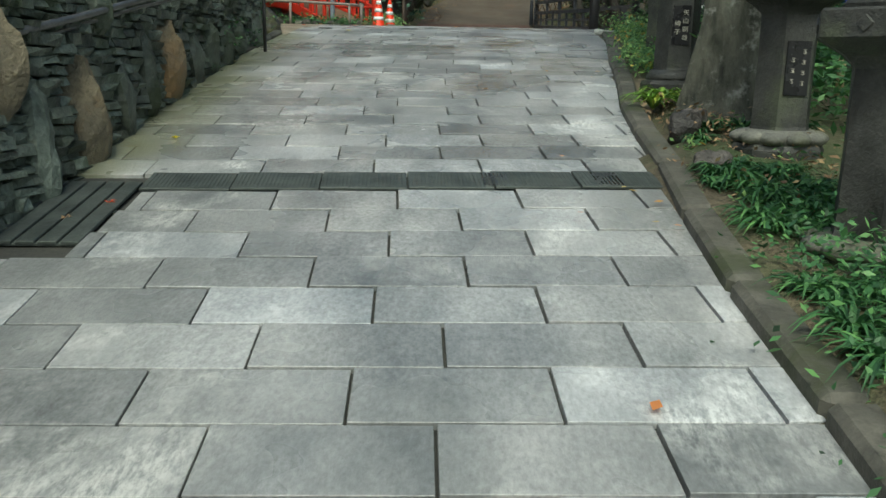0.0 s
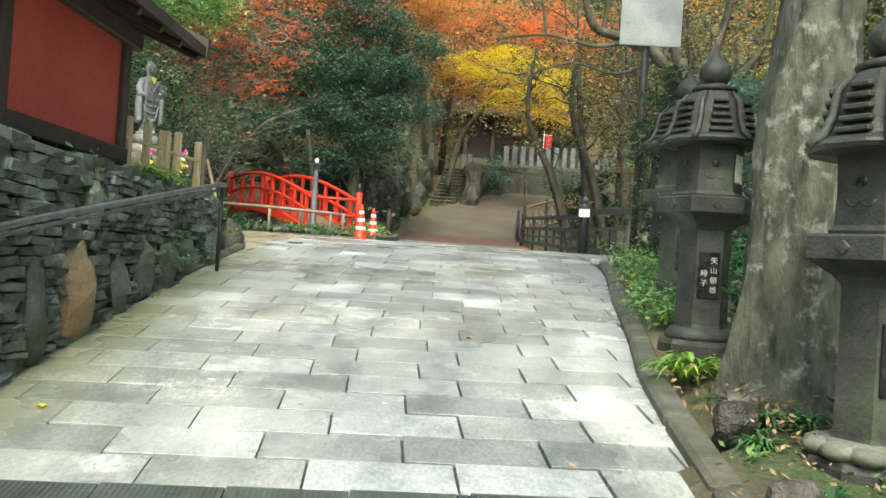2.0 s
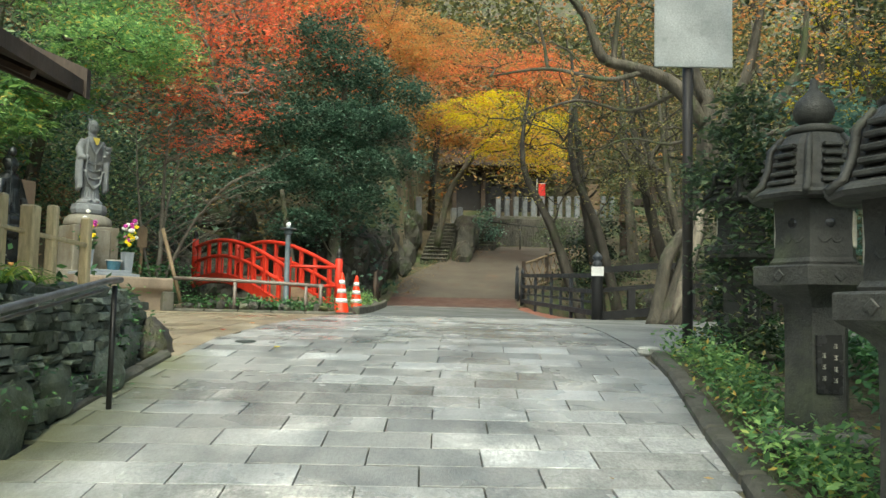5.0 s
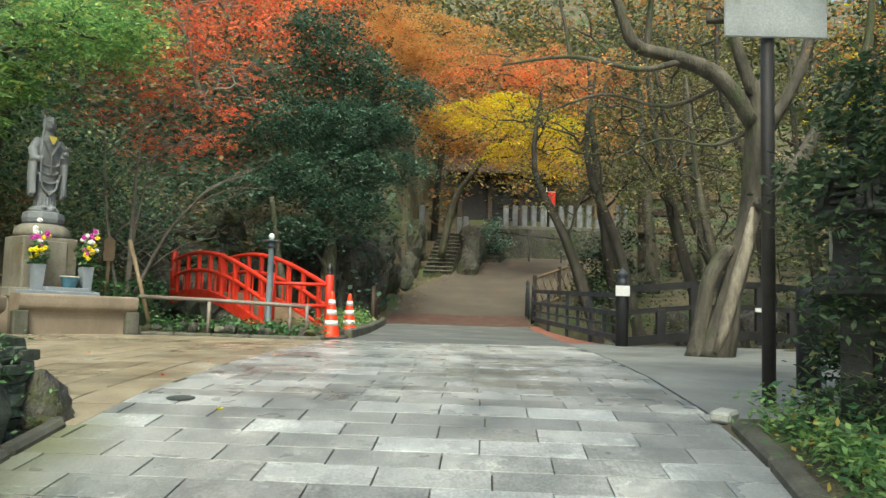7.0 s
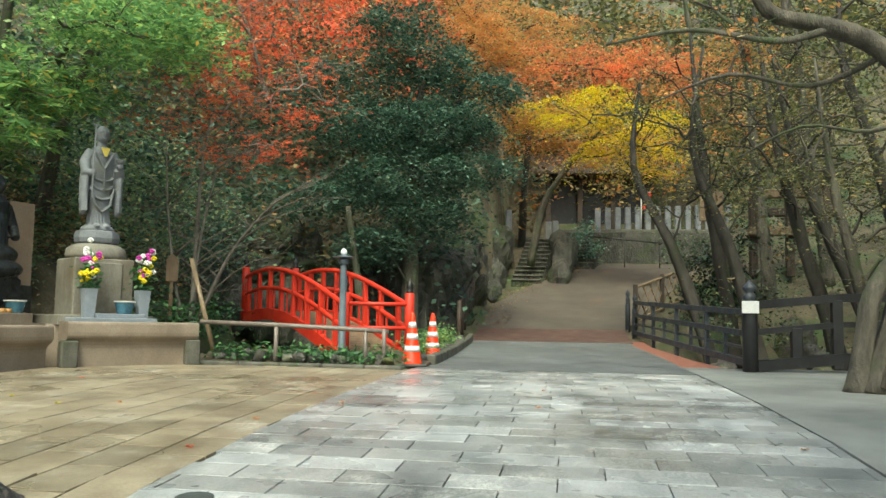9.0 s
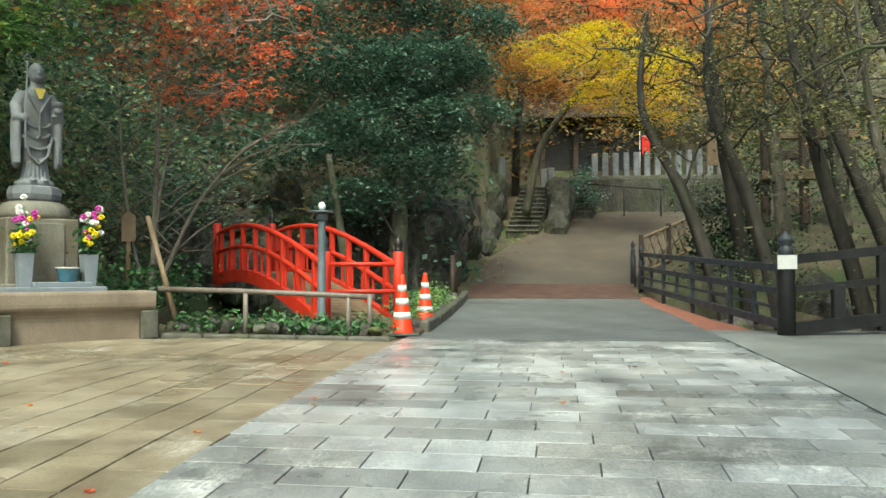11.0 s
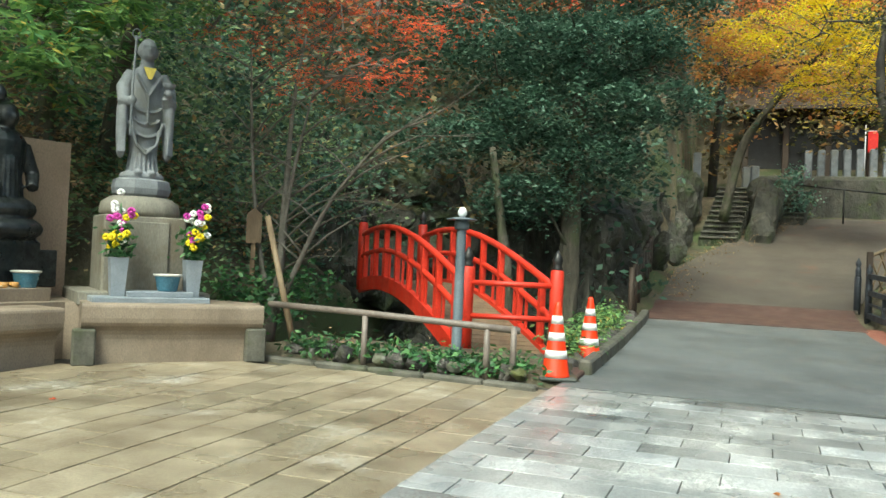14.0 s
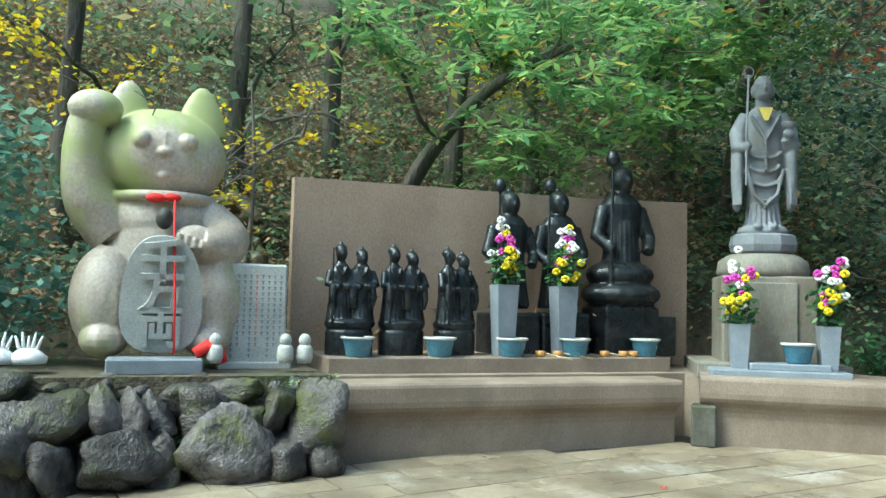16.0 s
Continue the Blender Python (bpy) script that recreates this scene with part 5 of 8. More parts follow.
for u in (-2.72, -2.5):
    w = Mesh()
    for k in range(5):
        w.tube([(0.03 * k - 0.06, 0, 0.1), (0.05 * k - 0.1, 0.02, 0.22 + 0.03 * (k % 2))], [0.02, 0.008], 5)
    w.lathe((0, 0, 0), [(0.14, 0), (0.15, 0.05), (0.09, 0.1), (0.05, 0.12)], 12)
    solid("white_ornament", w, WHITEPETAL, "small white branching ornament on a dish", "ornament", "white ornaments", smooth=True, m=at_basin(u, 0.5, 2.72))


# ---- red arched bridge ----
def build_red_bridge():
    e = thing("red_bridge", pose(0, 0, 0), "vermilion arched wooden footbridge, closed off by two bars", "bridge")
    p1, p2 = Vector((-3.5, 22.75, 0)), Vector((-2.4, 22.98, 0))
    ax = Vector((-0.62, 0.785, 0)).normalized()
    L = 5.4

    def arch(p, t, lift):
        rise = 0.82 * math.sin(math.pi / 2 * min(1.05, max(0, t)) / 0.74)
        return p + ax * (L * t) + Vector((0, 0, 2.06 + rise + lift))

    n = 18
    for p in (p1, p2):
        for name, lift, r in (("top_rail", 0.92, 0.05), ("middle_rail", 0.52, 0.045)):
            m = Mesh()
            pts = [arch(p, i / n, lift) for i in range(n + 1)]
            m.tube(pts, r, 8)
            part(name, m, REDPAINT, e, "", True)
        m = Mesh()
        side = ax.cross(Vector((0, 0, 1)))
        m.add([arch(p, i / n, s) + side * w for i in range(n + 1) for s, w in ((-0.16, -0.05), (0.08, -0.05), (0.08, 0.05), (-0.16, 0.05))],
              [tuple(4 * i + k for k in q) for i in range(n) for q in ((0, 1, 5, 4), (1, 2, 6, 5), (2, 3, 7, 6), (3, 0, 4, 7))] + [(0, 1, 2, 3), (4 * n + 3, 4 * n + 2, 4 * n + 1, 4 * n)])
        part("side_beam", m, REDPAINT, e)
        for i in range(8):
            t = (i + 0.6) / 8
            m = Mesh()
            a = arch(p, t, 0.0)
            m.box(a + Vector((0, 0, 0.46)), (0.085, 0.085, 0.94), 0.01, Matrix.Rotation(math.atan2(ax.y, ax.x), 3, "Z"))
            part("post", m, REDPAINT, e)
        for i in range(14):
            t = (i + 0.2) / 14
            m = Mesh()
            a = arch(p, t, 0.0)
            m.box(a + Vector((0, 0, 0.28)), (0.038, 0.038, 0.5), 0.006, Matrix.Rotation(math.atan2(ax.y, ax.x), 3, "Z"))
            part("baluster", m, REDPAINT, e)
        for t in (0.0, 1.0):
            a = arch(p, t, 0)
            m = Mesh()
            m.lathe((a.x, a.y, a.z - 0.1), [(0.085, 0), (0.085, 1.24), (0.07, 1.26)], 14)
            nw = part("newel", m, REDPAINT, e, "", True)
            m = Mesh()
            m.lathe((a.x, a.y, a.z + 1.15), [(0.06, 0), (0.075, 0.03), (0.05, 0.06), (0.06, 0.1), (0.07, 0.14), (0.04, 0.2), (0.008, 0.26)], 12)
            part("finial", m, DARKPIPE, nw, "dark metal finial", True)
    for i in range(40):
        t = (i + 0.5) / 40
        a, b = arch(p1, t, 0), arch(p2, t, 0)
        slope = (arch(p1, t + 0.01, 0) - arch(p1, t - 0.01, 0)).normalized()
        m = Mesh()
        h, up = slope * (L / 80 - 0.006), Vector((0, 0, 0.03))
        m.add([a - h - up, a + h - up, b + h - up, b - h - up, a - h + up, a + h + up, b + h + up, b - h + up],
              [(0, 3, 2, 1), (4, 5, 6, 7), (0, 1, 5, 4), (1, 2, 6, 5), (2, 3, 7, 6), (3, 0, 4, 7)])
        part("deck_plank", m, TIMBER, e, "worn brown plank")
    for z in (3.02, 2.6):
        part("barrier_bar", Mesh().tube([(p1.x, p1.y - 0.03, z), (p2.x, p2.y - 0.03, z)], 0.035, 8), REDPAINT, e, "", True)
    m = Mesh()
    m.box((-2.75, 22.5, 2.0), (1.6, 0.8, 0.1), 0.02)
    part("landing", m, BAND, e, "red-brown landing step")


build_red_bridge()


# ---- black fences ----
def rail_run(e, a, b, heights, posts, low_posts, mat, widths):
    a, b = Vector(a), Vector(b)
    for h, w in zip(heights, widths):
        m = Mesh()
        d = (b - a)
        m.extruded(a + Vector((0, 0, h)), b + Vector((0, 0, h)), [(-w / 2, -w * 0.6), (w / 2, -w * 0.6), (w / 2, w * 0.6), (-w / 2, w * 0.6)])
        part("rail", m, mat, e)
    for i in range(posts):
        p = a.lerp(b, (i + 1) / (posts + 1))
        part("post", Mesh().box(p + Vector((0, 0, heights[0] / 2 - 0.06)), (0.085, 0.085, heights[0] + 0.1), 0.01), mat, e)
    for i in range(low_posts):
        p = a.lerp(b, (i + 0.5) / low_posts)
        part("strut", Mesh().box(p + Vector((0, 0, (heights[1] + heights[-1]) / 2)), (0.07, 0.07, heights[1] - heights[-1]), 0.006), mat, e)


def newel(e, x, y, z, h, r, mat):
    nw = part("newel", Mesh().lathe((x, y, z - 0.15), [(r, 0), (r, h * 0.78), (r * 0.95, h * 0.8)], 16), mat, e, "", True)
    t = z - 0.15 + h * 0.8
    part("cap", Mesh().lathe((x, y, t), [(r * 0.8, 0), (r * 0.85, 0.04), (r * 0.7, 0.06), (r * 0.85, 0.1), (r * 0.85, 0.16), (r * 0.6, 0.19), (r * 0.55, 0.22), (r * 0.9, 0.27), (r * 0.8, 0.32), (r * 0.3, 0.38), (0.01, 0.42)], 16), GREYPOLE, nw, "dark metal onion cap", True)
    return nw


def build_black_fence():
    e = thing("black_bridge_fence", pose(0, 0, 0), "black timber bridge railing with a capped corner post", "fence")
    c = (3.3, 22.6, 1.98)
    f = (2.5, 32.2, 2.38)
    rail_run(e, (3.28, 22.7, 1.98), f, (0.98, 0.63, 0.39, 0.15), 3, 4, GREYPOLE, (0.085, 0.08, 0.04, 0.095))
    nw = newel(e, *c, 1.55, 0.125, BLACKWOOD)
    part("notice", Mesh().box((3.28, 22.46, 3.04), (0.27, 0.02, 0.2), 0.004), WHITE, nw, "blank white notice")
    part("notice", Mesh().box((6.15, 23.13, 2.76), (0.24, 0.02, 0.08), 0.004), WHITE, e, "small white notice strip")
    newel(e, f[0], f[1], f[2], 1.2, 0.07, GREYPOLE)
    newel(e, f[0] - 0.12, f[1] + 0.7, f[2] + 0.15, 1.2, 0.07, GREYPOLE)
    g = (7.6, 23.6, 2.06)
    arcpts = [(3.4, 22.62, 1.98), (4.8, 22.9, 2.12), (6.2, 23.25, 2.15), g]
    for a, b in zip(arcpts, arcpts[1:]):
        rail_run(e, a, b, (1.1, 0.66, 0.1), 0, 0, BLACKWOOD, (0.11, 0.08, 0.15))
        p = Vector(a).lerp(Vector(b), 0.97)
        part("post", Mesh().box(p + Vector((0, 0, 0.5)), (0.17, 0.13, 1.14), 0.012), BLACKWOOD, e)
        q = Vector(a).lerp(Vector(b), 0.48)
        part("post", Mesh().box(q + Vector((0, 0, 0.34)), (0.17, 0.13, 0.66), 0.012), BLACKWOOD, e)


build_black_fence()


def build_lattice_fence():
    e = thing("lattice_fence", pose(0, 0, 0), "brown bamboo lattice fence along the hill path", "fence")
    a, b = Vector((2.6, 32.9, 2.75)), Vector((6.4, 38.6, 4.3))
    for h in (0.12, 1.05):
        part("rail", Mesh().tube([a + Vector((0, 0, h)), b + Vector((0, 0, h))], 0.04, 6), OLDBAMBOO, e, "", True)
    for i in range(5):
        p = a.lerp(b, i / 4)
        part("post", Mesh().box(p + Vector((0, 0, 0.5)), (0.12, 0.12, 1.3), 0.01), BROWNWOOD, e)
    for i in range(15):
        for s in (0, 1):
            p, q = a.lerp(b, i / 16), a.lerp(b, (i + 1.6) / 16)
            p, q = (p + Vector((0, 0, 0.1)), q + Vector((0, 0, 1.05))) if s else (p + Vector((0, 0, 1.05)), q + Vector((0, 0, 0.1)))
            part("lattice_bar", Mesh().tube([p, q], 0.02, 5), OLDBAMBOO, e, "", True)


build_lattice_fence()


def build_pipe_rail():
    e = thing("pipe_rail", pose(0, 0, 0), "brown painted pipe guard rail along the planted bank", "guard rail")
    part("rail", Mesh().tube([(-5.6, 21.5, 2.66), (-4.3, 21.46, 2.63), (-3.0, 21.44, 2.58), (-2.5, 21.5, 2.55)], 0.038, 10), BROWNPIPE, e, "", True)
    for x in (-4.32, -2.86, -2.56):
        part("post", Mesh().tube([(x, 21.46, 1.95), (x, 21.46, 2.6)], 0.035, 10), BROWNPIPE, e, "", True)


build_pipe_rail()


def build_lamp():
    e = thing("garden_lamp", pose(-3.36, 21.95, 2.05), "slim blue-grey lamp post with a small glass globe", "lamp post")
    part("pole", Mesh().lathe((0, 0, 0), [(0.075, 0), (0.075, 0.12), (0.062, 0.14), (0.055, 1.55), (0.06, 1.6)], 14), LAMPPOLE, e, "", True)
    part("collar", Mesh().lathe((0, 0, 1.6), [(0.085, 0), (0.09, 0.06), (0.07, 0.12)], 14), LAMPPOLE, e, "", True)
    part("brim", Mesh().lathe((0, 0, 1.71), [(0.06, 0), (0.18, 0.0), (0.18, 0.015), (0.05, 0.035)], 16), LAMPPOLE, e, "", True)
    part("globe", Mesh().ball((0, 0, 1.8), (0.055, 0.055, 0.065), 10, 14), GLASSBULB, e, "pale glass globe", True)


build_lamp()


def cone(m):
    e = thing("traffic_cone", m, "orange-red traffic cone with white bands", "traffic cone", "traffic cones before the bridge")
    part("foot", Mesh().box((0, 0, 0.018), (0.42, 0.42, 0.04), 0.015), RUBBER, e, "dark rubber foot")
    part("body", Mesh().lathe((0, 0, 0.03), [(0.175, 0), (0.16, 0.03), (0.04, 0.8), (0.03, 0.84), (0.014, 0.85)], 20), CONE, e, "", True)
    for z in (0.21, 0.41, 0.6):
        r = 0.16 - 0.12 * (z - 0.03) / 0.77
        part("band", Mesh().lathe((0, 0, z + 0.03), [(r + 0.003, 0), (r - 0.0145 + 0.003, 0.093)], 20), WHITE, e, "white reflective band", True)
    return e


c1 = cone(pose(-2.2, 22.05, 1.99, 0, 0, 20))
copy_thing(c1, pose(-2.08, 23.75, 2.005, 0, 0, 5))


def build_sign():
    e = thing("sign_board", pose(2.62, 13.25, 1.75), "weathered pale sign board on a dark brown pole", "sign")
    part("pole", Mesh().tube([(0, 0, -0.1), (0, 0, 4.05)], 0.055, 12), SIGNPOLE, e, "", True)
    part("board", Mesh().box((0.04, -0.075, 3.53), (0.84, 0.03, 1.02), 0.006), SIGNFACE, e, "faded pale board")
    for z in (3.25, 3.9):
        part("bracket", Mesh().box((0, -0.03, z), (0.3, 0.07, 0.04), 0.005), SIGNPOLE, e)


build_sign()
solid("bollard", Mesh().lathe((0, 0, -0.1), [(0.11, 0), (0.11, 1.02), (0.09, 1.06)], 16), BLACKWOOD, "black timber bollard post beside the ivy", "bollard", m=pose(3.42, 14.4, 1.82), smooth=True)


def build_side_fence():
    e = thing("black_side_fence", pose(0, 0, 0), "black timber rail fence behind the lanterns", "fence")
    rail_run(e, (4.2, 11.3, 1.5), (9.2, 12.4, 1.6), (1.05, 0.72, 0.2), 4, 0, BLACKWOOD, (0.07, 0.07, 0.07))


build_side_fence()
for x, mat, lab in ((4.75, BLUECLOTH, "blue"), (5.05, REDCLOTH, "red"), (5.4, YELLOWCLOTH, "yellow")):
    cl = Mesh()
    n = 8
    for i in range(n + 1):
        for z, k in ((0.42, 0), (0.0, 1)):
            cl.v.append((0.32 * i / n, 0.02 * math.sin(i * 1.7), z))
            cl.v.append((0.32 * i / n, 0.02 * math.sin(i * 1.7) + 0.012, z))
    for i in range(n):
        a = i * 4
        cl.f += [(a, a + 4, a + 6, a + 2), (a + 1, a + 3, a + 7, a + 5), (a, a + 1, a + 5, a + 4), (a + 2, a + 6, a + 7, a + 3)]
    solid("hung_cloth", cl, mat, lab + " cloth hung over the black fence rail", "cloth", "coloured cloths", m=pose(x, 11.3 + (x - 4.2) * 0.22, 2.12, 0, 0, 12))


def build_bank_fence():
    e = thing("bamboo_rail_fence", pose(0, 0, 0), "low rustic bamboo fence behind the lanterns", "fence")
    for a, b in (((2.55, 8.1, 1.75), (4.6, 6.2, 1.5)), ((2.6, 8.9, 1.6), (4.6, 7.9, 1.5))):
        part("rail", Mesh().tube([a, b], 0.025, 6), BAMBOO, e, "", True)
    for x, y in ((2.75, 7.9), (3.3, 7.4), (4.1, 6.7)):
        part("post", Mesh().tube([(x, y, gz(y) - 0.1), (x, y, gz(y) + 0.75)], 0.035, 8), BAMBOO, e, "", True)


build_bank_fence()


# ---- hill: stairs, stone pillars, rocks, banner, plaque ----
def build_stairs(name, x0, x1, y0, z0, steps, rise, tread, label):
    e = thing(name, pose(0, 0, 0), label, "stairs", kind="structure")
    for i in range(steps):
        part("step", Mesh().box(((x0 + x1) / 2 + 0.05 * i, y0 + tread * i, z0 + rise * (i + 0.5) - 0.3), (x1 - x0, tread, rise + 0.6), 0.02), CLIFF, e)
        part("tread", Mesh().box(((x0 + x1) / 2 + 0.05 * i, y0 + tread * i - 0.03, z0 + rise * (i + 1) - 0.02), (x1 - x0 - 0.04, tread + 0.05, 0.06), 0.015), CURB, e)


build_stairs("stairs", -1.2, -0.05, 40.0, 4.2, 11, 0.185, 0.32, "narrow mossy stone stairs up the hill")
build_stairs("upper_stairs", 1.25, 2.1, 43.4, 5.1, 7, 0.18, 0.32, "short stone stairs at the top of the path")


def pillar(m, label, h=1.0):
    return solid("stone_pillar", Mesh().box((0, 0, h / 2 - 0.2), (0.27, 0.24, h + 0.4), 0.035), STATUE, label, "stone pillar", "row of stone fence pillars", m=m)


p0 = pillar(pose(2.55, 48, 7.2), "pale square stone fence pillar above the path")
for i in range(1, 14):
    copy_thing(p0, pose(2.55 + 0.465 * i, 48 + 0.05 * i, 7.2 + 0.02 * i, 0, 0, (i * 37) % 7 - 3))
for x, y, z in ((-2.3, 43.4, 6.1), (-1.45, 43.6, 6.5), (0.2, 43.5, 6.0), (-2.9, 42.8, 6.1), (0.5, 44, 6.1)):
    copy_thing(p0, pose(x, y, z, 0, 0, 5))
beam = Mesh().box((6.2, 48.2, 6.95), (11, 0.6, 0.5), 0.03)
solid("pillar_footing", beam, CURB, "stone footing under the row of pillars", "footing", kind="structure")
bk = Mesh().box((6.2, 47.5, 6.0), (11, 0.7, 2.0), 0.05)
solid("wall_hill", bk, CLIFF, "dark mossy retaining wall above the path", "wall", kind="structure")


def build_timber_terrace():
    e = thing("timber_terrace", pose(0, 0, 0), "weathered timber retaining terrace on the wooded bank", "terrace")
    for k, z in enumerate((5.7, 6.35, 7.0)):
        part("beam", Mesh().box((7.6 + 0.2 * k, 35.2 + 0.4 * k, z), (2.6, 0.25, 0.28), 0.03), BROWNWOOD if k == 1 else TIMBER, e)
    for x in (6.5, 7.6, 8.7):
        part("post", Mesh().box((x, 35.4, 5.8), (0.24, 0.24, 3.0), 0.03), BROWNWOOD, e)
    part("panel", Mesh().box((5.35, 36.0, 6.6), (0.75, 0.08, 0.95), 0.01), TIMBER, e, "ochre board panel")


build_timber_terrace()


def build_path_rail():
    e = thing("path_handrail", pose(0, 0, 0), "thin dark handrail at the top of the path", "handrail")
    part("rail", Mesh().tube([(1.9, 44.4, 6.5), (3.2, 44.2, 6.35), (4.9, 43.8, 6.15)], 0.03, 6), DARKPIPE, e, "", True)
    for x, y in ((2.0, 44.4), (3.4, 44.15), (4.8, 43.85)):
        part("post", Mesh().tube([(x, y, gz(y) - 0.1), (x, y, 6.35)], 0.03, 6), DARKPIPE, e, "", True)


build_path_rail()


def build_banner():
    e = thing("banner", pose(4.9, 48.7, 6.9), "narrow red cloth banner on a white pole", "banner")
    part("pole", Mesh().tube([(-0.27, 0, -0.2), (-0.27, 0, 2.4)], 0.025, 6), WHITE, e, "white pole", True)
    part("cloth", Mesh().box((0, 0, 1.74), (0.36, 0.03, 0.82), 0.01), REDCLOTH, e, "red cloth")
    part("arm", Mesh().tube([(-0.27, 0, 2.17), (0.2, 0, 2.17)], 0.018, 5), WHITE, e, "", True)


build_banner()


def build_plaque():
    e = thing("wooden_plaque", pose(-6.98, 23.35, 2.3, 0, 0, 30), "brown wooden notice plaque with a pitched top", "sign")
    part("stake", Mesh().box((0, 0, 0.6), (0.07, 0.06, 1.5), 0.006), TIMBER, e)
    m = Mesh()
    m.add([(x, y, z) for y in (-0.06, -0.03) for x, z in ((-0.11, 1.1), (0.11, 1.1), (0.11, 1.52), (0, 1.62), (-0.11, 1.52))],
          [(0, 1, 2, 3, 4), (9, 8, 7, 6, 5), (0, 5, 6, 1), (1, 6, 7, 2), (2, 7, 8, 3), (3, 8, 9, 4), (4, 9, 5, 0)])
    part("board", m, TIMBER, e)


build_plaque()
solid("prop_pole", Mesh().tube([(-6.15, 22.3, 3.75), (-5.62, 22.25, 2.0)], [0.04, 0.045], 8), OLDBAMBOO, "weathered bamboo prop leaning against the maple", "pole", smooth=True)

rk = random.Random(5)
for i in range(26):
    x = -2.2 - rk.uniform(0, 1.4) - 0.1 * (i % 3)
    y = 31.5 + 0.42 * i
    xx = along(PATH_L, y) - rk.uniform(0.3, 1.5)
    if y > 38.3:
        xx -= 1.6
    rock("cliff_rock", (xx, y, gz(y) + rk.uniform(0.0, 0.6)), (rk.uniform(0.25, 0.5), rk.uniform(0.25, 0.5), rk.uniform(0.3, 0.7)), i + 3, "tall dark mossy rock beside the hill path", (rk.uniform(-20, 20), rk.uniform(-20, 20), rk.uniform(0, 90)), "cliff rocks", CLIFF)
for i in range(30):
    x, y = -3.4 - rk.uniform(0, 6.5), rk.uniform(28.5, 31.5)
    rock("cliff_rock", (x, y, terrain(x, y) + 0.2), (rk.uniform(0.4, 0.9), rk.uniform(0.4, 0.7), rk.uniform(0.4, 1.1)), i + 40, "dark wet rock of the ravine wall", (rk.uniform(-20, 20), rk.uniform(-20, 20), rk.uniform(0, 90)), "ravine rocks", CLIFF)
for i in range(34):
    x, y = 3.6 + rk.uniform(0, 7), rk.uniform(25.5, 31.5)
    rock("bank_rock", (x, y, terrain(x, y) + 0.1), (rk.uniform(0.4, 1.0), rk.uniform(0.4, 0.8), rk.uniform(0.4, 1.0)), i + 80, "grey mossy rock on the far bank", (0, 0, rk.uniform(0, 90)), "bank rocks", ROCK)
for i in range(13):
    x = -5.4 + 0.25 * i + rk.uniform(-0.06, 0.06)
    y = 21.62 - 0.11 * (x + 5.4) + rk.uniform(0, 0.25)
    rock("edging_rock", (x, y, 2.1), (rk.uniform(0.08, 0.16), rk.uniform(0.08, 0.14), rk.uniform(0.07, 0.13)), i + 120, "small pale edging rock in the planted bank", (0, 0, rk.uniform(0, 90)), "edging rocks", LOTUS if i % 4 == 1 else ROCK)
for i, (x, y) in enumerate(((1.62, 5.75), (1.72, 6.0), (1.55, 4.9))):
    rock("border_rock", (x, y, gz(y) + 0.1), (0.14, 0.12, 0.12), i + 140, "small mossy rock in the kerb planting", (0, 0, 30 * i), "border rocks")
for i in range(15):
    y = 22.9 + 0.55 * i
    rock("deck_edge_rock", (-2.12 - rk.uniform(0, 0.12), y, gz(y) + 0.02), (0.16, 0.2, 0.16), i + 160, "mossy stone along the deck edge", (0, 0, rk.uniform(0, 90)), "deck edge rocks")


for i, (x, y, z, a, b, c) in enumerate(((0.75, 41.0, 4.9, 0.6, 0.7, 1.0), (0.75, 42.3, 5.5, 0.55, 0.7, 1.0), (0.95, 43.0, 5.6, 0.5, 0.5, 0.8), (0.55, 40.3, 4.6, 0.5, 0.5, 0.7), (-1.9, 40.6, 5.3, 0.55, 0.7, 1.2), (-1.75, 39.4, 4.5, 0.5, 0.5, 0.8), (-1.6, 41.6, 5.9, 0.5, 0.6, 1.0), (-2.5, 39.6, 5.8, 0.6, 0.6, 1.3))):
    rock("stair_rock", (x, y, z), (a, b, c), 200 + i, "upright mossy rock beside the hill stairs", (0, 0, 40 * i), "stair rocks", CLIFF)


rock("wall_end_rock", (-2.72, 12.02, 1.72), (0.26, 0.2, 0.24), 401, "dark mossy boulder at the stone wall's end", (0, 0, 20), "wall end rocks")
rock("wall_end_rock", (-3.2, 12.12, 1.7), (0.24, 0.16, 0.18), 402, "dark boulder at the foot of the stone wall", (0, 0, 60), "wall end rocks")
rock("pale_stone", (-2.72, 12.32, 1.68), (0.24, 0.1, 0.07), 403, "pale wedge-shaped stone on the paving's edge", (0, 8, -35), "loose stones", LOTUS)


solid("kerb_end_stone", Mesh().box((0, 0, 0), (0.36, 0.15, 0.08), 0.02), CATSLAB, "pale flat stone at the end of the kerb", "stone", m=pose(2.06, 12.62, gz(12.62) + 0.03, 6, 0, 62))


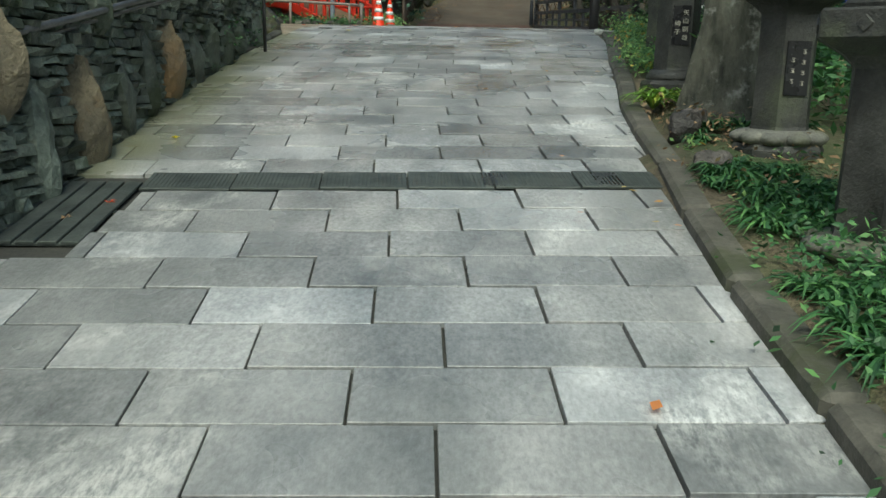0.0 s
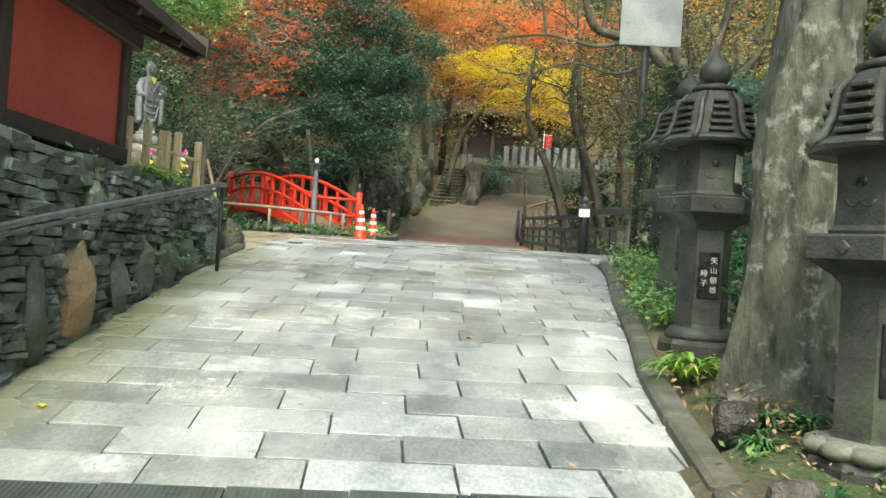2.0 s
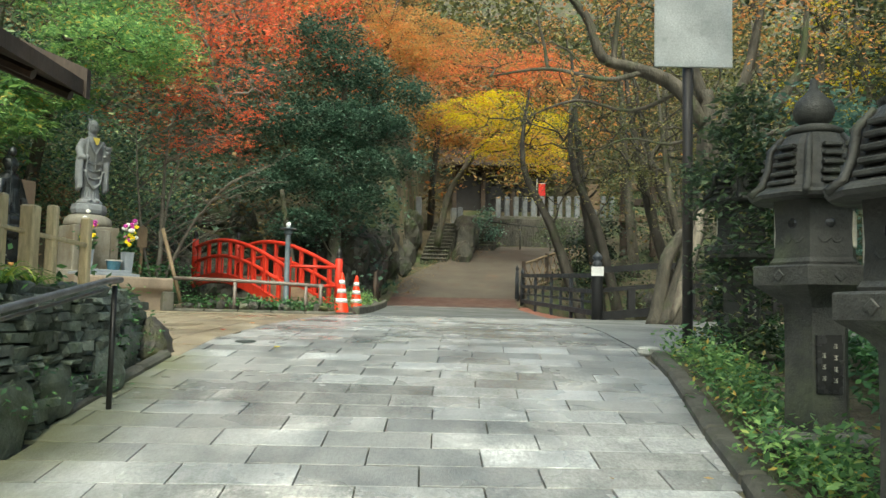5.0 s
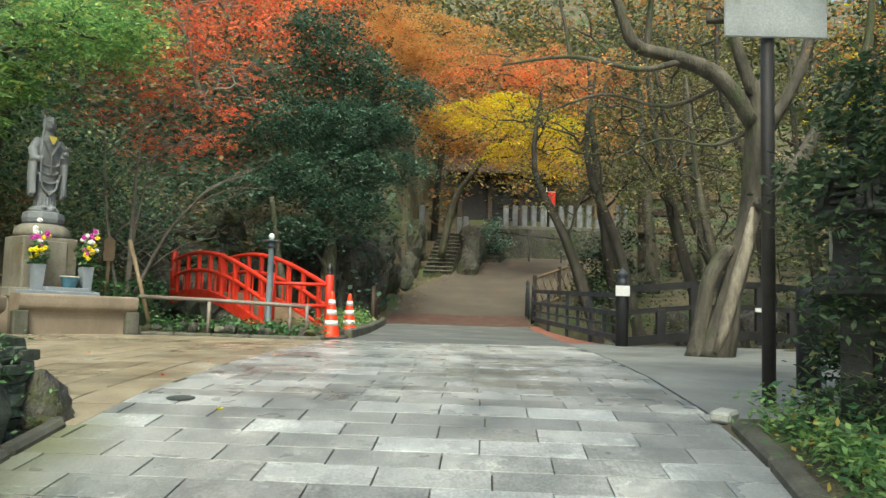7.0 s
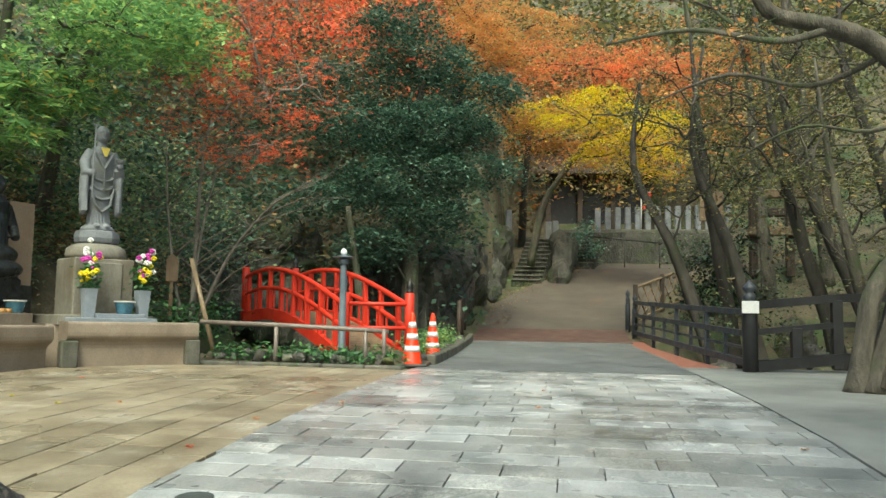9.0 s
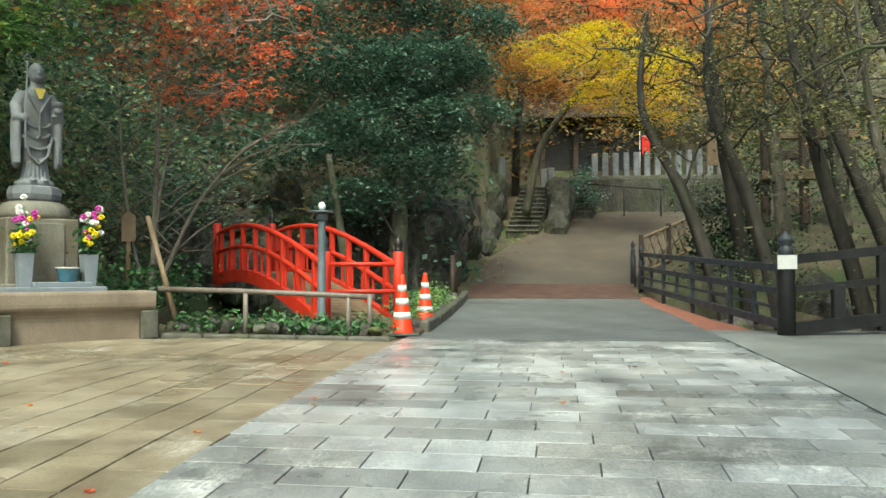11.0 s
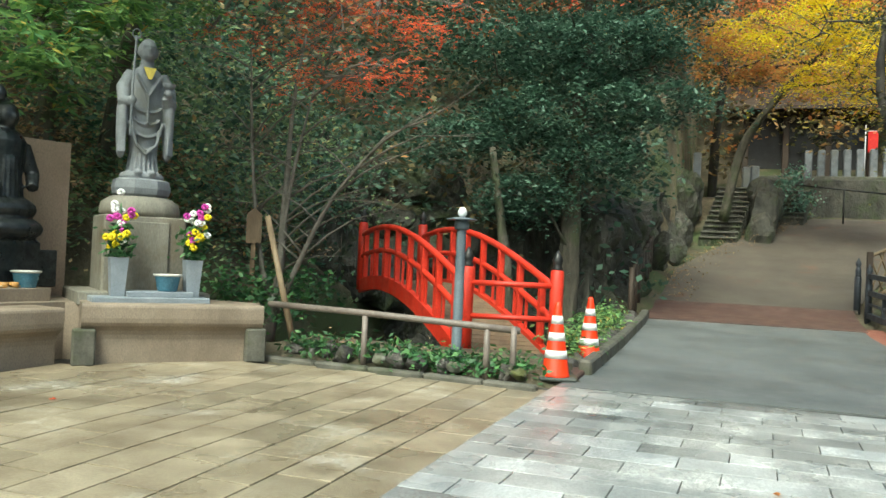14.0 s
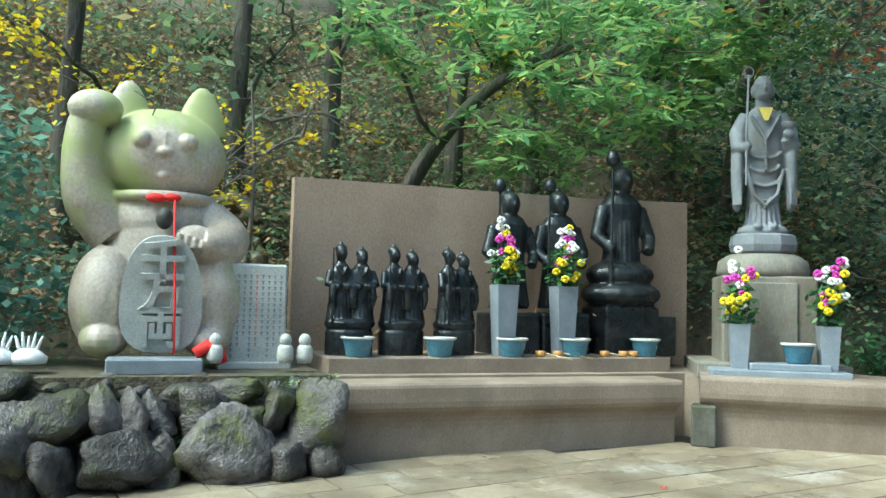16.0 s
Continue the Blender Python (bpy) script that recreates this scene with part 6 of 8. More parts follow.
def build_cliff():
    """Craggy rock face round the ravine's far side and up along the hill path."""
    line = [(-9.0, 29.2), (-6.5, 30.0), (-4.2, 30.5), (-2.75, 30.9), (-2.5, 32.5), (-2.35, 34.5), (-2.1, 36.3), (-1.9, 38.0), (-1.75, 39.6)]
    tops = [4.2, 4.8, 5.2, 4.9, 5.0, 5.3, 5.6, 5.9, 6.3]
    cum = [0.0]
    for a, b in zip(line, line[1:]):
        cum.append(cum[-1] + math.hypot(b[0] - a[0], b[1] - a[1]))
    cols, rows = 96, 26
    me = Mesh()
    for i in range(cols + 1):
        d = cum[-1] * i / cols
        x, y, top = (float(np.interp(d, cum, v)) for v in ([p[0] for p in line], [p[1] for p in line], tops))
        x2, y2 = (float(np.interp(d + 0.6, cum, v)) for v in ([p[0] for p in line], [p[1] for p in line]))
        x1, y1 = (float(np.interp(d - 0.6, cum, v)) for v in ([p[0] for p in line], [p[1] for p in line]))
        n = Vector((y2 - y1, x1 - x2, 0)).normalized()
        low = 0.2 if y < 31 else gz(y) - 0.3
        top += 0.7 * noise.noise(Vector((d * 0.9, 4, 0)))
        for j in range(rows + 1):
            h = j / rows
            z = low + (top - low) * h
            q = Vector((x * 0.9, y * 0.9, z * 0.5))
            crag = 0.9 * abs(noise.noise(q)) + 0.5 * abs(noise.noise(q * 2.3)) + 0.14 * noise.noise(Vector((x * 4, y * 4, z * 1.6)))
            ledge_ = 0.16 * (abs((z * 0.9 + 0.5 * noise.noise(Vector((x, y, 0)))) % 1.0 - 0.5))
            back = 0.5 * h + 2.4 * max(0.0, h - 0.86) / 0.14
            p = Vector((x, y, z)) + n * (crag + ledge_ - back - 0.25)
            if y > 31.2:
                p.x = min(p.x, along(PATH_L, p.y) - 0.15 - 0.2 * crag)
            me.v.append(tuple(p))
    me.f = [(i * (rows + 1) + j, (i + 1) * (rows + 1) + j, (i + 1) * (rows + 1) + j + 1, i * (rows + 1) + j + 1) for i in range(cols) for j in range(rows)]
    solid("cliff_face", me, CLIFF, "dark craggy rock face with moss beside the hill path", "cliff", kind="structure")


build_cliff()


def build_hall():
    e = thing("dark_hall", pose(2.6, 49.6, 7.0), "dark timber shrine hall in the shade above the stairs", "building")
    for x in (-2.35, -0.8, 0.8, 2.35):
        part("post", Mesh().box((x, 0, 1.5), (0.24, 0.24, 3.2), 0.02), BROWNWOOD, e)
    for x in (-1.58, 0.0, 1.58):
        part("wall_panel", Mesh().box((x, 0.5, 1.5), (1.5, 0.08, 3.2), 0.01), BLACKWOOD, e, "dark shaded board wall")
    part("beam", Mesh().box((0, -0.02, 2.9), (5.3, 0.2, 0.24), 0.02), BROWNWOOD, e)
    roof = Mesh()
    roof.extruded((-3.2, 0, 0), (3.2, 0, 0), [(1.1, 2.95), (1.1, 3.08), (-0.6, 4.2), (-2.2, 3.2), (-2.2, 3.08), (-0.6, 4.02)])
    part("roof", roof, BROWNWOOD, e, "dark overhanging roof")
    for i in range(14):
        part("rafter", Mesh().tube([(-3.0 + 0.46 * i, -1.05, 2.95), (-3.0 + 0.46 * i, 0.4, 3.75)], 0.04, 6), BROWNWOOD, e, "", True)


build_hall()
solid("dead_trunk", Mesh().limb([(-4.5, 28.9, 1.4), (-4.55, 28.9, 3.0), (-4.72, 28.9, 4.2), (-4.95, 28.9, 5.6)], (0.15, 0.12, 0.1, 0.06), 10, 5), BARK, "pale bare dead trunk standing in the ravine", "tree trunk", smooth=True)


def build_wood_fence():
    e = thing("dark_path_fence", pose(0, 0, 0), "dark wooden post fence beside the hill path", "fence")
    for i in range(7):
        y = 30.6 + 0.75 * i
        part("post", Mesh().tube([(-2.25, y, gz(y) - 0.2), (-2.25, y, gz(y) + 1.05)], 0.06, 8), BROWNWOOD, e, "", True)
    for h in (0.5, 0.95):
        part("rail", Mesh().tube([(-2.25, 30.6, gz(30.6) + h), (-2.25, 35.1, gz(35.1) + h)], 0.035, 6), BROWNWOOD, e, "", True)


build_wood_fence()


# ---- trees ----
def g3(x, y, dz=0.0):
    return (x, y, terrain(x, y) + dz)


# tall mottled trunk by the lanterns; its crown, high above the ramp and unseen, is added to shade the right side
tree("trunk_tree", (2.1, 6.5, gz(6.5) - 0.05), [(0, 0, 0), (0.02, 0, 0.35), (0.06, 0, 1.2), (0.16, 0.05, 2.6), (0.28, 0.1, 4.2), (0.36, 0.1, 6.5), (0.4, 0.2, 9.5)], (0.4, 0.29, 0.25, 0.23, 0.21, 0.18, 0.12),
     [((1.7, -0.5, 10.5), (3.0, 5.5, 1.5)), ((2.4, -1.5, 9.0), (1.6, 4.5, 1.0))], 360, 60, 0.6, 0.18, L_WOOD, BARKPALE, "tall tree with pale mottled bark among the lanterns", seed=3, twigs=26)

# leaning tree on the side pavement with limbs over the path
lean = tree("leaning_tree", (3.92, 19.0, 1.9), [(0, 0, 0), (0.15, 0.05, 0.5), (0.4, 0.1, 1.3), (0.6, 0.1, 2.2), (0.68, 0, 3.2), (0.6, -0.1, 4.2)], (0.25, 0.19, 0.16, 0.17, 0.17, 0.14),
     [((-1.9, 0.5, 4.7), (1.7, 1.0, 0.3)), ((-2.4, 0.5, 6.2), (2.2, 1.6, 0.9)), ((0.6, 0.8, 6.6), (2.2, 2.0, 1.2)), ((2.4, 0, 5.4), (1.4, 1.4, 1.1))], 95, 40, 0.34, 0.085, L_ORANGE, BARK, "leaning twisted tree with mossy dark limbs and sparse leaves", seed=5, twigs=60, bare=3, flat=0.2,
     extra=[([(0.62, -0.05, 3.6), (0.1, -0.1, 4.25), (-0.6, -0.1, 4.55), (-1.2, 0, 4.8), (-1.5, 0.1, 5.6), (-2.2, 0.1, 6.4)], (0.14, 0.12, 0.1, 0.085, 0.065, 0.04)),
            ([(-1.0, 0, 4.7), (-0.9, 0.1, 5.6), (-0.8, 0.2, 6.8)], (0.07, 0.05, 0.03)),
            ([(0.6, -0.1, 4.0), (0.3, 0, 5.2), (0.5, 0.1, 6.6)], (0.11, 0.08, 0.04)),
            ([(0.66, 0, 3.2), (1.3, -0.1, 4.4), (1.7, 0, 6.0)], (0.12, 0.09, 0.05)),
            ([(-0.24, 0.05, 0.0), (-0.12, 0.1, 0.6), (-0.02, 0.08, 1.2), (0.3, 0.1, 1.7)], (0.17, 0.12, 0.12, 0.1)), ([(0.2, 0.0, 0.0), (0.28, 0.0, 0.5), (0.45, 0.05, 1.5)], (0.13, 0.1, 0.08)),
            ([(0.66, 0, 2.3), (1.2, -0.1, 2.9), (1.6, -0.1, 3.6), (2.3, 0, 4.6), (2.5, 0.1, 5.8)], (0.13, 0.12, 0.1, 0.08, 0.04)),
            ([(1.5, -0.1, 3.4), (2.3, -0.2, 3.6), (3.2, -0.1, 4.2)], (0.06, 0.045, 0.02)),
            ([(-0.5, -0.1, 4.5), (-1.2, -0.3, 4.3), (-2.2, -0.2, 4.5), (-3.2, 0, 4.4)], (0.05, 0.04, 0.03, 0.012)),
            ([(0.2, -0.1, 4.2), (-0.6, 0.3, 3.9), (-1.6, 0.4, 4.1), (-2.6, 0.3, 3.7)], (0.04, 0.032, 0.025, 0.01)),
            ([(0.62, 0, 3.5), (0.1, 0.3, 3.3), (-0.7, 0.4, 3.4), (-1.5, 0.5, 3.0)], (0.035, 0.028, 0.02, 0.008))])

part("bark_scar", Mesh().tube([(-0.02, -0.2, 0.12), (0.12, -0.17, 0.45), (0.36, -0.08, 1.25), (0.5, -0.06, 1.7), (0.58, -0.05, 2.3)], [0.05, 0.085, 0.1, 0.09, 0.03], 8), SCAR, lean, "pale stripped wood along the trunk", True)
for i, (x, y, slant, h, mat_) in enumerate(((6.4, 24.8, -1.2, 8, L_OLIVE), (7.8, 22.9, 0.8, 8, L_YELLOW), (8.6, 25.6, -0.8, 9, L_OLIVE), (9.6, 22.0, -1.0, 9, L_WOOD))):
    tree("edge_tree", g3(x, y, -0.1), [(0, 0, 0), (slant * 0.1, 0.1, h * 0.2), (slant * 0.5, 0.0, h * 0.45), (slant * 0.8, 0.2, h * 0.7), (slant, 0.3, h)], (0.17, 0.14, 0.11, 0.07, 0.02),
         [((slant * 0.8, -0.2, h * 0.75), (2.0, 1.8, h * 0.16)), ((slant * 0.3 + 0.5, -0.4, h * 0.5), (1.6, 1.4, h * 0.1))], 34, 80, 0.34, 0.085, mat_, BARK, ("slender tree with olive sprays at the ravine edge", "slender tree with scattered yellow leaves at the wood's edge", "slender tree with olive-yellow sprays above the ravine", "slender green tree at the wood's edge")[i], seed=130 + i, twigs=34, bare=3, flat=0.18, tilt=0.4)

# green maple above the statue
tree("green_maple", g3(-9.6, 23.2, 0.3), [(0, 0, 0), (0.2, 0, 1.4), (0.7, -0.2, 2.6), (1.3, -0.5, 3.6), (2.0, -0.6, 4.3)], (0.15, 0.12, 0.09, 0.06, 0.03),
     [((0.6, 0.2, 2.7), (1.0, 0.8, 0.5)), ((2.0, 0.0, 3.9), (1.8, 1.1, 0.5)), ((1.2, -0.2, 4.9), (2.2, 1.2, 0.6)), ((3.0, -2.4, 2.9), (1.4, 1.2, 0.5)), ((2.4, -1.4, 3.7), (1.5, 1.2, 0.5))], 270, 15, 0.34, 0.125, L_GREEN, BARK, "maple with light green layered leaves above the statue", seed=140, twigs=40, flat=0.14, tilt=0.35, bare=1, slim=0.34, whorl=5)

# yellow maple over the hill path
tree("yellow_maple", (-0.5, 40.2, 5.9), [(0, 0, -1), (0.4, -0.3, 1.0), (0.9, -0.8, 2.0), (1.7, -1.2, 3.0), (2.5, -1.6, 3.8)], (0.16, 0.13, 0.11, 0.08, 0.05),
     [((2.0, -2.0, 4.6), (2.5, 1.5, 0.9)), ((3.9, -2.2, 4.0), (1.7, 1.3, 0.8)), ((3.0, -2.2, 3.0), (1.5, 1.2, 0.6)), ((4.4, -2.4, 2.6), (0.8, 0.9, 0.7))], 150, 130, 0.4, 0.085, L_YELLOW, BARK, "maple with bright yellow layered foliage", seed=7, twigs=34, flat=0.11, tilt=0.3)

# orange maples behind and above
tree("orange_maple", g3(-3.6, 41.0), [(0, 0, 0), (0.3, -0.4, 2.5), (0.8, -0.9, 4.6), (1.2, -1.0, 6.4)], (0.22, 0.17, 0.12, 0.06),
     [((0.6, -2.0, 3.6), (2.6, 2.0, 1.3)), ((2.6, -1.6, 4.4), (2.6, 2.0, 1.2)), ((-0.8, -1.2, 5.4), (2.4, 1.8, 1.2))], 190, 110, 0.42, 0.11, L_ORANGE, DARKBARK, "maple with glowing orange-brown foliage", seed=9, twigs=30, flat=0.14, tilt=0.35)
tree("orange_maple", g3(3.2, 51.5), [(0, 0, 0), (-0.2, -0.5, 2.5), (-0.5, -1.4, 4.8), (-0.8, -2.0, 6.5)], (0.2, 0.16, 0.11, 0.06),
     [((-1.5, -2.5, 6.2), (3.4, 2.0, 1.4)), ((1.8, -2.5, 6.6), (2.8, 2.0, 1.3)), ((-4.0, -2, 7.2), (2.8, 1.8, 1.3)), ((4.5, -2.5, 6.0), (2.2, 1.8, 1.0))], 220, 80, 0.42, 0.12, L_CORAL, DARKBARK, "spreading coral-orange maple above the stairs", seed=10, twigs=30, flat=0.14, tilt=0.35)
tree("rust_maple", g3(-1.0, 47.5), [(0, 0, 0), (0.1, -0.5, 2.5), (0.3, -1.4, 4.8), (0.4, -2.0, 7.0)], (0.2, 0.16, 0.11, 0.06),
     [((1.5, -4.5, 5.0), (3.0, 1.6, 0.9)), ((3.8, -6.5, 3.6), (2.2, 1.4, 0.7)), ((-1.5, -3.5, 6.4), (2.2, 1.6, 0.9))], 140, 100, 0.42, 0.12, L_ORANGE, DARKBARK, "maple with rust-orange foliage behind the yellow one", seed=12, twigs=24, flat=0.14, tilt=0.35)

# bare-branched red maple at the red bridge
rf = random.Random(31)
FAN = []
STEMS = [[(0.05, 0, 0.2), (0.12, 0.05, 1.2), (0.25, 0.1, 2.4), (0.5, 0.2, 3.8)], [(0.1, 0, 0.3), (0.5, 0, 1.2), (0.95, 0.05, 2.1), (1.7, 0.1, 3.0)], [(0.05, 0, 0.4), (-0.25, 0.05, 1.5), (-0.45, 0.1, 2.8), (-0.6, 0.2, 4.2)]]
for stem in STEMS:
    FAN.append((stem, (0.045, 0.036, 0.026, 0.012)))
    for k in range(11):
        t = rf.uniform(0.25, 0.98) * 3
        a, b = Vector(stem[min(2, int(t))]), Vector(stem[min(3, int(t) + 1)])
        p = a.lerp(b, t - int(t))
        side = 1 if rf.random() < 0.75 else -1
        L = rf.uniform(0.7, 1.9)
        q = p + Vector((side * L * 0.5, rf.uniform(-0.3, 0.3), L * rf.uniform(0.2, 0.45)))
        r = q + Vector((side * L * 0.5, rf.uniform(-0.3, 0.3), L * rf.uniform(-0.05, 0.25)))
        FAN.append(([p, p.lerp(q, 0.5) + Vector((0, 0, 0.05)), q, r], (0.018, 0.014, 0.01, 0.003)))
        for _ in range(4):
            s = q.lerp(r, rf.uniform(-0.3, 0.8))
            FAN.append(([s, s + Vector((side * rf.uniform(0.1, 0.5), rf.uniform(-0.3, 0.3), rf.uniform(-0.05, 0.35)))], (0.007, 0.002)))
tree("bridge_maple", (-6.75, 23.45, 2.0), [(0, 0, 0), (0.1, 0, 0.5), (0.15, 0.05, 1.3), (0.1, 0.2, 2.4), (0.1, 0.3, 3.6), (0.2, 0.4, 4.6)], (0.12, 0.08, 0.06, 0.045, 0.03, 0.018),
     [((0.9, 0.5, 4.1), (1.3, 1.0, 0.28)), ((0.2, 0.8, 5.5), (1.3, 1.2, 0.4)), ((1.3, 0.8, 5.9), (1.2, 1.0, 0.4)), ((0.2, 0.6, 6.8), (1.3, 1.2, 0.4)), ((1.6, 0.9, 7.6), (1.4, 1.2, 0.4)), ((1.9, 0.4, 4.9), (1.1, 0.9, 0.3)), ((-0.6, 0.6, 4.7), (1.1, 0.9, 0.3))], 190, 16, 0.3, 0.06, L_RED, TWIG, "slender many-stemmed maple with red leaves and bare twigs", seed=14, twigs=80, flat=0.14, tilt=0.35, bare=3, slim=0.4, whorl=5,
     extra=FAN)

# dark camellia mass over the ravine
tree("camellia_tree", (-3.6, 30.2, 1.6), [(0, 0, 0), (0.1, 0, 2.0), (0, 0.2, 4.0), (0.2, 0.3, 6.0), (0.2, 0.4, 8.0)], (0.26, 0.22, 0.18, 0.12, 0.06),
     [((-0.2, 0, 5.0), (2.0, 1.6, 0.8)), ((-1.4, 0, 6.6), (1.7, 1.5, 0.7)), ((0.7, -0.4, 4.0), (1.3, 1.1, 0.5)), ((0.8, 0.2, 6.4), (1.9, 1.5, 0.7)), ((0.2, 0.2, 8.2), (1.6, 1.4, 0.7)),
      ((-2.4, -0.4, 4.4), (1.3, 1.1, 0.5)), ((1.6, -0.3, 5.2), (1.3, 1.0, 0.45)), ((-0.9, -0.6, 3.2), (1.2, 0.9, 0.45)), ((-0.3, 0.3, 9.4), (1.2, 1.0, 0.6)), ((2.2, 0.3, 7.4), (0.9, 0.9, 0.4)), ((-2.6, 0.2, 7.8), (1.0, 0.9, 0.4))],
     520, 95, 0.3, 0.11, L_DARK, BARK, "dense dark green camellia over the ravine", seed=16, twigs=60, flat=0.3, tilt=0.5)

# fresh green branches over the figures
tree("green_tree", (*basin(1.2, 3.4), 3.4), [(0, 0, 0), (0.05, 0.2, 1.0), (0.25, 0.7, 2.0), (0.6, 1.4, 2.8), (1.1, 2.2, 3.3)], (0.14, 0.11, 0.09, 0.07, 0.04),
     [((1.6, 1.6, 2.2), (1.1, 1.5, 0.55)), ((1.5, 3.0, 2.6), (1.1, 1.3, 0.55)), ((1.0, 2.6, 3.6), (1.4, 1.9, 0.6)), ((1.3, 0.0, 3.0), (1.0, 1.2, 0.5)), ((2.3, 3.6, 3.3), (0.7, 1.0, 0.4))], 105, 9, 0.24, 0.21, L_GREEN, BARK, "tree with fresh green drooping leaves above the figures", seed=18, twigs=46, flat=0.35, tilt=0.35, slim=0.28, whorl=7)

for i, (u_, d_, lean, h) in enumerate(((-0.6, 4.2, 0.3, 7), (1.0, 5.6, -0.2, 8), (2.6, 4.6, 0.5, 7), (4.2, 5.2, -0.3, 8), (5.8, 3.8, 0.2, 7), (-2.6, 4.0, -0.4, 6))):
    bx, by = basin(u_, d_)
    tree("slope_tree", g3(bx, by, -0.15), [(0, 0, 0), (lean * 0.2, 0, h * 0.25), (lean * 0.6, 0.1, h * 0.6), (lean, 0.2, h)], (0.15, 0.12, 0.09, 0.03), [((lean, 0, h * 0.75), (1.6, 1.6, h * 0.2)), ((0.6, 0.2, h * 0.4), (1.2, 1.2, h * 0.1))], 30, 40, 0.3, 0.1, (L_WOOD, L_OLIVE, L_YELLOW)[i % 3], BARK, ("slim woodland tree on the leafy slope", "slim tree with olive leaves on the slope", "slim tree with a few yellow leaves on the slope")[i % 3], seed=60 + i, twigs=26, bare=2)

tree("yellow_sapling", g3(*basin(-0.6, 2.7), -0.1), [(0, 0, 0), (0.05, 0.05, 0.9), (0.0, 0.1, 1.9), (0.1, 0.0, 2.9)], (0.035, 0.03, 0.022, 0.012),
     [((0.4, -0.8, 1.9), (0.8, 1.5, 0.45)), ((0.2, 0.4, 2.6), (0.8, 1.4, 0.4))], 26, 16, 0.16, 0.09, L_YELLOW, TWIG, "bare sapling with a few yellow leaves behind the cat", seed=151, twigs=26, bare=3, flat=0.3)
for i in range(9):
    bx, by = basin(-0.75 + 0.28 * (i % 2), 3.3 + 0.1 * (i % 3) + 0.22 * (i // 2))
    rock("slope_stone", (bx, by, terrain(bx, by) + 0.25 + 0.1 * (i // 2)), (0.34, 0.24, 0.2), 300 + i, "pale mossy stone stacked on the leafy slope", (8 * i, 0, 40 * i), "stacked slope stones", UPRIGHT)

# bare thin trees on the far right bank
rt = random.Random(21)
for i, (x, y, lean, h) in enumerate(((4.3, 30.2, -2.0, 8), (4.9, 30.8, -1.0, 9), (5.4, 29.6, -1.7, 9), (7.2, 29.4, -2.0, 10), (8.0, 28.4, -2.4, 9), (9.4, 31, -1.4, 11), (6.6, 34, -0.6, 10), (8.6, 35, -1.0, 11), (10.8, 28, -1.6, 10))):
    tp = [(0, 0, 0), (lean * 0.2, 0.05, h * 0.2), (lean * 0.55, 0.15, h * 0.45), (lean * 0.9 + rt.uniform(-0.3, 0.3), 0.2, h * 0.7), (lean + rt.uniform(-0.5, 0.5), 0.3, h)]
    tree("bank_tree", g3(x, y, -0.1), tp, (0.2, 0.17, 0.14, 0.09, 0.03), [((lean, -0.2, h * 0.8), (2.6, 2.0, h * 0.16)), ((lean * 0.8 + 0.8, -0.4, h * 0.62), (1.8, 1.6, h * 0.08))], 24, 70, 0.3, 0.085,
         (L_OLIVE, L_WOOD, L_OLIVE, L_OLIVE, L_OLIVE, L_OLIVE, L_WOOD, L_OLIVE, L_OLIVE)[i], DARKBARK if i < 6 else BARK, ("slim leaning tree with sparse olive leaves on the bank", "slim dark tree with sparse green leaves on the bank", "slim leaning tree with olive leaves", "slim tree with sparse olive leaves", "slim leaning tree with sparse mixed leaves", "tall thin tree with olive leaves", "thin tree with green leaves", "tall thin tree with withered leaves", "slim tree at the wood's edge")[i], seed=30 + i, twigs=24, bare=2)


# ---- woodland, hedges and undergrowth ----
def wood(name, spots, per, spread, size, material, label, seed, flat=0.7, category="woodland", slim=0.6):
    rng = np.random.default_rng(seed)
    pts = []
    for x, y, z in spots:
        k = max(5, int(per * rng.uniform(0.5, 1.5)))
        pts.append(np.array((x, y, z)) + rng.normal(0, 1, (k, 3)) * np.array((spread, spread, spread * flat)))
    ob = leaves(name, np.concatenate(pts), size, material, None, 0.7, slim, seed)
    return tagged(ob, label, category, kind="stuff")


def scatter(seed, n, xr, yr, zr, keep=lambda x, y: True):
    r = random.Random(seed)
    out = []
    while len(out) < n:
        x, y = r.uniform(*xr), r.uniform(*yr)
        if keep(x, y):
            out.append((x, y, terrain(x, y) + r.uniform(*zr)))
    return out


def behind(x, y):
    return float((np.array((x, y)) - A2) @ N2) > 2.6


wood("hill_wood", scatter(41, 420, (-16, 16), (49, 60), (0.3, 6)), 70, 0.5, 0.24, L_OLIVE, "mixed olive and brown woodland on the hill", 41)
wood("hill_wood_far", scatter(143, 420, (-24, 26), (58, 76), (0.3, 5)), 50, 0.9, 0.42, L_OLIVE, "olive and brown woodland at the hilltop", 143)
wood("hill_wood_rust", scatter(42, 260, (-16, 14), (46, 60), (2, 8)), 60, 0.5, 0.24, L_RUST, "rust-brown woodland on the hill", 42)
wood("hill_wood_orange", scatter(43, 150, (-10, 12), (46, 58), (3, 8)), 45, 0.5, 0.24, L_ORANGE, "orange autumn woodland on the hill", 43)
wood("hill_wood_dark", scatter(44, 420, (-16, -2.6), (30.5, 46), (0.2, 4.5)), 70, 0.55, 0.2, L_DARK, "dark evergreen undergrowth on the cliff", 44)
wood("hill_wood_red", scatter(45, 140, (-12, -3.5), (31, 42), (4, 8.5)), 70, 0.6, 0.16, L_RED, "red maple foliage high on the slope", 45, 0.35)
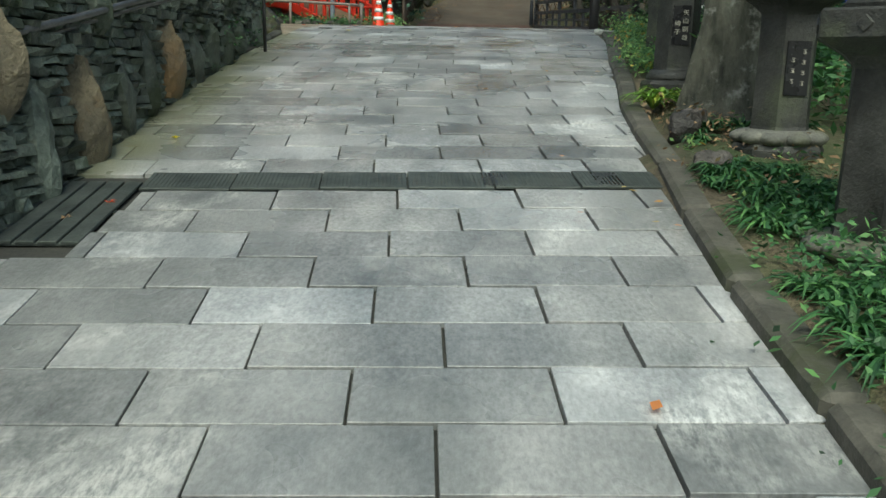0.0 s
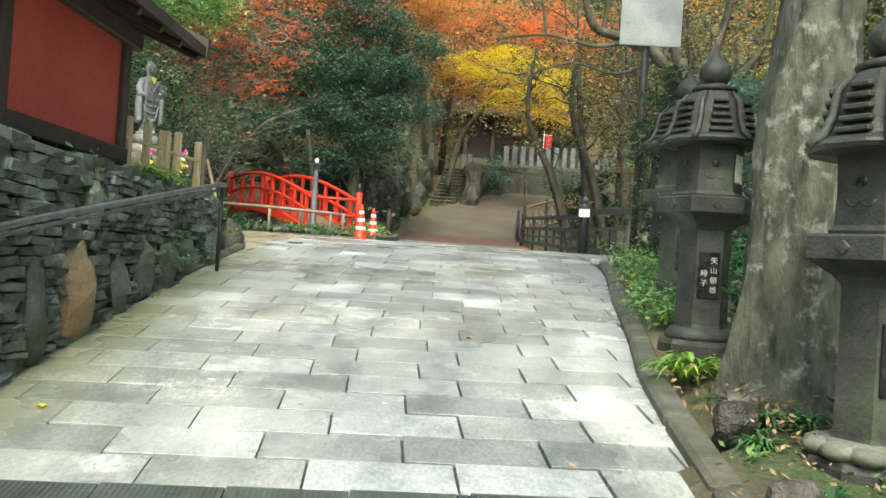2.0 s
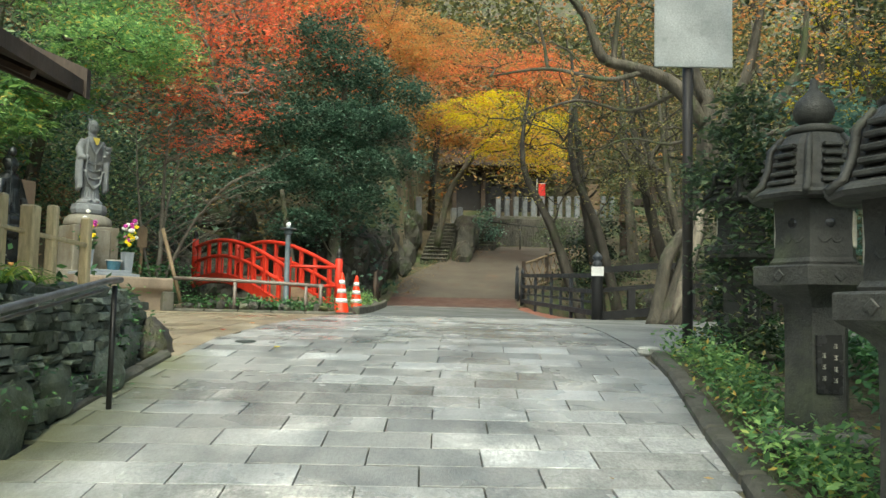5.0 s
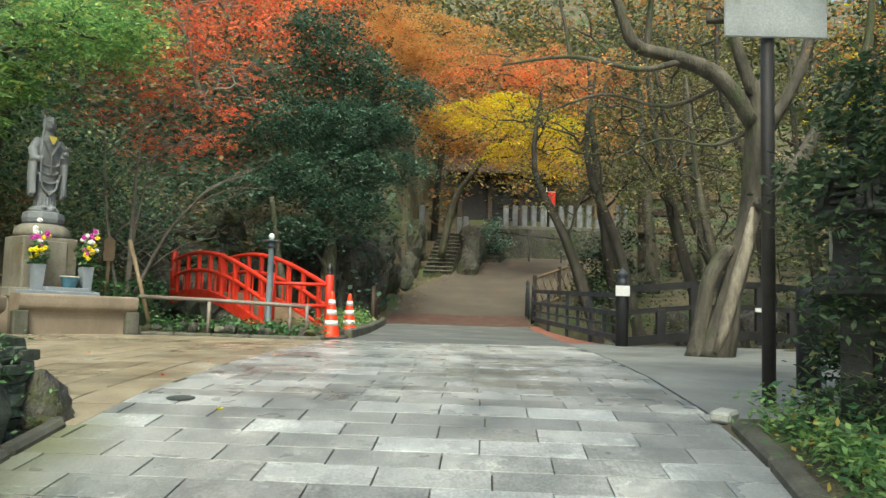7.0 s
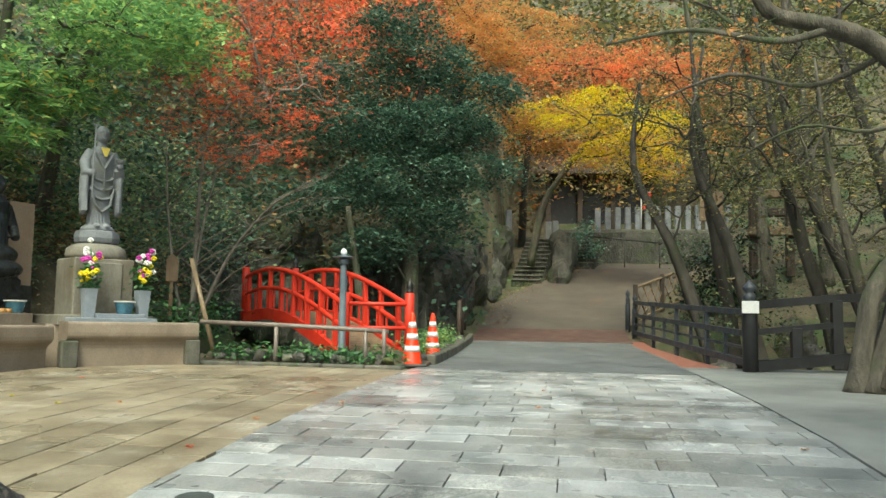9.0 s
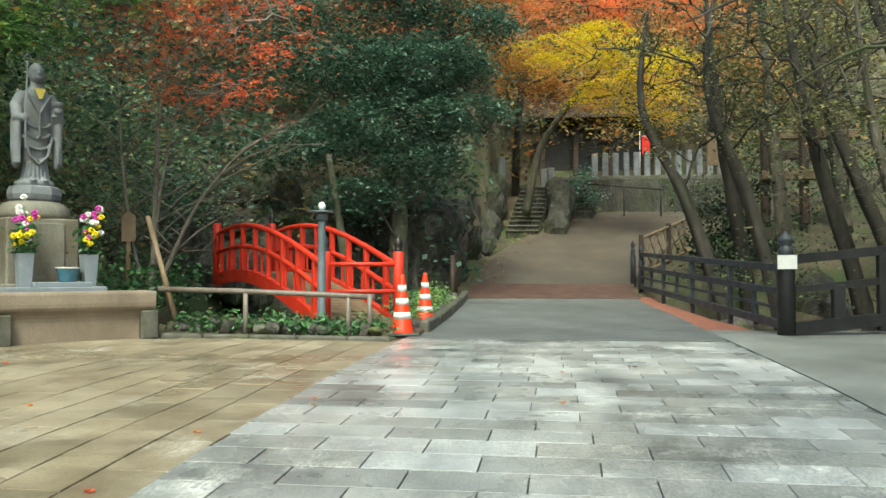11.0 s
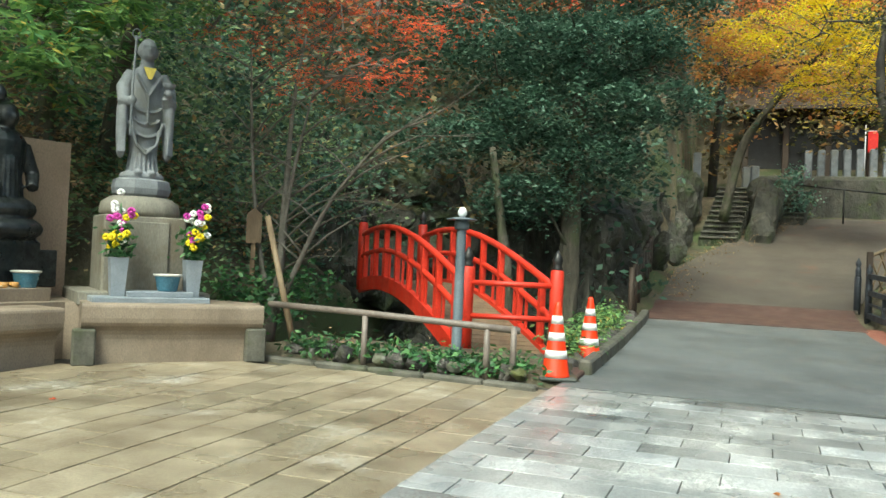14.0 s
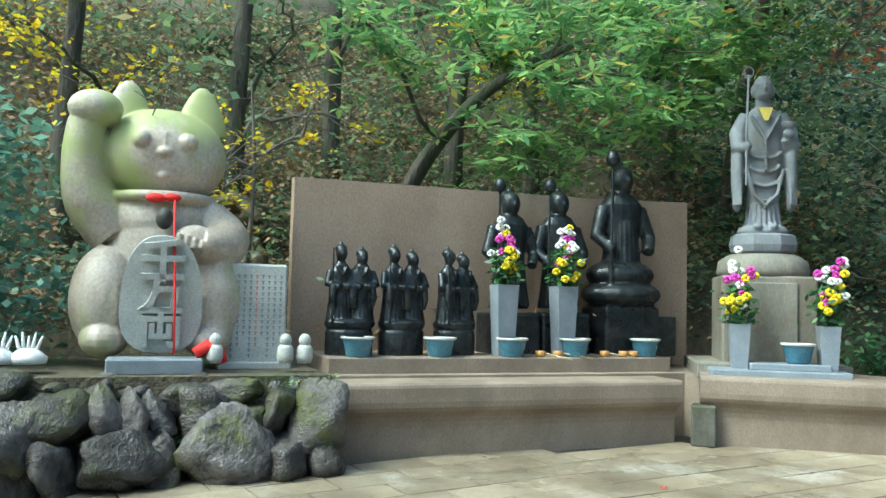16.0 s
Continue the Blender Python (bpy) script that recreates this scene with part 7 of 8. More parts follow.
wood("hill_wood_brown", scatter(46, 240, (-16, -4), (29, 44), (2.5, 7)), 60, 0.6, 0.2, L_RUST, "rust and brown foliage on the slope", 46)
wood("left_hill_growth", scatter(47, 460, (-18, -8.4), (9, 28), (0.05, 0.8), behind), 60, 0.36, 0.1, L_SLOPE, "low green undergrowth on the slope behind the figures", 47)
wood("left_hill_rust", scatter(48, 1300, (-19, -8.4), (8, 27), (0.0, 0.12), behind), 60, 0.5, 0.1, L_LITTER, "brown fallen leaves on the slope", 48, 0.12)
wood("left_hill_olive", scatter(49, 170, (-20, -10.5), (8, 34), (2.5, 7), behind), 55, 0.45, 0.15, L_SLOPE, "green woodland on the slope", 49)
wood("ravine_growth", scatter(91, 140, (-13, -7.6), (22.6, 31), (0.0, 3.2)), 70, 0.34, 0.13, L_DARK, "dark evergreen growth above the ravine", 91)
wood("ravine_green", scatter(92, 190, (-12, -7.5), (22.6, 30), (0.1, 3.2)), 50, 0.34, 0.11, L_SLOPE, "green growth above the ravine", 92)
wood("left_hill_dark", scatter(50, 200, (-22, -10.5), (10, 36), (3, 9), behind), 60, 0.7, 0.2, L_SLOPE, "green woodland high on the slope", 50)
wood("right_growth", scatter(51, 360, (8.6, 15), (13, 30), (0.2, 9)), 60, 0.42, 0.13, L_OLIVE, "olive brown woodland behind the side pavement", 51, 0.16)
# Dark backing whose leaf colour stands in for shaded gaps between the trees.
wood("right_shade", scatter(251, 420, (11, 20), (3, 36), (0.2, 12)), 60, 0.6, 0.24, L_SHADE, "evergreens coloured near-black as the shaded gaps behind the thin trees", 251, 0.5)
wood("lantern_backdrop", scatter(252, 260, (5.0, 12), (3, 13), (0.4, 6)), 70, 0.4, 0.12, L_WOOD, "dark green thicket behind the stone lanterns", 252, 0.4)
wood("right_high_wood", scatter(253, 240, (14, 28), (2, 50), (3, 17)), 60, 1.0, 0.45, L_WOOD, "tall dark woodland closing the right side", 253, 0.6)
wood("right_growth_yellow", scatter(151, 130, (8.0, 15), (12, 30), (2.5, 9)), 80, 0.5, 0.12, L_OLIVE, "yellowing olive sprays at the wood's edge", 151, 0.16)
wood("right_growth_dark", scatter(52, 260, (6.8, 16), (2, 26), (0.1, 5), lambda x, y: x > 9 or y < 11), 60, 0.55, 0.17, L_WOOD, "green woodland behind the lanterns", 52)
wood("right_bank_growth", scatter(53, 260, (3.2, 14), (29, 46), (0.1, 2.5), lambda x, y: x > along(PATH_R, y) + 0.8 or y < 31.5), 60, 0.34, 0.09, L_WOOD, "low evergreen growth on the far bank", 53)
wood("right_bank_rust", scatter(54, 70, (4, 15), (29, 46), (1.5, 7), lambda x, y: x > along(PATH_R, y) + 1.2 or y < 31.5), 40, 0.5, 0.14, L_RUST, "sparse brown foliage on the far bank", 54)
wood("slope_grass", scatter(55, 330, (0.4, 12), (43.0, 47.4), (0, 0.5), lambda x, y: x > along(PATH_R, y) + 0.3 or x < along(PATH_L, y) - 0.3), 45, 0.3, 0.12, L_WOOD, "grassy slope below the stone pillars", 55)
wood("stair_bush", [(1.0 + 0.13 * i, 43.0 + 0.3 * (i % 3), 5.6 + 0.2 * (i % 7)) for i in range(10)], 90, 0.22, 0.13, L_BLUE, "pale green rhododendron bush beside the hill stairs", 156, category="bush")
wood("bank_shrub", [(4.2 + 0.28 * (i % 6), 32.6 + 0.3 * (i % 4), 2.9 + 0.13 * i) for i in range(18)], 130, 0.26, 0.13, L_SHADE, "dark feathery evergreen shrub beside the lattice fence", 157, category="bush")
wood("cat_side_bush", [(*basin(-2.75 + 0.25 * i, 1.7 - 0.1 * (i % 3)), 3.0 + 0.22 * (i % 9)) for i in range(-8, 3)] + [(*basin(-2.9 - 0.2 * (i % 4), 1.3), 3.0 + 0.17 * i) for i in range(12)], 150, 0.26, 0.11, L_BLUE, "blue-green leafy bush beside the cat statue", 56, category="bush")
wood("screen_side_bush", [(*basin(4.9 + 0.3 * i, 2.3 + 0.2 * (i % 2)), 3.4 + 0.3 * (i % 5)) for i in range(9)], 130, 0.3, 0.11, L_SLOPE, "mixed green growth behind the statue", 57, category="bush")
wood("statue_side_bush", [(-6.3 - 0.3 * (i % 5), 22.8 + 0.12 * i, 2.5 + 0.12 * (i % 4)) for i in range(12)], 120, 0.25, 0.1, L_BORDER, "green shrubs behind the statue terrace", 58, category="bush")
wood("terrace_bush", [(-3.2 - 0.25 * i, 11.4 - 0.5 * (i % 3), 2.2) for i in range(6)], 60, 0.2, 0.09, L_BORDER, "green growth on the stone wall's terrace", 59, category="bush")
wood("terrace_wood", scatter(60, 120, (-14, -6.2), (2, 12.5), (0.4, 5)), 50, 0.5, 0.15, L_GREEN, "light green foliage behind the red house", 60)


def tuft(m, n, length, mat, seed, label, category="grass tuft", group="strap-leaved tufts", wide=0.012):
    """Strap leaves arching out of one root."""
    r = random.Random(seed)
    me = Mesh()
    for i in range(n):
        a, L = r.uniform(0, 2 * math.pi), length * r.uniform(0.6, 1.2)
        c, s = math.cos(a), math.sin(a)
        out = r.uniform(0.35, 0.85)
        pts = []
        for k in range(6):
            t = k / 5
            pts.append((c * L * out * t, s * L * out * t, L * (0.95 * t - (0.55 + 0.4 * out) * t * t)))
        w = [wide * q for q in (0.7, 1.0, 1.0, 0.8, 0.5, 0.05)]
        vs = []
        for (x, y, z), ww in zip(pts, w):
            vs += [(x - s * ww, y + c * ww, z), (x, y, z - ww * 0.4), (x + s * ww, y - c * ww, z)]
        fs = []
        for k in range(5):
            b = k * 3
            fs += [(b, b + 1, b + 4, b + 3), (b + 1, b + 2, b + 5, b + 4)]
        me.add(vs, fs)
    return solid(name="grass_tuft", mesh=me, material=mat, label=label, category=category, group=group, m=m)


ts = random.Random(8)
for i, (x, y, n, L) in enumerate(((1.72, 6.9, 40, 0.42), (1.6, 6.7, 36, 0.4), (1.85, 6.75, 30, 0.42), (2.15, 6.95, 24, 0.4), (1.68, 4.45, 60, 0.3), (1.85, 4.7, 60, 0.3), (1.62, 4.75, 50, 0.28), (1.95, 4.45, 50, 0.32), (1.8, 2.95, 60, 0.28), (1.62, 2.7, 50, 0.26), (2.0, 2.9, 50, 0.28), (1.75, 2.4, 50, 0.26),
                                  (1.95, 8.5, 26, 0.34), (2.02, 8.75, 24, 0.32), (-2.62, 8.95, 40, 0.4), (-2.55, 9.15, 40, 0.42), (-2.68, 9.3, 30, 0.36), (-2.6, 9.6, 30, 0.3), (2.45, 5.9, 26, 0.3), (1.7, 5.75, 14, 0.24), (1.58, 3.15, 50, 0.24), (1.56, 2.2, 40, 0.24), (2.1, 2.3, 50, 0.28))):
    low = 2.15 if x < 0 else gz(y) + 0.05
    tuft(pose(x, y, low, 0, 0, 20 * i), n, L, L_GRASS if i < 4 or 12 <= i < 18 else L_BORDER, i, "bright arching strap-leaved tuft beside the stone" if i < 4 else "green strap-leaved tuft in the planting", wide=0.014 if i < 4 else 0.011)


for i in range(64):
    y = ts.uniform(1.2, 4.4) if i % 4 else ts.uniform(4.4, 6.4)
    x = kerb_x(y) + ts.uniform(0.24, 0.75)
    if all(math.hypot(x - q[0][0], y - q[0][1]) > 0.42 for q in LANTERNS[:4]) and math.hypot(x - 2.1, y - 6.5) > 0.45:
        tuft(pose(x, y, gz(y) + 0.05, 0, 0, 31 * i), 55, ts.uniform(0.22, 0.34), L_BORDER, 100 + i, "dark green strap-leaved tuft in the planting", wide=0.01)


def border(name, spots, size, mat, seed, label, n=70, spread=0.13):
    return wood(name, spots, n, spread, size, mat, label, seed, 0.6, "planting", 0.4)


border("kerb_planting", [(kerb_x(y) + 0.3 + ts.uniform(0, 0.5), y, gz(y) + 0.14) for y in np.arange(1.2, 4.2, 0.08)], 0.045, L_BORDER, 61, "low leafy planting behind the kerb", 120)
border("border_litter", [(kerb_x(y) + 0.25 + ts.uniform(0, 0.8), y, gz(y) + 0.07) for y in np.arange(4.2, 7.2, 0.05)], 0.045, L_LITTER, 76, "ochre fallen leaves on the soil behind the kerb", 26, 0.12)
border("border_sprouts", [(kerb_x(y) + 0.25 + ts.uniform(0, 0.7), y, gz(y) + 0.1) for y in np.arange(4.3, 7.0, 0.22)], 0.05, L_GREEN, 77, "small bright green sprouts behind the kerb", 26, 0.05)
border("kerb_planting_bright", [(kerb_x(y) + 0.26 + ts.uniform(0, 0.35), y, gz(y) + 0.13 + ts.uniform(0, 0.1)) for y in np.arange(7.9, 12.3, 0.08)], 0.06, L_GREEN, 62, "bright green leafy planting behind the kerb", 90, 0.12)
border("bank_planting", [(2.5 + ts.uniform(0, 2.5), y, gz(y) + ts.uniform(0.1, 0.6)) for y in np.arange(2, 12.4, 0.05)], 0.09, L_BORDER, 63, "ferny green planting on the bank", 70, 0.18)
border("garden_planting", [(-5.4 + 0.1 * i, 21.8 - 0.011 * i + ts.uniform(-0.15, 0.3), 2.16) for i in range(30)], 0.1, L_BORDER, 64, "green leafy plants in the planted bank", 70, 0.13)
border("deck_edge_planting", [(-2.35 + ts.uniform(-0.15, 0.2), 23.2 + 0.16 * i, gz(23.2 + 0.16 * i) + 0.3 + 0.1 * math.sin(i * 2.2)) for i in range(34)], 0.09, L_GREEN, 65, "yellow-green plants along the deck edge", 50, 0.13)
border("garden_litter", [(-5.3 + 0.07 * i, 22.2 + ts.uniform(-0.3, 0.3), 2.1) for i in range(0, 22, 2)], 0.06, L_LITTER, 66, "brown fallen leaves on the bank", 40, 0.14)
border("rockery_plants", [(*basin(ts.uniform(-2.6, -0.1), ts.uniform(0.0, 0.15)), ts.uniform(2.1, 2.66)) for _ in range(14)], 0.05, L_GREEN, 67, "small bright plants between the rockery stones", 26, 0.05)
border("wall_top_plants", [(left_x(y) - 0.3, y, 2.16) for y in np.arange(7.4, 11.8, 0.35)], 0.06, L_BORDER, 68, "small plants along the wall top", 24, 0.09)
border("wall_face_plants", [(wall_x(y) + 0.05, y, gz(y) + ts.uniform(0.05, 0.5)) for y in np.arange(8.2, 11.8, 0.24)], 0.045, L_BORDER, 75, "small ferns and leaves on the stone wall", 16, 0.06)
border("kerb_greenery", [(kerb_x(y) + ts.uniform(0.22, 0.75), y, gz(y) + ts.uniform(0.04, 0.16)) for y in np.arange(0.6, 4.0, 0.06)], 0.045, L_BORDER, 73, "low dark green plants along the kerb", 60, 0.11)
kl = leaves("kerb_leaves", [(kerb_x(y) - ts.uniform(0.02, 0.9) ** 1.6, y, gz(y) + 0.03) for y in (ts.uniform(0.6, 9.0) for _ in range(20))], 0.045, L_ORANGE, None, 0.12, 0.7, 74)
tagged(kl, "orange fallen leaves scattered on the wet paving", "fallen leaves", kind="stuff")
ivy = []
for place, turn, label in LANTERNS[4:]:
    for _ in range(130):
        a, z = ts.uniform(-math.pi, math.pi), ts.uniform(0.15, 2.5)
        rad = (0.26 if z < 1.0 else 0.38) if z < 2.0 else 0.2
        ivy.append((place[0] + rad * math.cos(a), place[1] + rad * math.sin(a), place[2] + z))
border("ivy", ivy, 0.07, L_WOOD, 69, "dark ivy over the stone lantern", 60, 0.1)
border("ivy_shrub", [(3.2 + ts.uniform(-0.02, 0.7), 11.95 + ts.uniform(-0.3, 0.4), 1.6 + ts.uniform(1.0, 2.6)) for _ in range(45)], 0.08, L_BLUE, 70, "pale green ivy-leaved shrub beside the sign", 60, 0.18)
border("path_litter", [(along(PATH_L, y) + ts.uniform(0.0, 0.9) ** 2, y, gz(y) + 0.02) for y in np.arange(33, 43, 0.12)] , 0.07, L_LITTER, 72, "brown fallen leaves along the hill path", 14, 0.16)
lit = random.Random(77)
for i in range(26):
    x, y = lit.uniform(-6, 1.9), lit.uniform(2.2, 19)
    if x < left_x(y) + 0.1 and y < 12.2 or x > kerb_x(y) - 0.05:
        continue
    me = Mesh()
    pts = []
    for k in range(10):
        a = 2 * math.pi * k / 10
        rr_ = 0.035 if k % 2 else 0.018
        pts.append((rr_ * math.cos(a), rr_ * math.sin(a)))
    me.v = [(0, 0, 0.004)] + [(px, py, 0.006 + 0.006 * (k % 3)) for k, (px, py) in enumerate(pts)]
    me.f = [(0, 1 + k, 1 + (k + 1) % 10) for k in range(10)]
    solid("fallen_leaf", me, (L_LITTER, L_ORANGE, L_RED, L_YELLOW)[i % 4], "dry fallen maple leaf on the paving", "leaf", "fallen leaves", m=pose(x, y, gz(y) + 0.002, 0, 0, i * 50))


# ---- drain ----
def build_drain():
    e = thing("drain_channel", pose(0, 0, 0), "iron-grated drain channel across the paving", "drain")
    ang = 5.6
    for i in range(6):
        x = -1.36 + 0.48 * i
        y = 4.78 + x * 0.098
        m = Mesh()
        m.box((0, 0, 0), (0.475, 0.315, 0.016), 0.003)
        for k in range(20):
            m.box((-0.21 + 0.022 * k, 0, 0.008), (0.011, 0.28, 0.006), 0.002)
        o = part("grate", m, GRATE, e)
        o.matrix_world = pose(x, y, gz(y) + 0.004, math.degrees(math.atan(0.142)), 0, ang)
    # Black bars laid on the grate paint the shade inside open slots.
    for x in (0.34, 0.98):
        y = 4.78 + x * 0.098
        for k in range(7):
            o = part("slot", Mesh().box((0, 0, 0), (0.011, 0.24, 0.008), 0.002), PLATE, e, "black bar coloured as the shade in an open slot")
            o.matrix_world = pose(x - 0.07 + 0.022 * k, y, gz(y) + 0.013, math.degrees(math.atan(0.142)), 0, ang)
    m = Mesh()
    for k in range(5):
        m.box((-0.2 + 0.1 * k, 0, 0), (0.085, 0.95, 0.018), 0.003)
    for k in (-0.45, 0.0, 0.45):
        m.box((0, k, -0.012), (0.5, 0.04, 0.012), 0.002)
    o = part("side_grate", m, GRATE, e, "greenish slatted side grate")
    o.matrix_world = pose(-1.82, 4.12, gz(4.12) + 0.004, math.degrees(math.atan(0.142)), 0, 4)
    cover = part("manhole", Mesh().lathe((0, 0, 0), [(0.105, 0), (0.105, 0.006), (0.098, 0.008)], 24), GRATE, e, "round iron cover")
    cover.matrix_world = pose(-1.98, 12.8, gz(12.8) + 0.002, 4, 0, 0)


build_drain()


# ---- paving slabs and wall stones ----
def piece_mesh(name, size, material, jitter=0.0, seed=0, bevel=0.006):
    r = random.Random(seed)
    m = Mesh().box((0, 0, 0), size, bevel)
    if jitter:
        m.v = [(x * (1 + r.uniform(-jitter, jitter)), y * (1 + r.uniform(-jitter, jitter)), z * (1 + r.uniform(-jitter, jitter))) for x, y, z in m.v]
    return m.data(name, material)


def lay(name, meshes, parent, spots, limit, near, rest_name, rest_label):
    """Pieces nearest to a stretch of the plan become objects; the rest are joined into one part."""
    order = sorted(range(len(spots)), key=lambda i: near(spots[i][0].translation))
    single = set(order[:limit])
    big = Mesh()
    mat = None
    for i, (m, s, k) in enumerate(spots):
        me = meshes[k]
        if i in single:
            o = new(name, me)
            o.parent = parent
            o.matrix_basis = m @ Matrix.Diagonal((*s, 1))
        else:
            mm = m @ Matrix.Diagonal((*s, 1))
            big.add([mm @ v.co for v in me.vertices], [tuple(p.vertices) for p in me.polygons])
            mat = me.materials[0]
    if big.v:
        me = bpy.data.meshes.new(rest_name)
        me.from_pydata(big.v, [], big.f)
        me.materials.append(mat)
        o = new(rest_name, me)
        o.parent = parent
        tagged(o, rest_label, kind="stuff")


SL, SR, ST = 0.645, 0.33, 0.05
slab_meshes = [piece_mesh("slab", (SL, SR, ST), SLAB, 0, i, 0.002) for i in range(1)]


def row_yaw(y):
    return float(np.interp(y, [0, 2.3, 4.5, 6.6, 9, 11, 22], [2.5, 3.6, 5.5, 5.3, 1.5, -2.3, -2.5]))


def slab_spots():
    """Rows counted from the drain, which takes the place of row 0."""
    r = random.Random(4)
    out = []
    for row in range(-17, 52):
        if row == 0:
            continue
        y0, y1 = 4.615 + SR * row, 4.615 + SR * (row + 1)
        t0, t1 = math.tan(radians(row_yaw(y0))), math.tan(radians(row_yaw(y1)))
        phase = (-0.367 if row % 2 else -0.014) if row > 0 else (-0.17 if row % 2 else 0.16)
        x = phase - SL * 8 + r.uniform(-0.035, 0.035)
        while x < 3:
            a, b = x, x + SL * r.uniform(0.985, 1.015)
            x = b
            mid = (a + b) / 2
            lo_y, hi_y = y0 + t0 * mid, y1 + t1 * mid
            cy = (lo_y + hi_y) / 2
            lo, hi = left_x(cy) - 0.02, kerb_x(cy) + (0.06 if cy < 12.3 else 0.0)
            a2, b2 = max(a, lo), min(b, hi)
            if b2 - a2 < 0.07 or cy > 21.5:
                continue
            if a2 < -1.56 and 3.6 < cy < 4.66:
                if b2 < -1.5:
                    continue
                a2 = max(a2, -1.55)
            mid = (a2 + b2) / 2
            cy = (y0 + t0 * mid + y1 + t1 * mid) / 2
            depth = y1 + t1 * mid - y0 - t0 * mid - 0.009
            pitch = math.degrees(math.atan((gz(cy + 0.2) - gz(cy - 0.2)) / 0.4))
            yaw = (row_yaw(y0) + row_yaw(y1)) / 2
            m = pose(mid, cy, gz(cy) - ST / 2 + r.uniform(-0.0015, 0.0015), pitch, r.uniform(-0.15, 0.15), yaw)
            out.append((m, ((b2 - a2 - 0.009) / SL, depth / SR, 1), 0))
    return out


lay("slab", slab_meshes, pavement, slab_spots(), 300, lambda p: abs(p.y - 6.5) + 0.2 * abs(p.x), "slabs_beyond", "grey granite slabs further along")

BW, BL = 0.39, 0.62
tile_meshes = [piece_mesh("court_slab", (BW, BL, ST), BEIGE, 0, 1, 0.002)]
spots = []
rb = random.Random(6)
col = 0
x = -2.13
while x > -8.6:
    y = 11.9 + (col % 2) * BL * 0.5 + rb.uniform(-0.05, 0.05)
    while y < 21.7:
        cx, cy = x - BW / 2, y + BL / 2
        shift = left_x(cy) + 2.13
        cx += shift
        d = float((np.array((cx, cy)) - A2) @ N2)
        corner = (cx + 6.3) * 0.7 - (cy - 20.68) * 0.72
        if d < 0.05 and not (cx < -5.6 and cy > 19.9 and corner < -0.15) and cy < 21.45:
            pitch = math.degrees(math.atan((gz(cy + 0.2) - gz(cy - 0.2)) / 0.4))
            spots.append((pose(cx, cy, gz(cy) - ST / 2 + rb.uniform(-0.002, 0.002), pitch, rb.uniform(-0.15, 0.15), -1.5), ((BW - 0.016) / BW, (BL - 0.014) / BL, 1), 0))
        y += BL
    x -= BW
    col += 1
lay("court_slab", tile_meshes, court, spots, 290, lambda p: abs(p.y - 17) + 0.5 * abs(p.x + 4.5), "court_slabs_beyond", "beige slabs further off")

# dry-stone wall: large uprights first, thin courses round them
stone_meshes = [piece_mesh("stone", (1, 1, 1), WALLSTONE, 0.16, 50 + i, 0.09) for i in range(7)]
upright_meshes = [Mesh().boulder((0.52, 0.58, 0.58), 80 + i, 10, 14).data("upright_stone", UPRIGHT if i == 0 else WALLSTONE) for i in range(5)]
rs = random.Random(9)
UPRIGHTS = [(2.9, 0.28, 0.6, 0), (3.55, 0.24, 0.5, 0), (4.05, 0.2, 0.42, 0.55), (4.35, 0.26, 0.5, 0), (5.05, 0.4, 0.6, 0), (5.75, 0.3, 0.5, 0.0), (6.35, 0.26, 0.48, 0.05), (7.0, 0.46, 0.56, 0.05), (7.75, 0.3, 0.44, 0), (8.35, 0.42, 0.42, 0), (9.0, 0.5, 0.42, 0), (9.7, 0.46, 0.38, 0), (10.5, 0.55, 0.36, 0), (11.3, 0.5, 0.4, 0), (7.3, 0.25, 0.3, 0.72), (5.5, 0.22, 0.34, 0.75)]
ups = []
for y, w, h, dz in UPRIGHTS:
    tilt = rs.uniform(-9, 9)
    z = gz(y) + dz + h / 2
    ups.append((pose(wall_x(y) - 0.07 - 0.06 * (z - gz(y)), y, z, tilt, -4, rs.uniform(-8, 8)), (0.3, w * 1.15, h * 1.15), 0 if y in (5.05, 7.0, 4.05) else rs.randrange(1, 5)))
lay("upright_stone", upright_meshes, wall_left, ups, 40, lambda p: p.y, "upright_rest", "")
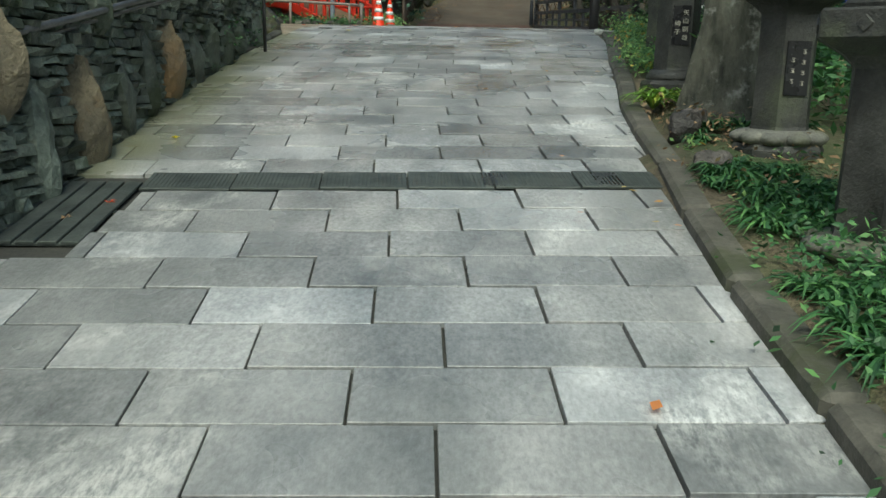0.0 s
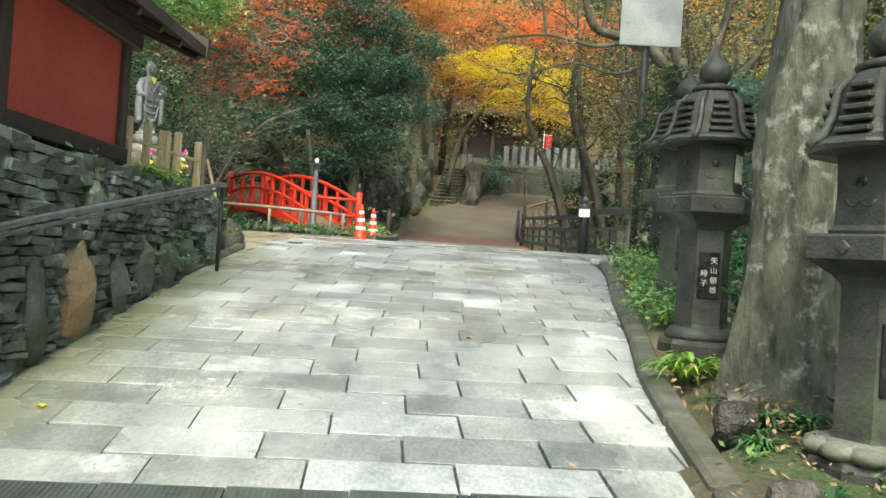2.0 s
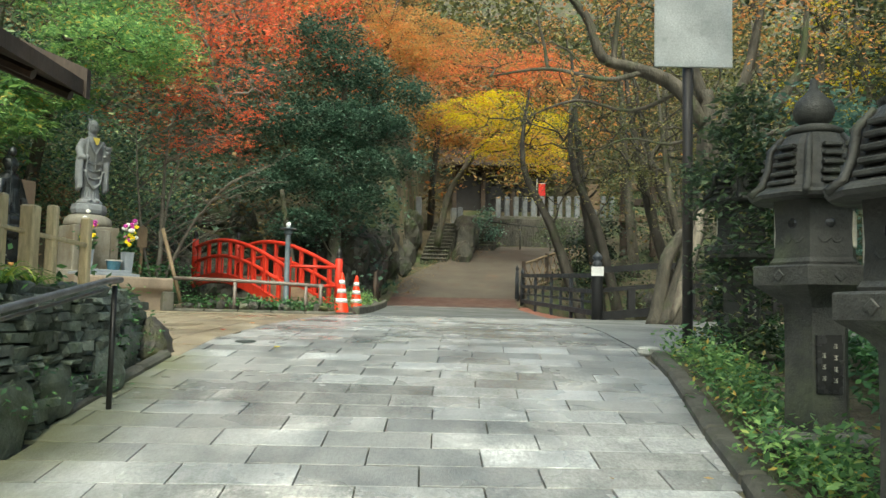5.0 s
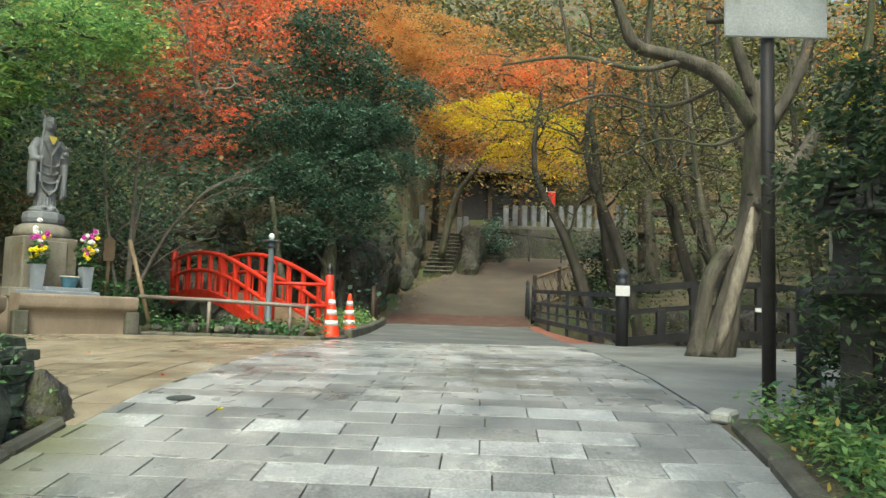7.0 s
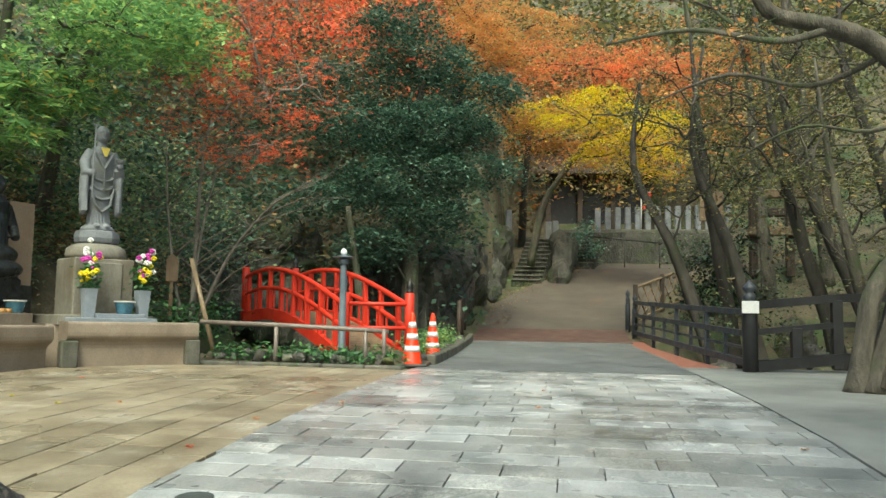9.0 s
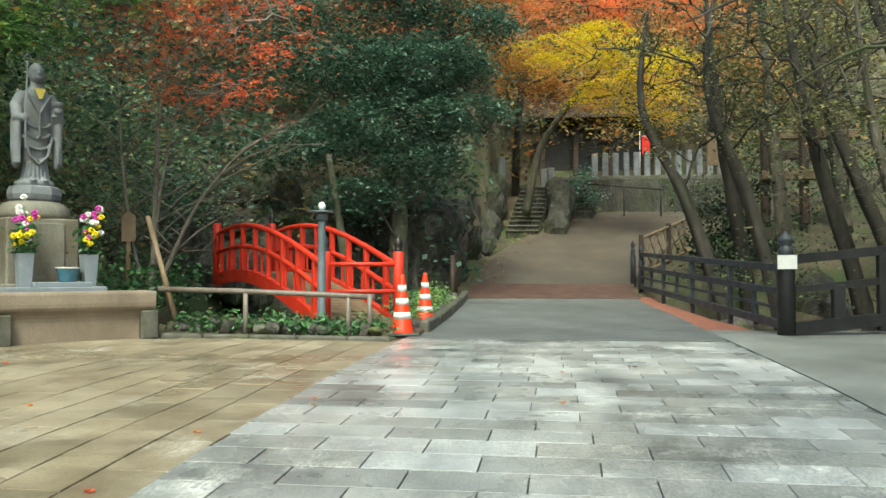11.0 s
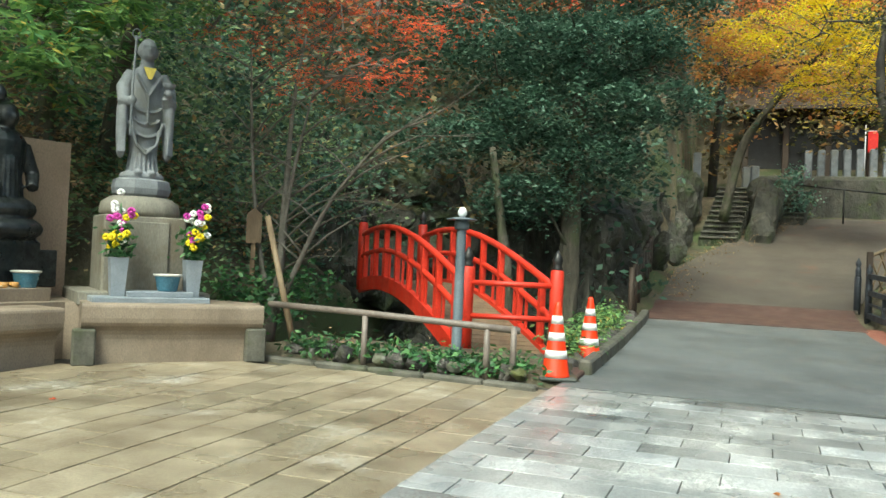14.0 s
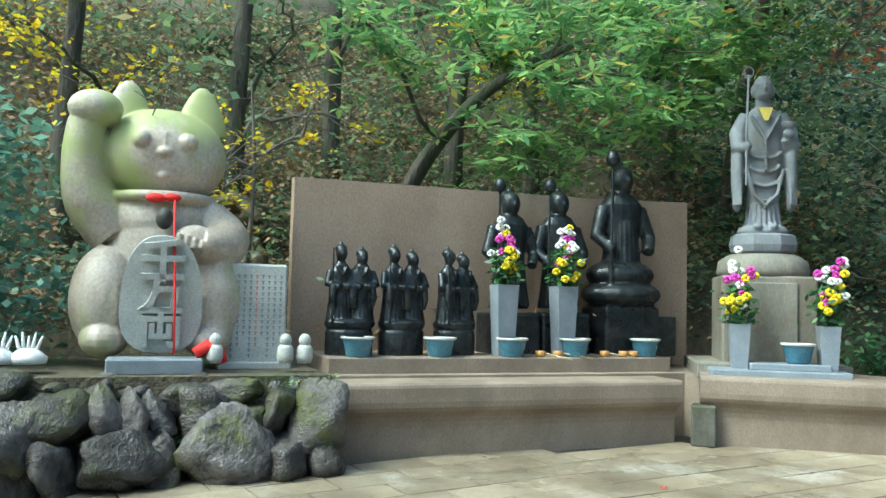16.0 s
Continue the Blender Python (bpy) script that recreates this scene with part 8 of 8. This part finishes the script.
courses = []
z = -0.1
while z < 2.12:
    hh = rs.uniform(0.032, 0.074)
    y = -1.0 + rs.uniform(0, 0.2)
    while y < 11.95:
        L = rs.uniform(0.08, 0.3)
        cy, cz = y + L / 2, z + hh / 2 + 0.012 * noise.noise(Vector((y * 2, z * 4, 0)))
        y += L
        if cz < gz(cy) - 0.06 or cy > 11.95:
            continue
        if any(abs(cy - uy) < uw * 0.46 and gz(uy) + dz - 0.03 < cz < gz(uy) + dz + uh * 0.92 for uy, uw, uh, dz in UPRIGHTS):
            continue
        h2 = hh * rs.uniform(0.8, 1.15)
        courses.append((pose(wall_x(cy) - 0.12 - 0.09 * (cz - gz(cy)) + rs.uniform(-0.03, 0.03), cy, cz, rs.uniform(-4, 4), rs.uniform(-5, 5), rs.uniform(-6, 6)), (0.24, L * 0.97, h2), rs.randrange(7)))
    z += hh
z = 1.5
while z < 2.1:
    hh = rs.uniform(0.05, 0.085)
    cx = wall_x(11.9) - 0.02
    while cx > -4.9:
        L = rs.uniform(0.14, 0.34)
        courses.append((pose(cx - L / 2, 11.96 + rs.uniform(-0.03, 0.03), z + hh / 2, rs.uniform(-4, 4), rs.uniform(-4, 4), 90 + rs.uniform(-6, 6)), (0.26, L * 0.97, hh * 1.02), rs.randrange(7)))
        cx -= L
    z += hh
y = -0.8
while y < 11.9:
    L = rs.uniform(0.22, 0.45)
    courses.append((pose(wall_x(y) - 0.33, y + L / 2, 2.13 + rs.uniform(-0.02, 0.03), rs.uniform(-4, 4), rs.uniform(-4, 4), rs.uniform(-8, 8)), (0.36, L * 0.96, rs.uniform(0.07, 0.13)), rs.randrange(7)))
    y += L
lay("stone", stone_meshes, wall_left, courses, 300, lambda p: abs(p.y - 6.2) + 0.4 * abs(p.z - 1.6), "stones_beyond", "thin stones further along the wall")

# woods behind the start of the walk
wood("start_wood", scatter(90, 160, (3.5, 14), (-14, 2), (0.5, 6)), 40, 0.7, 0.22, L_WOOD, "green woodland behind the start of the walk", 90)
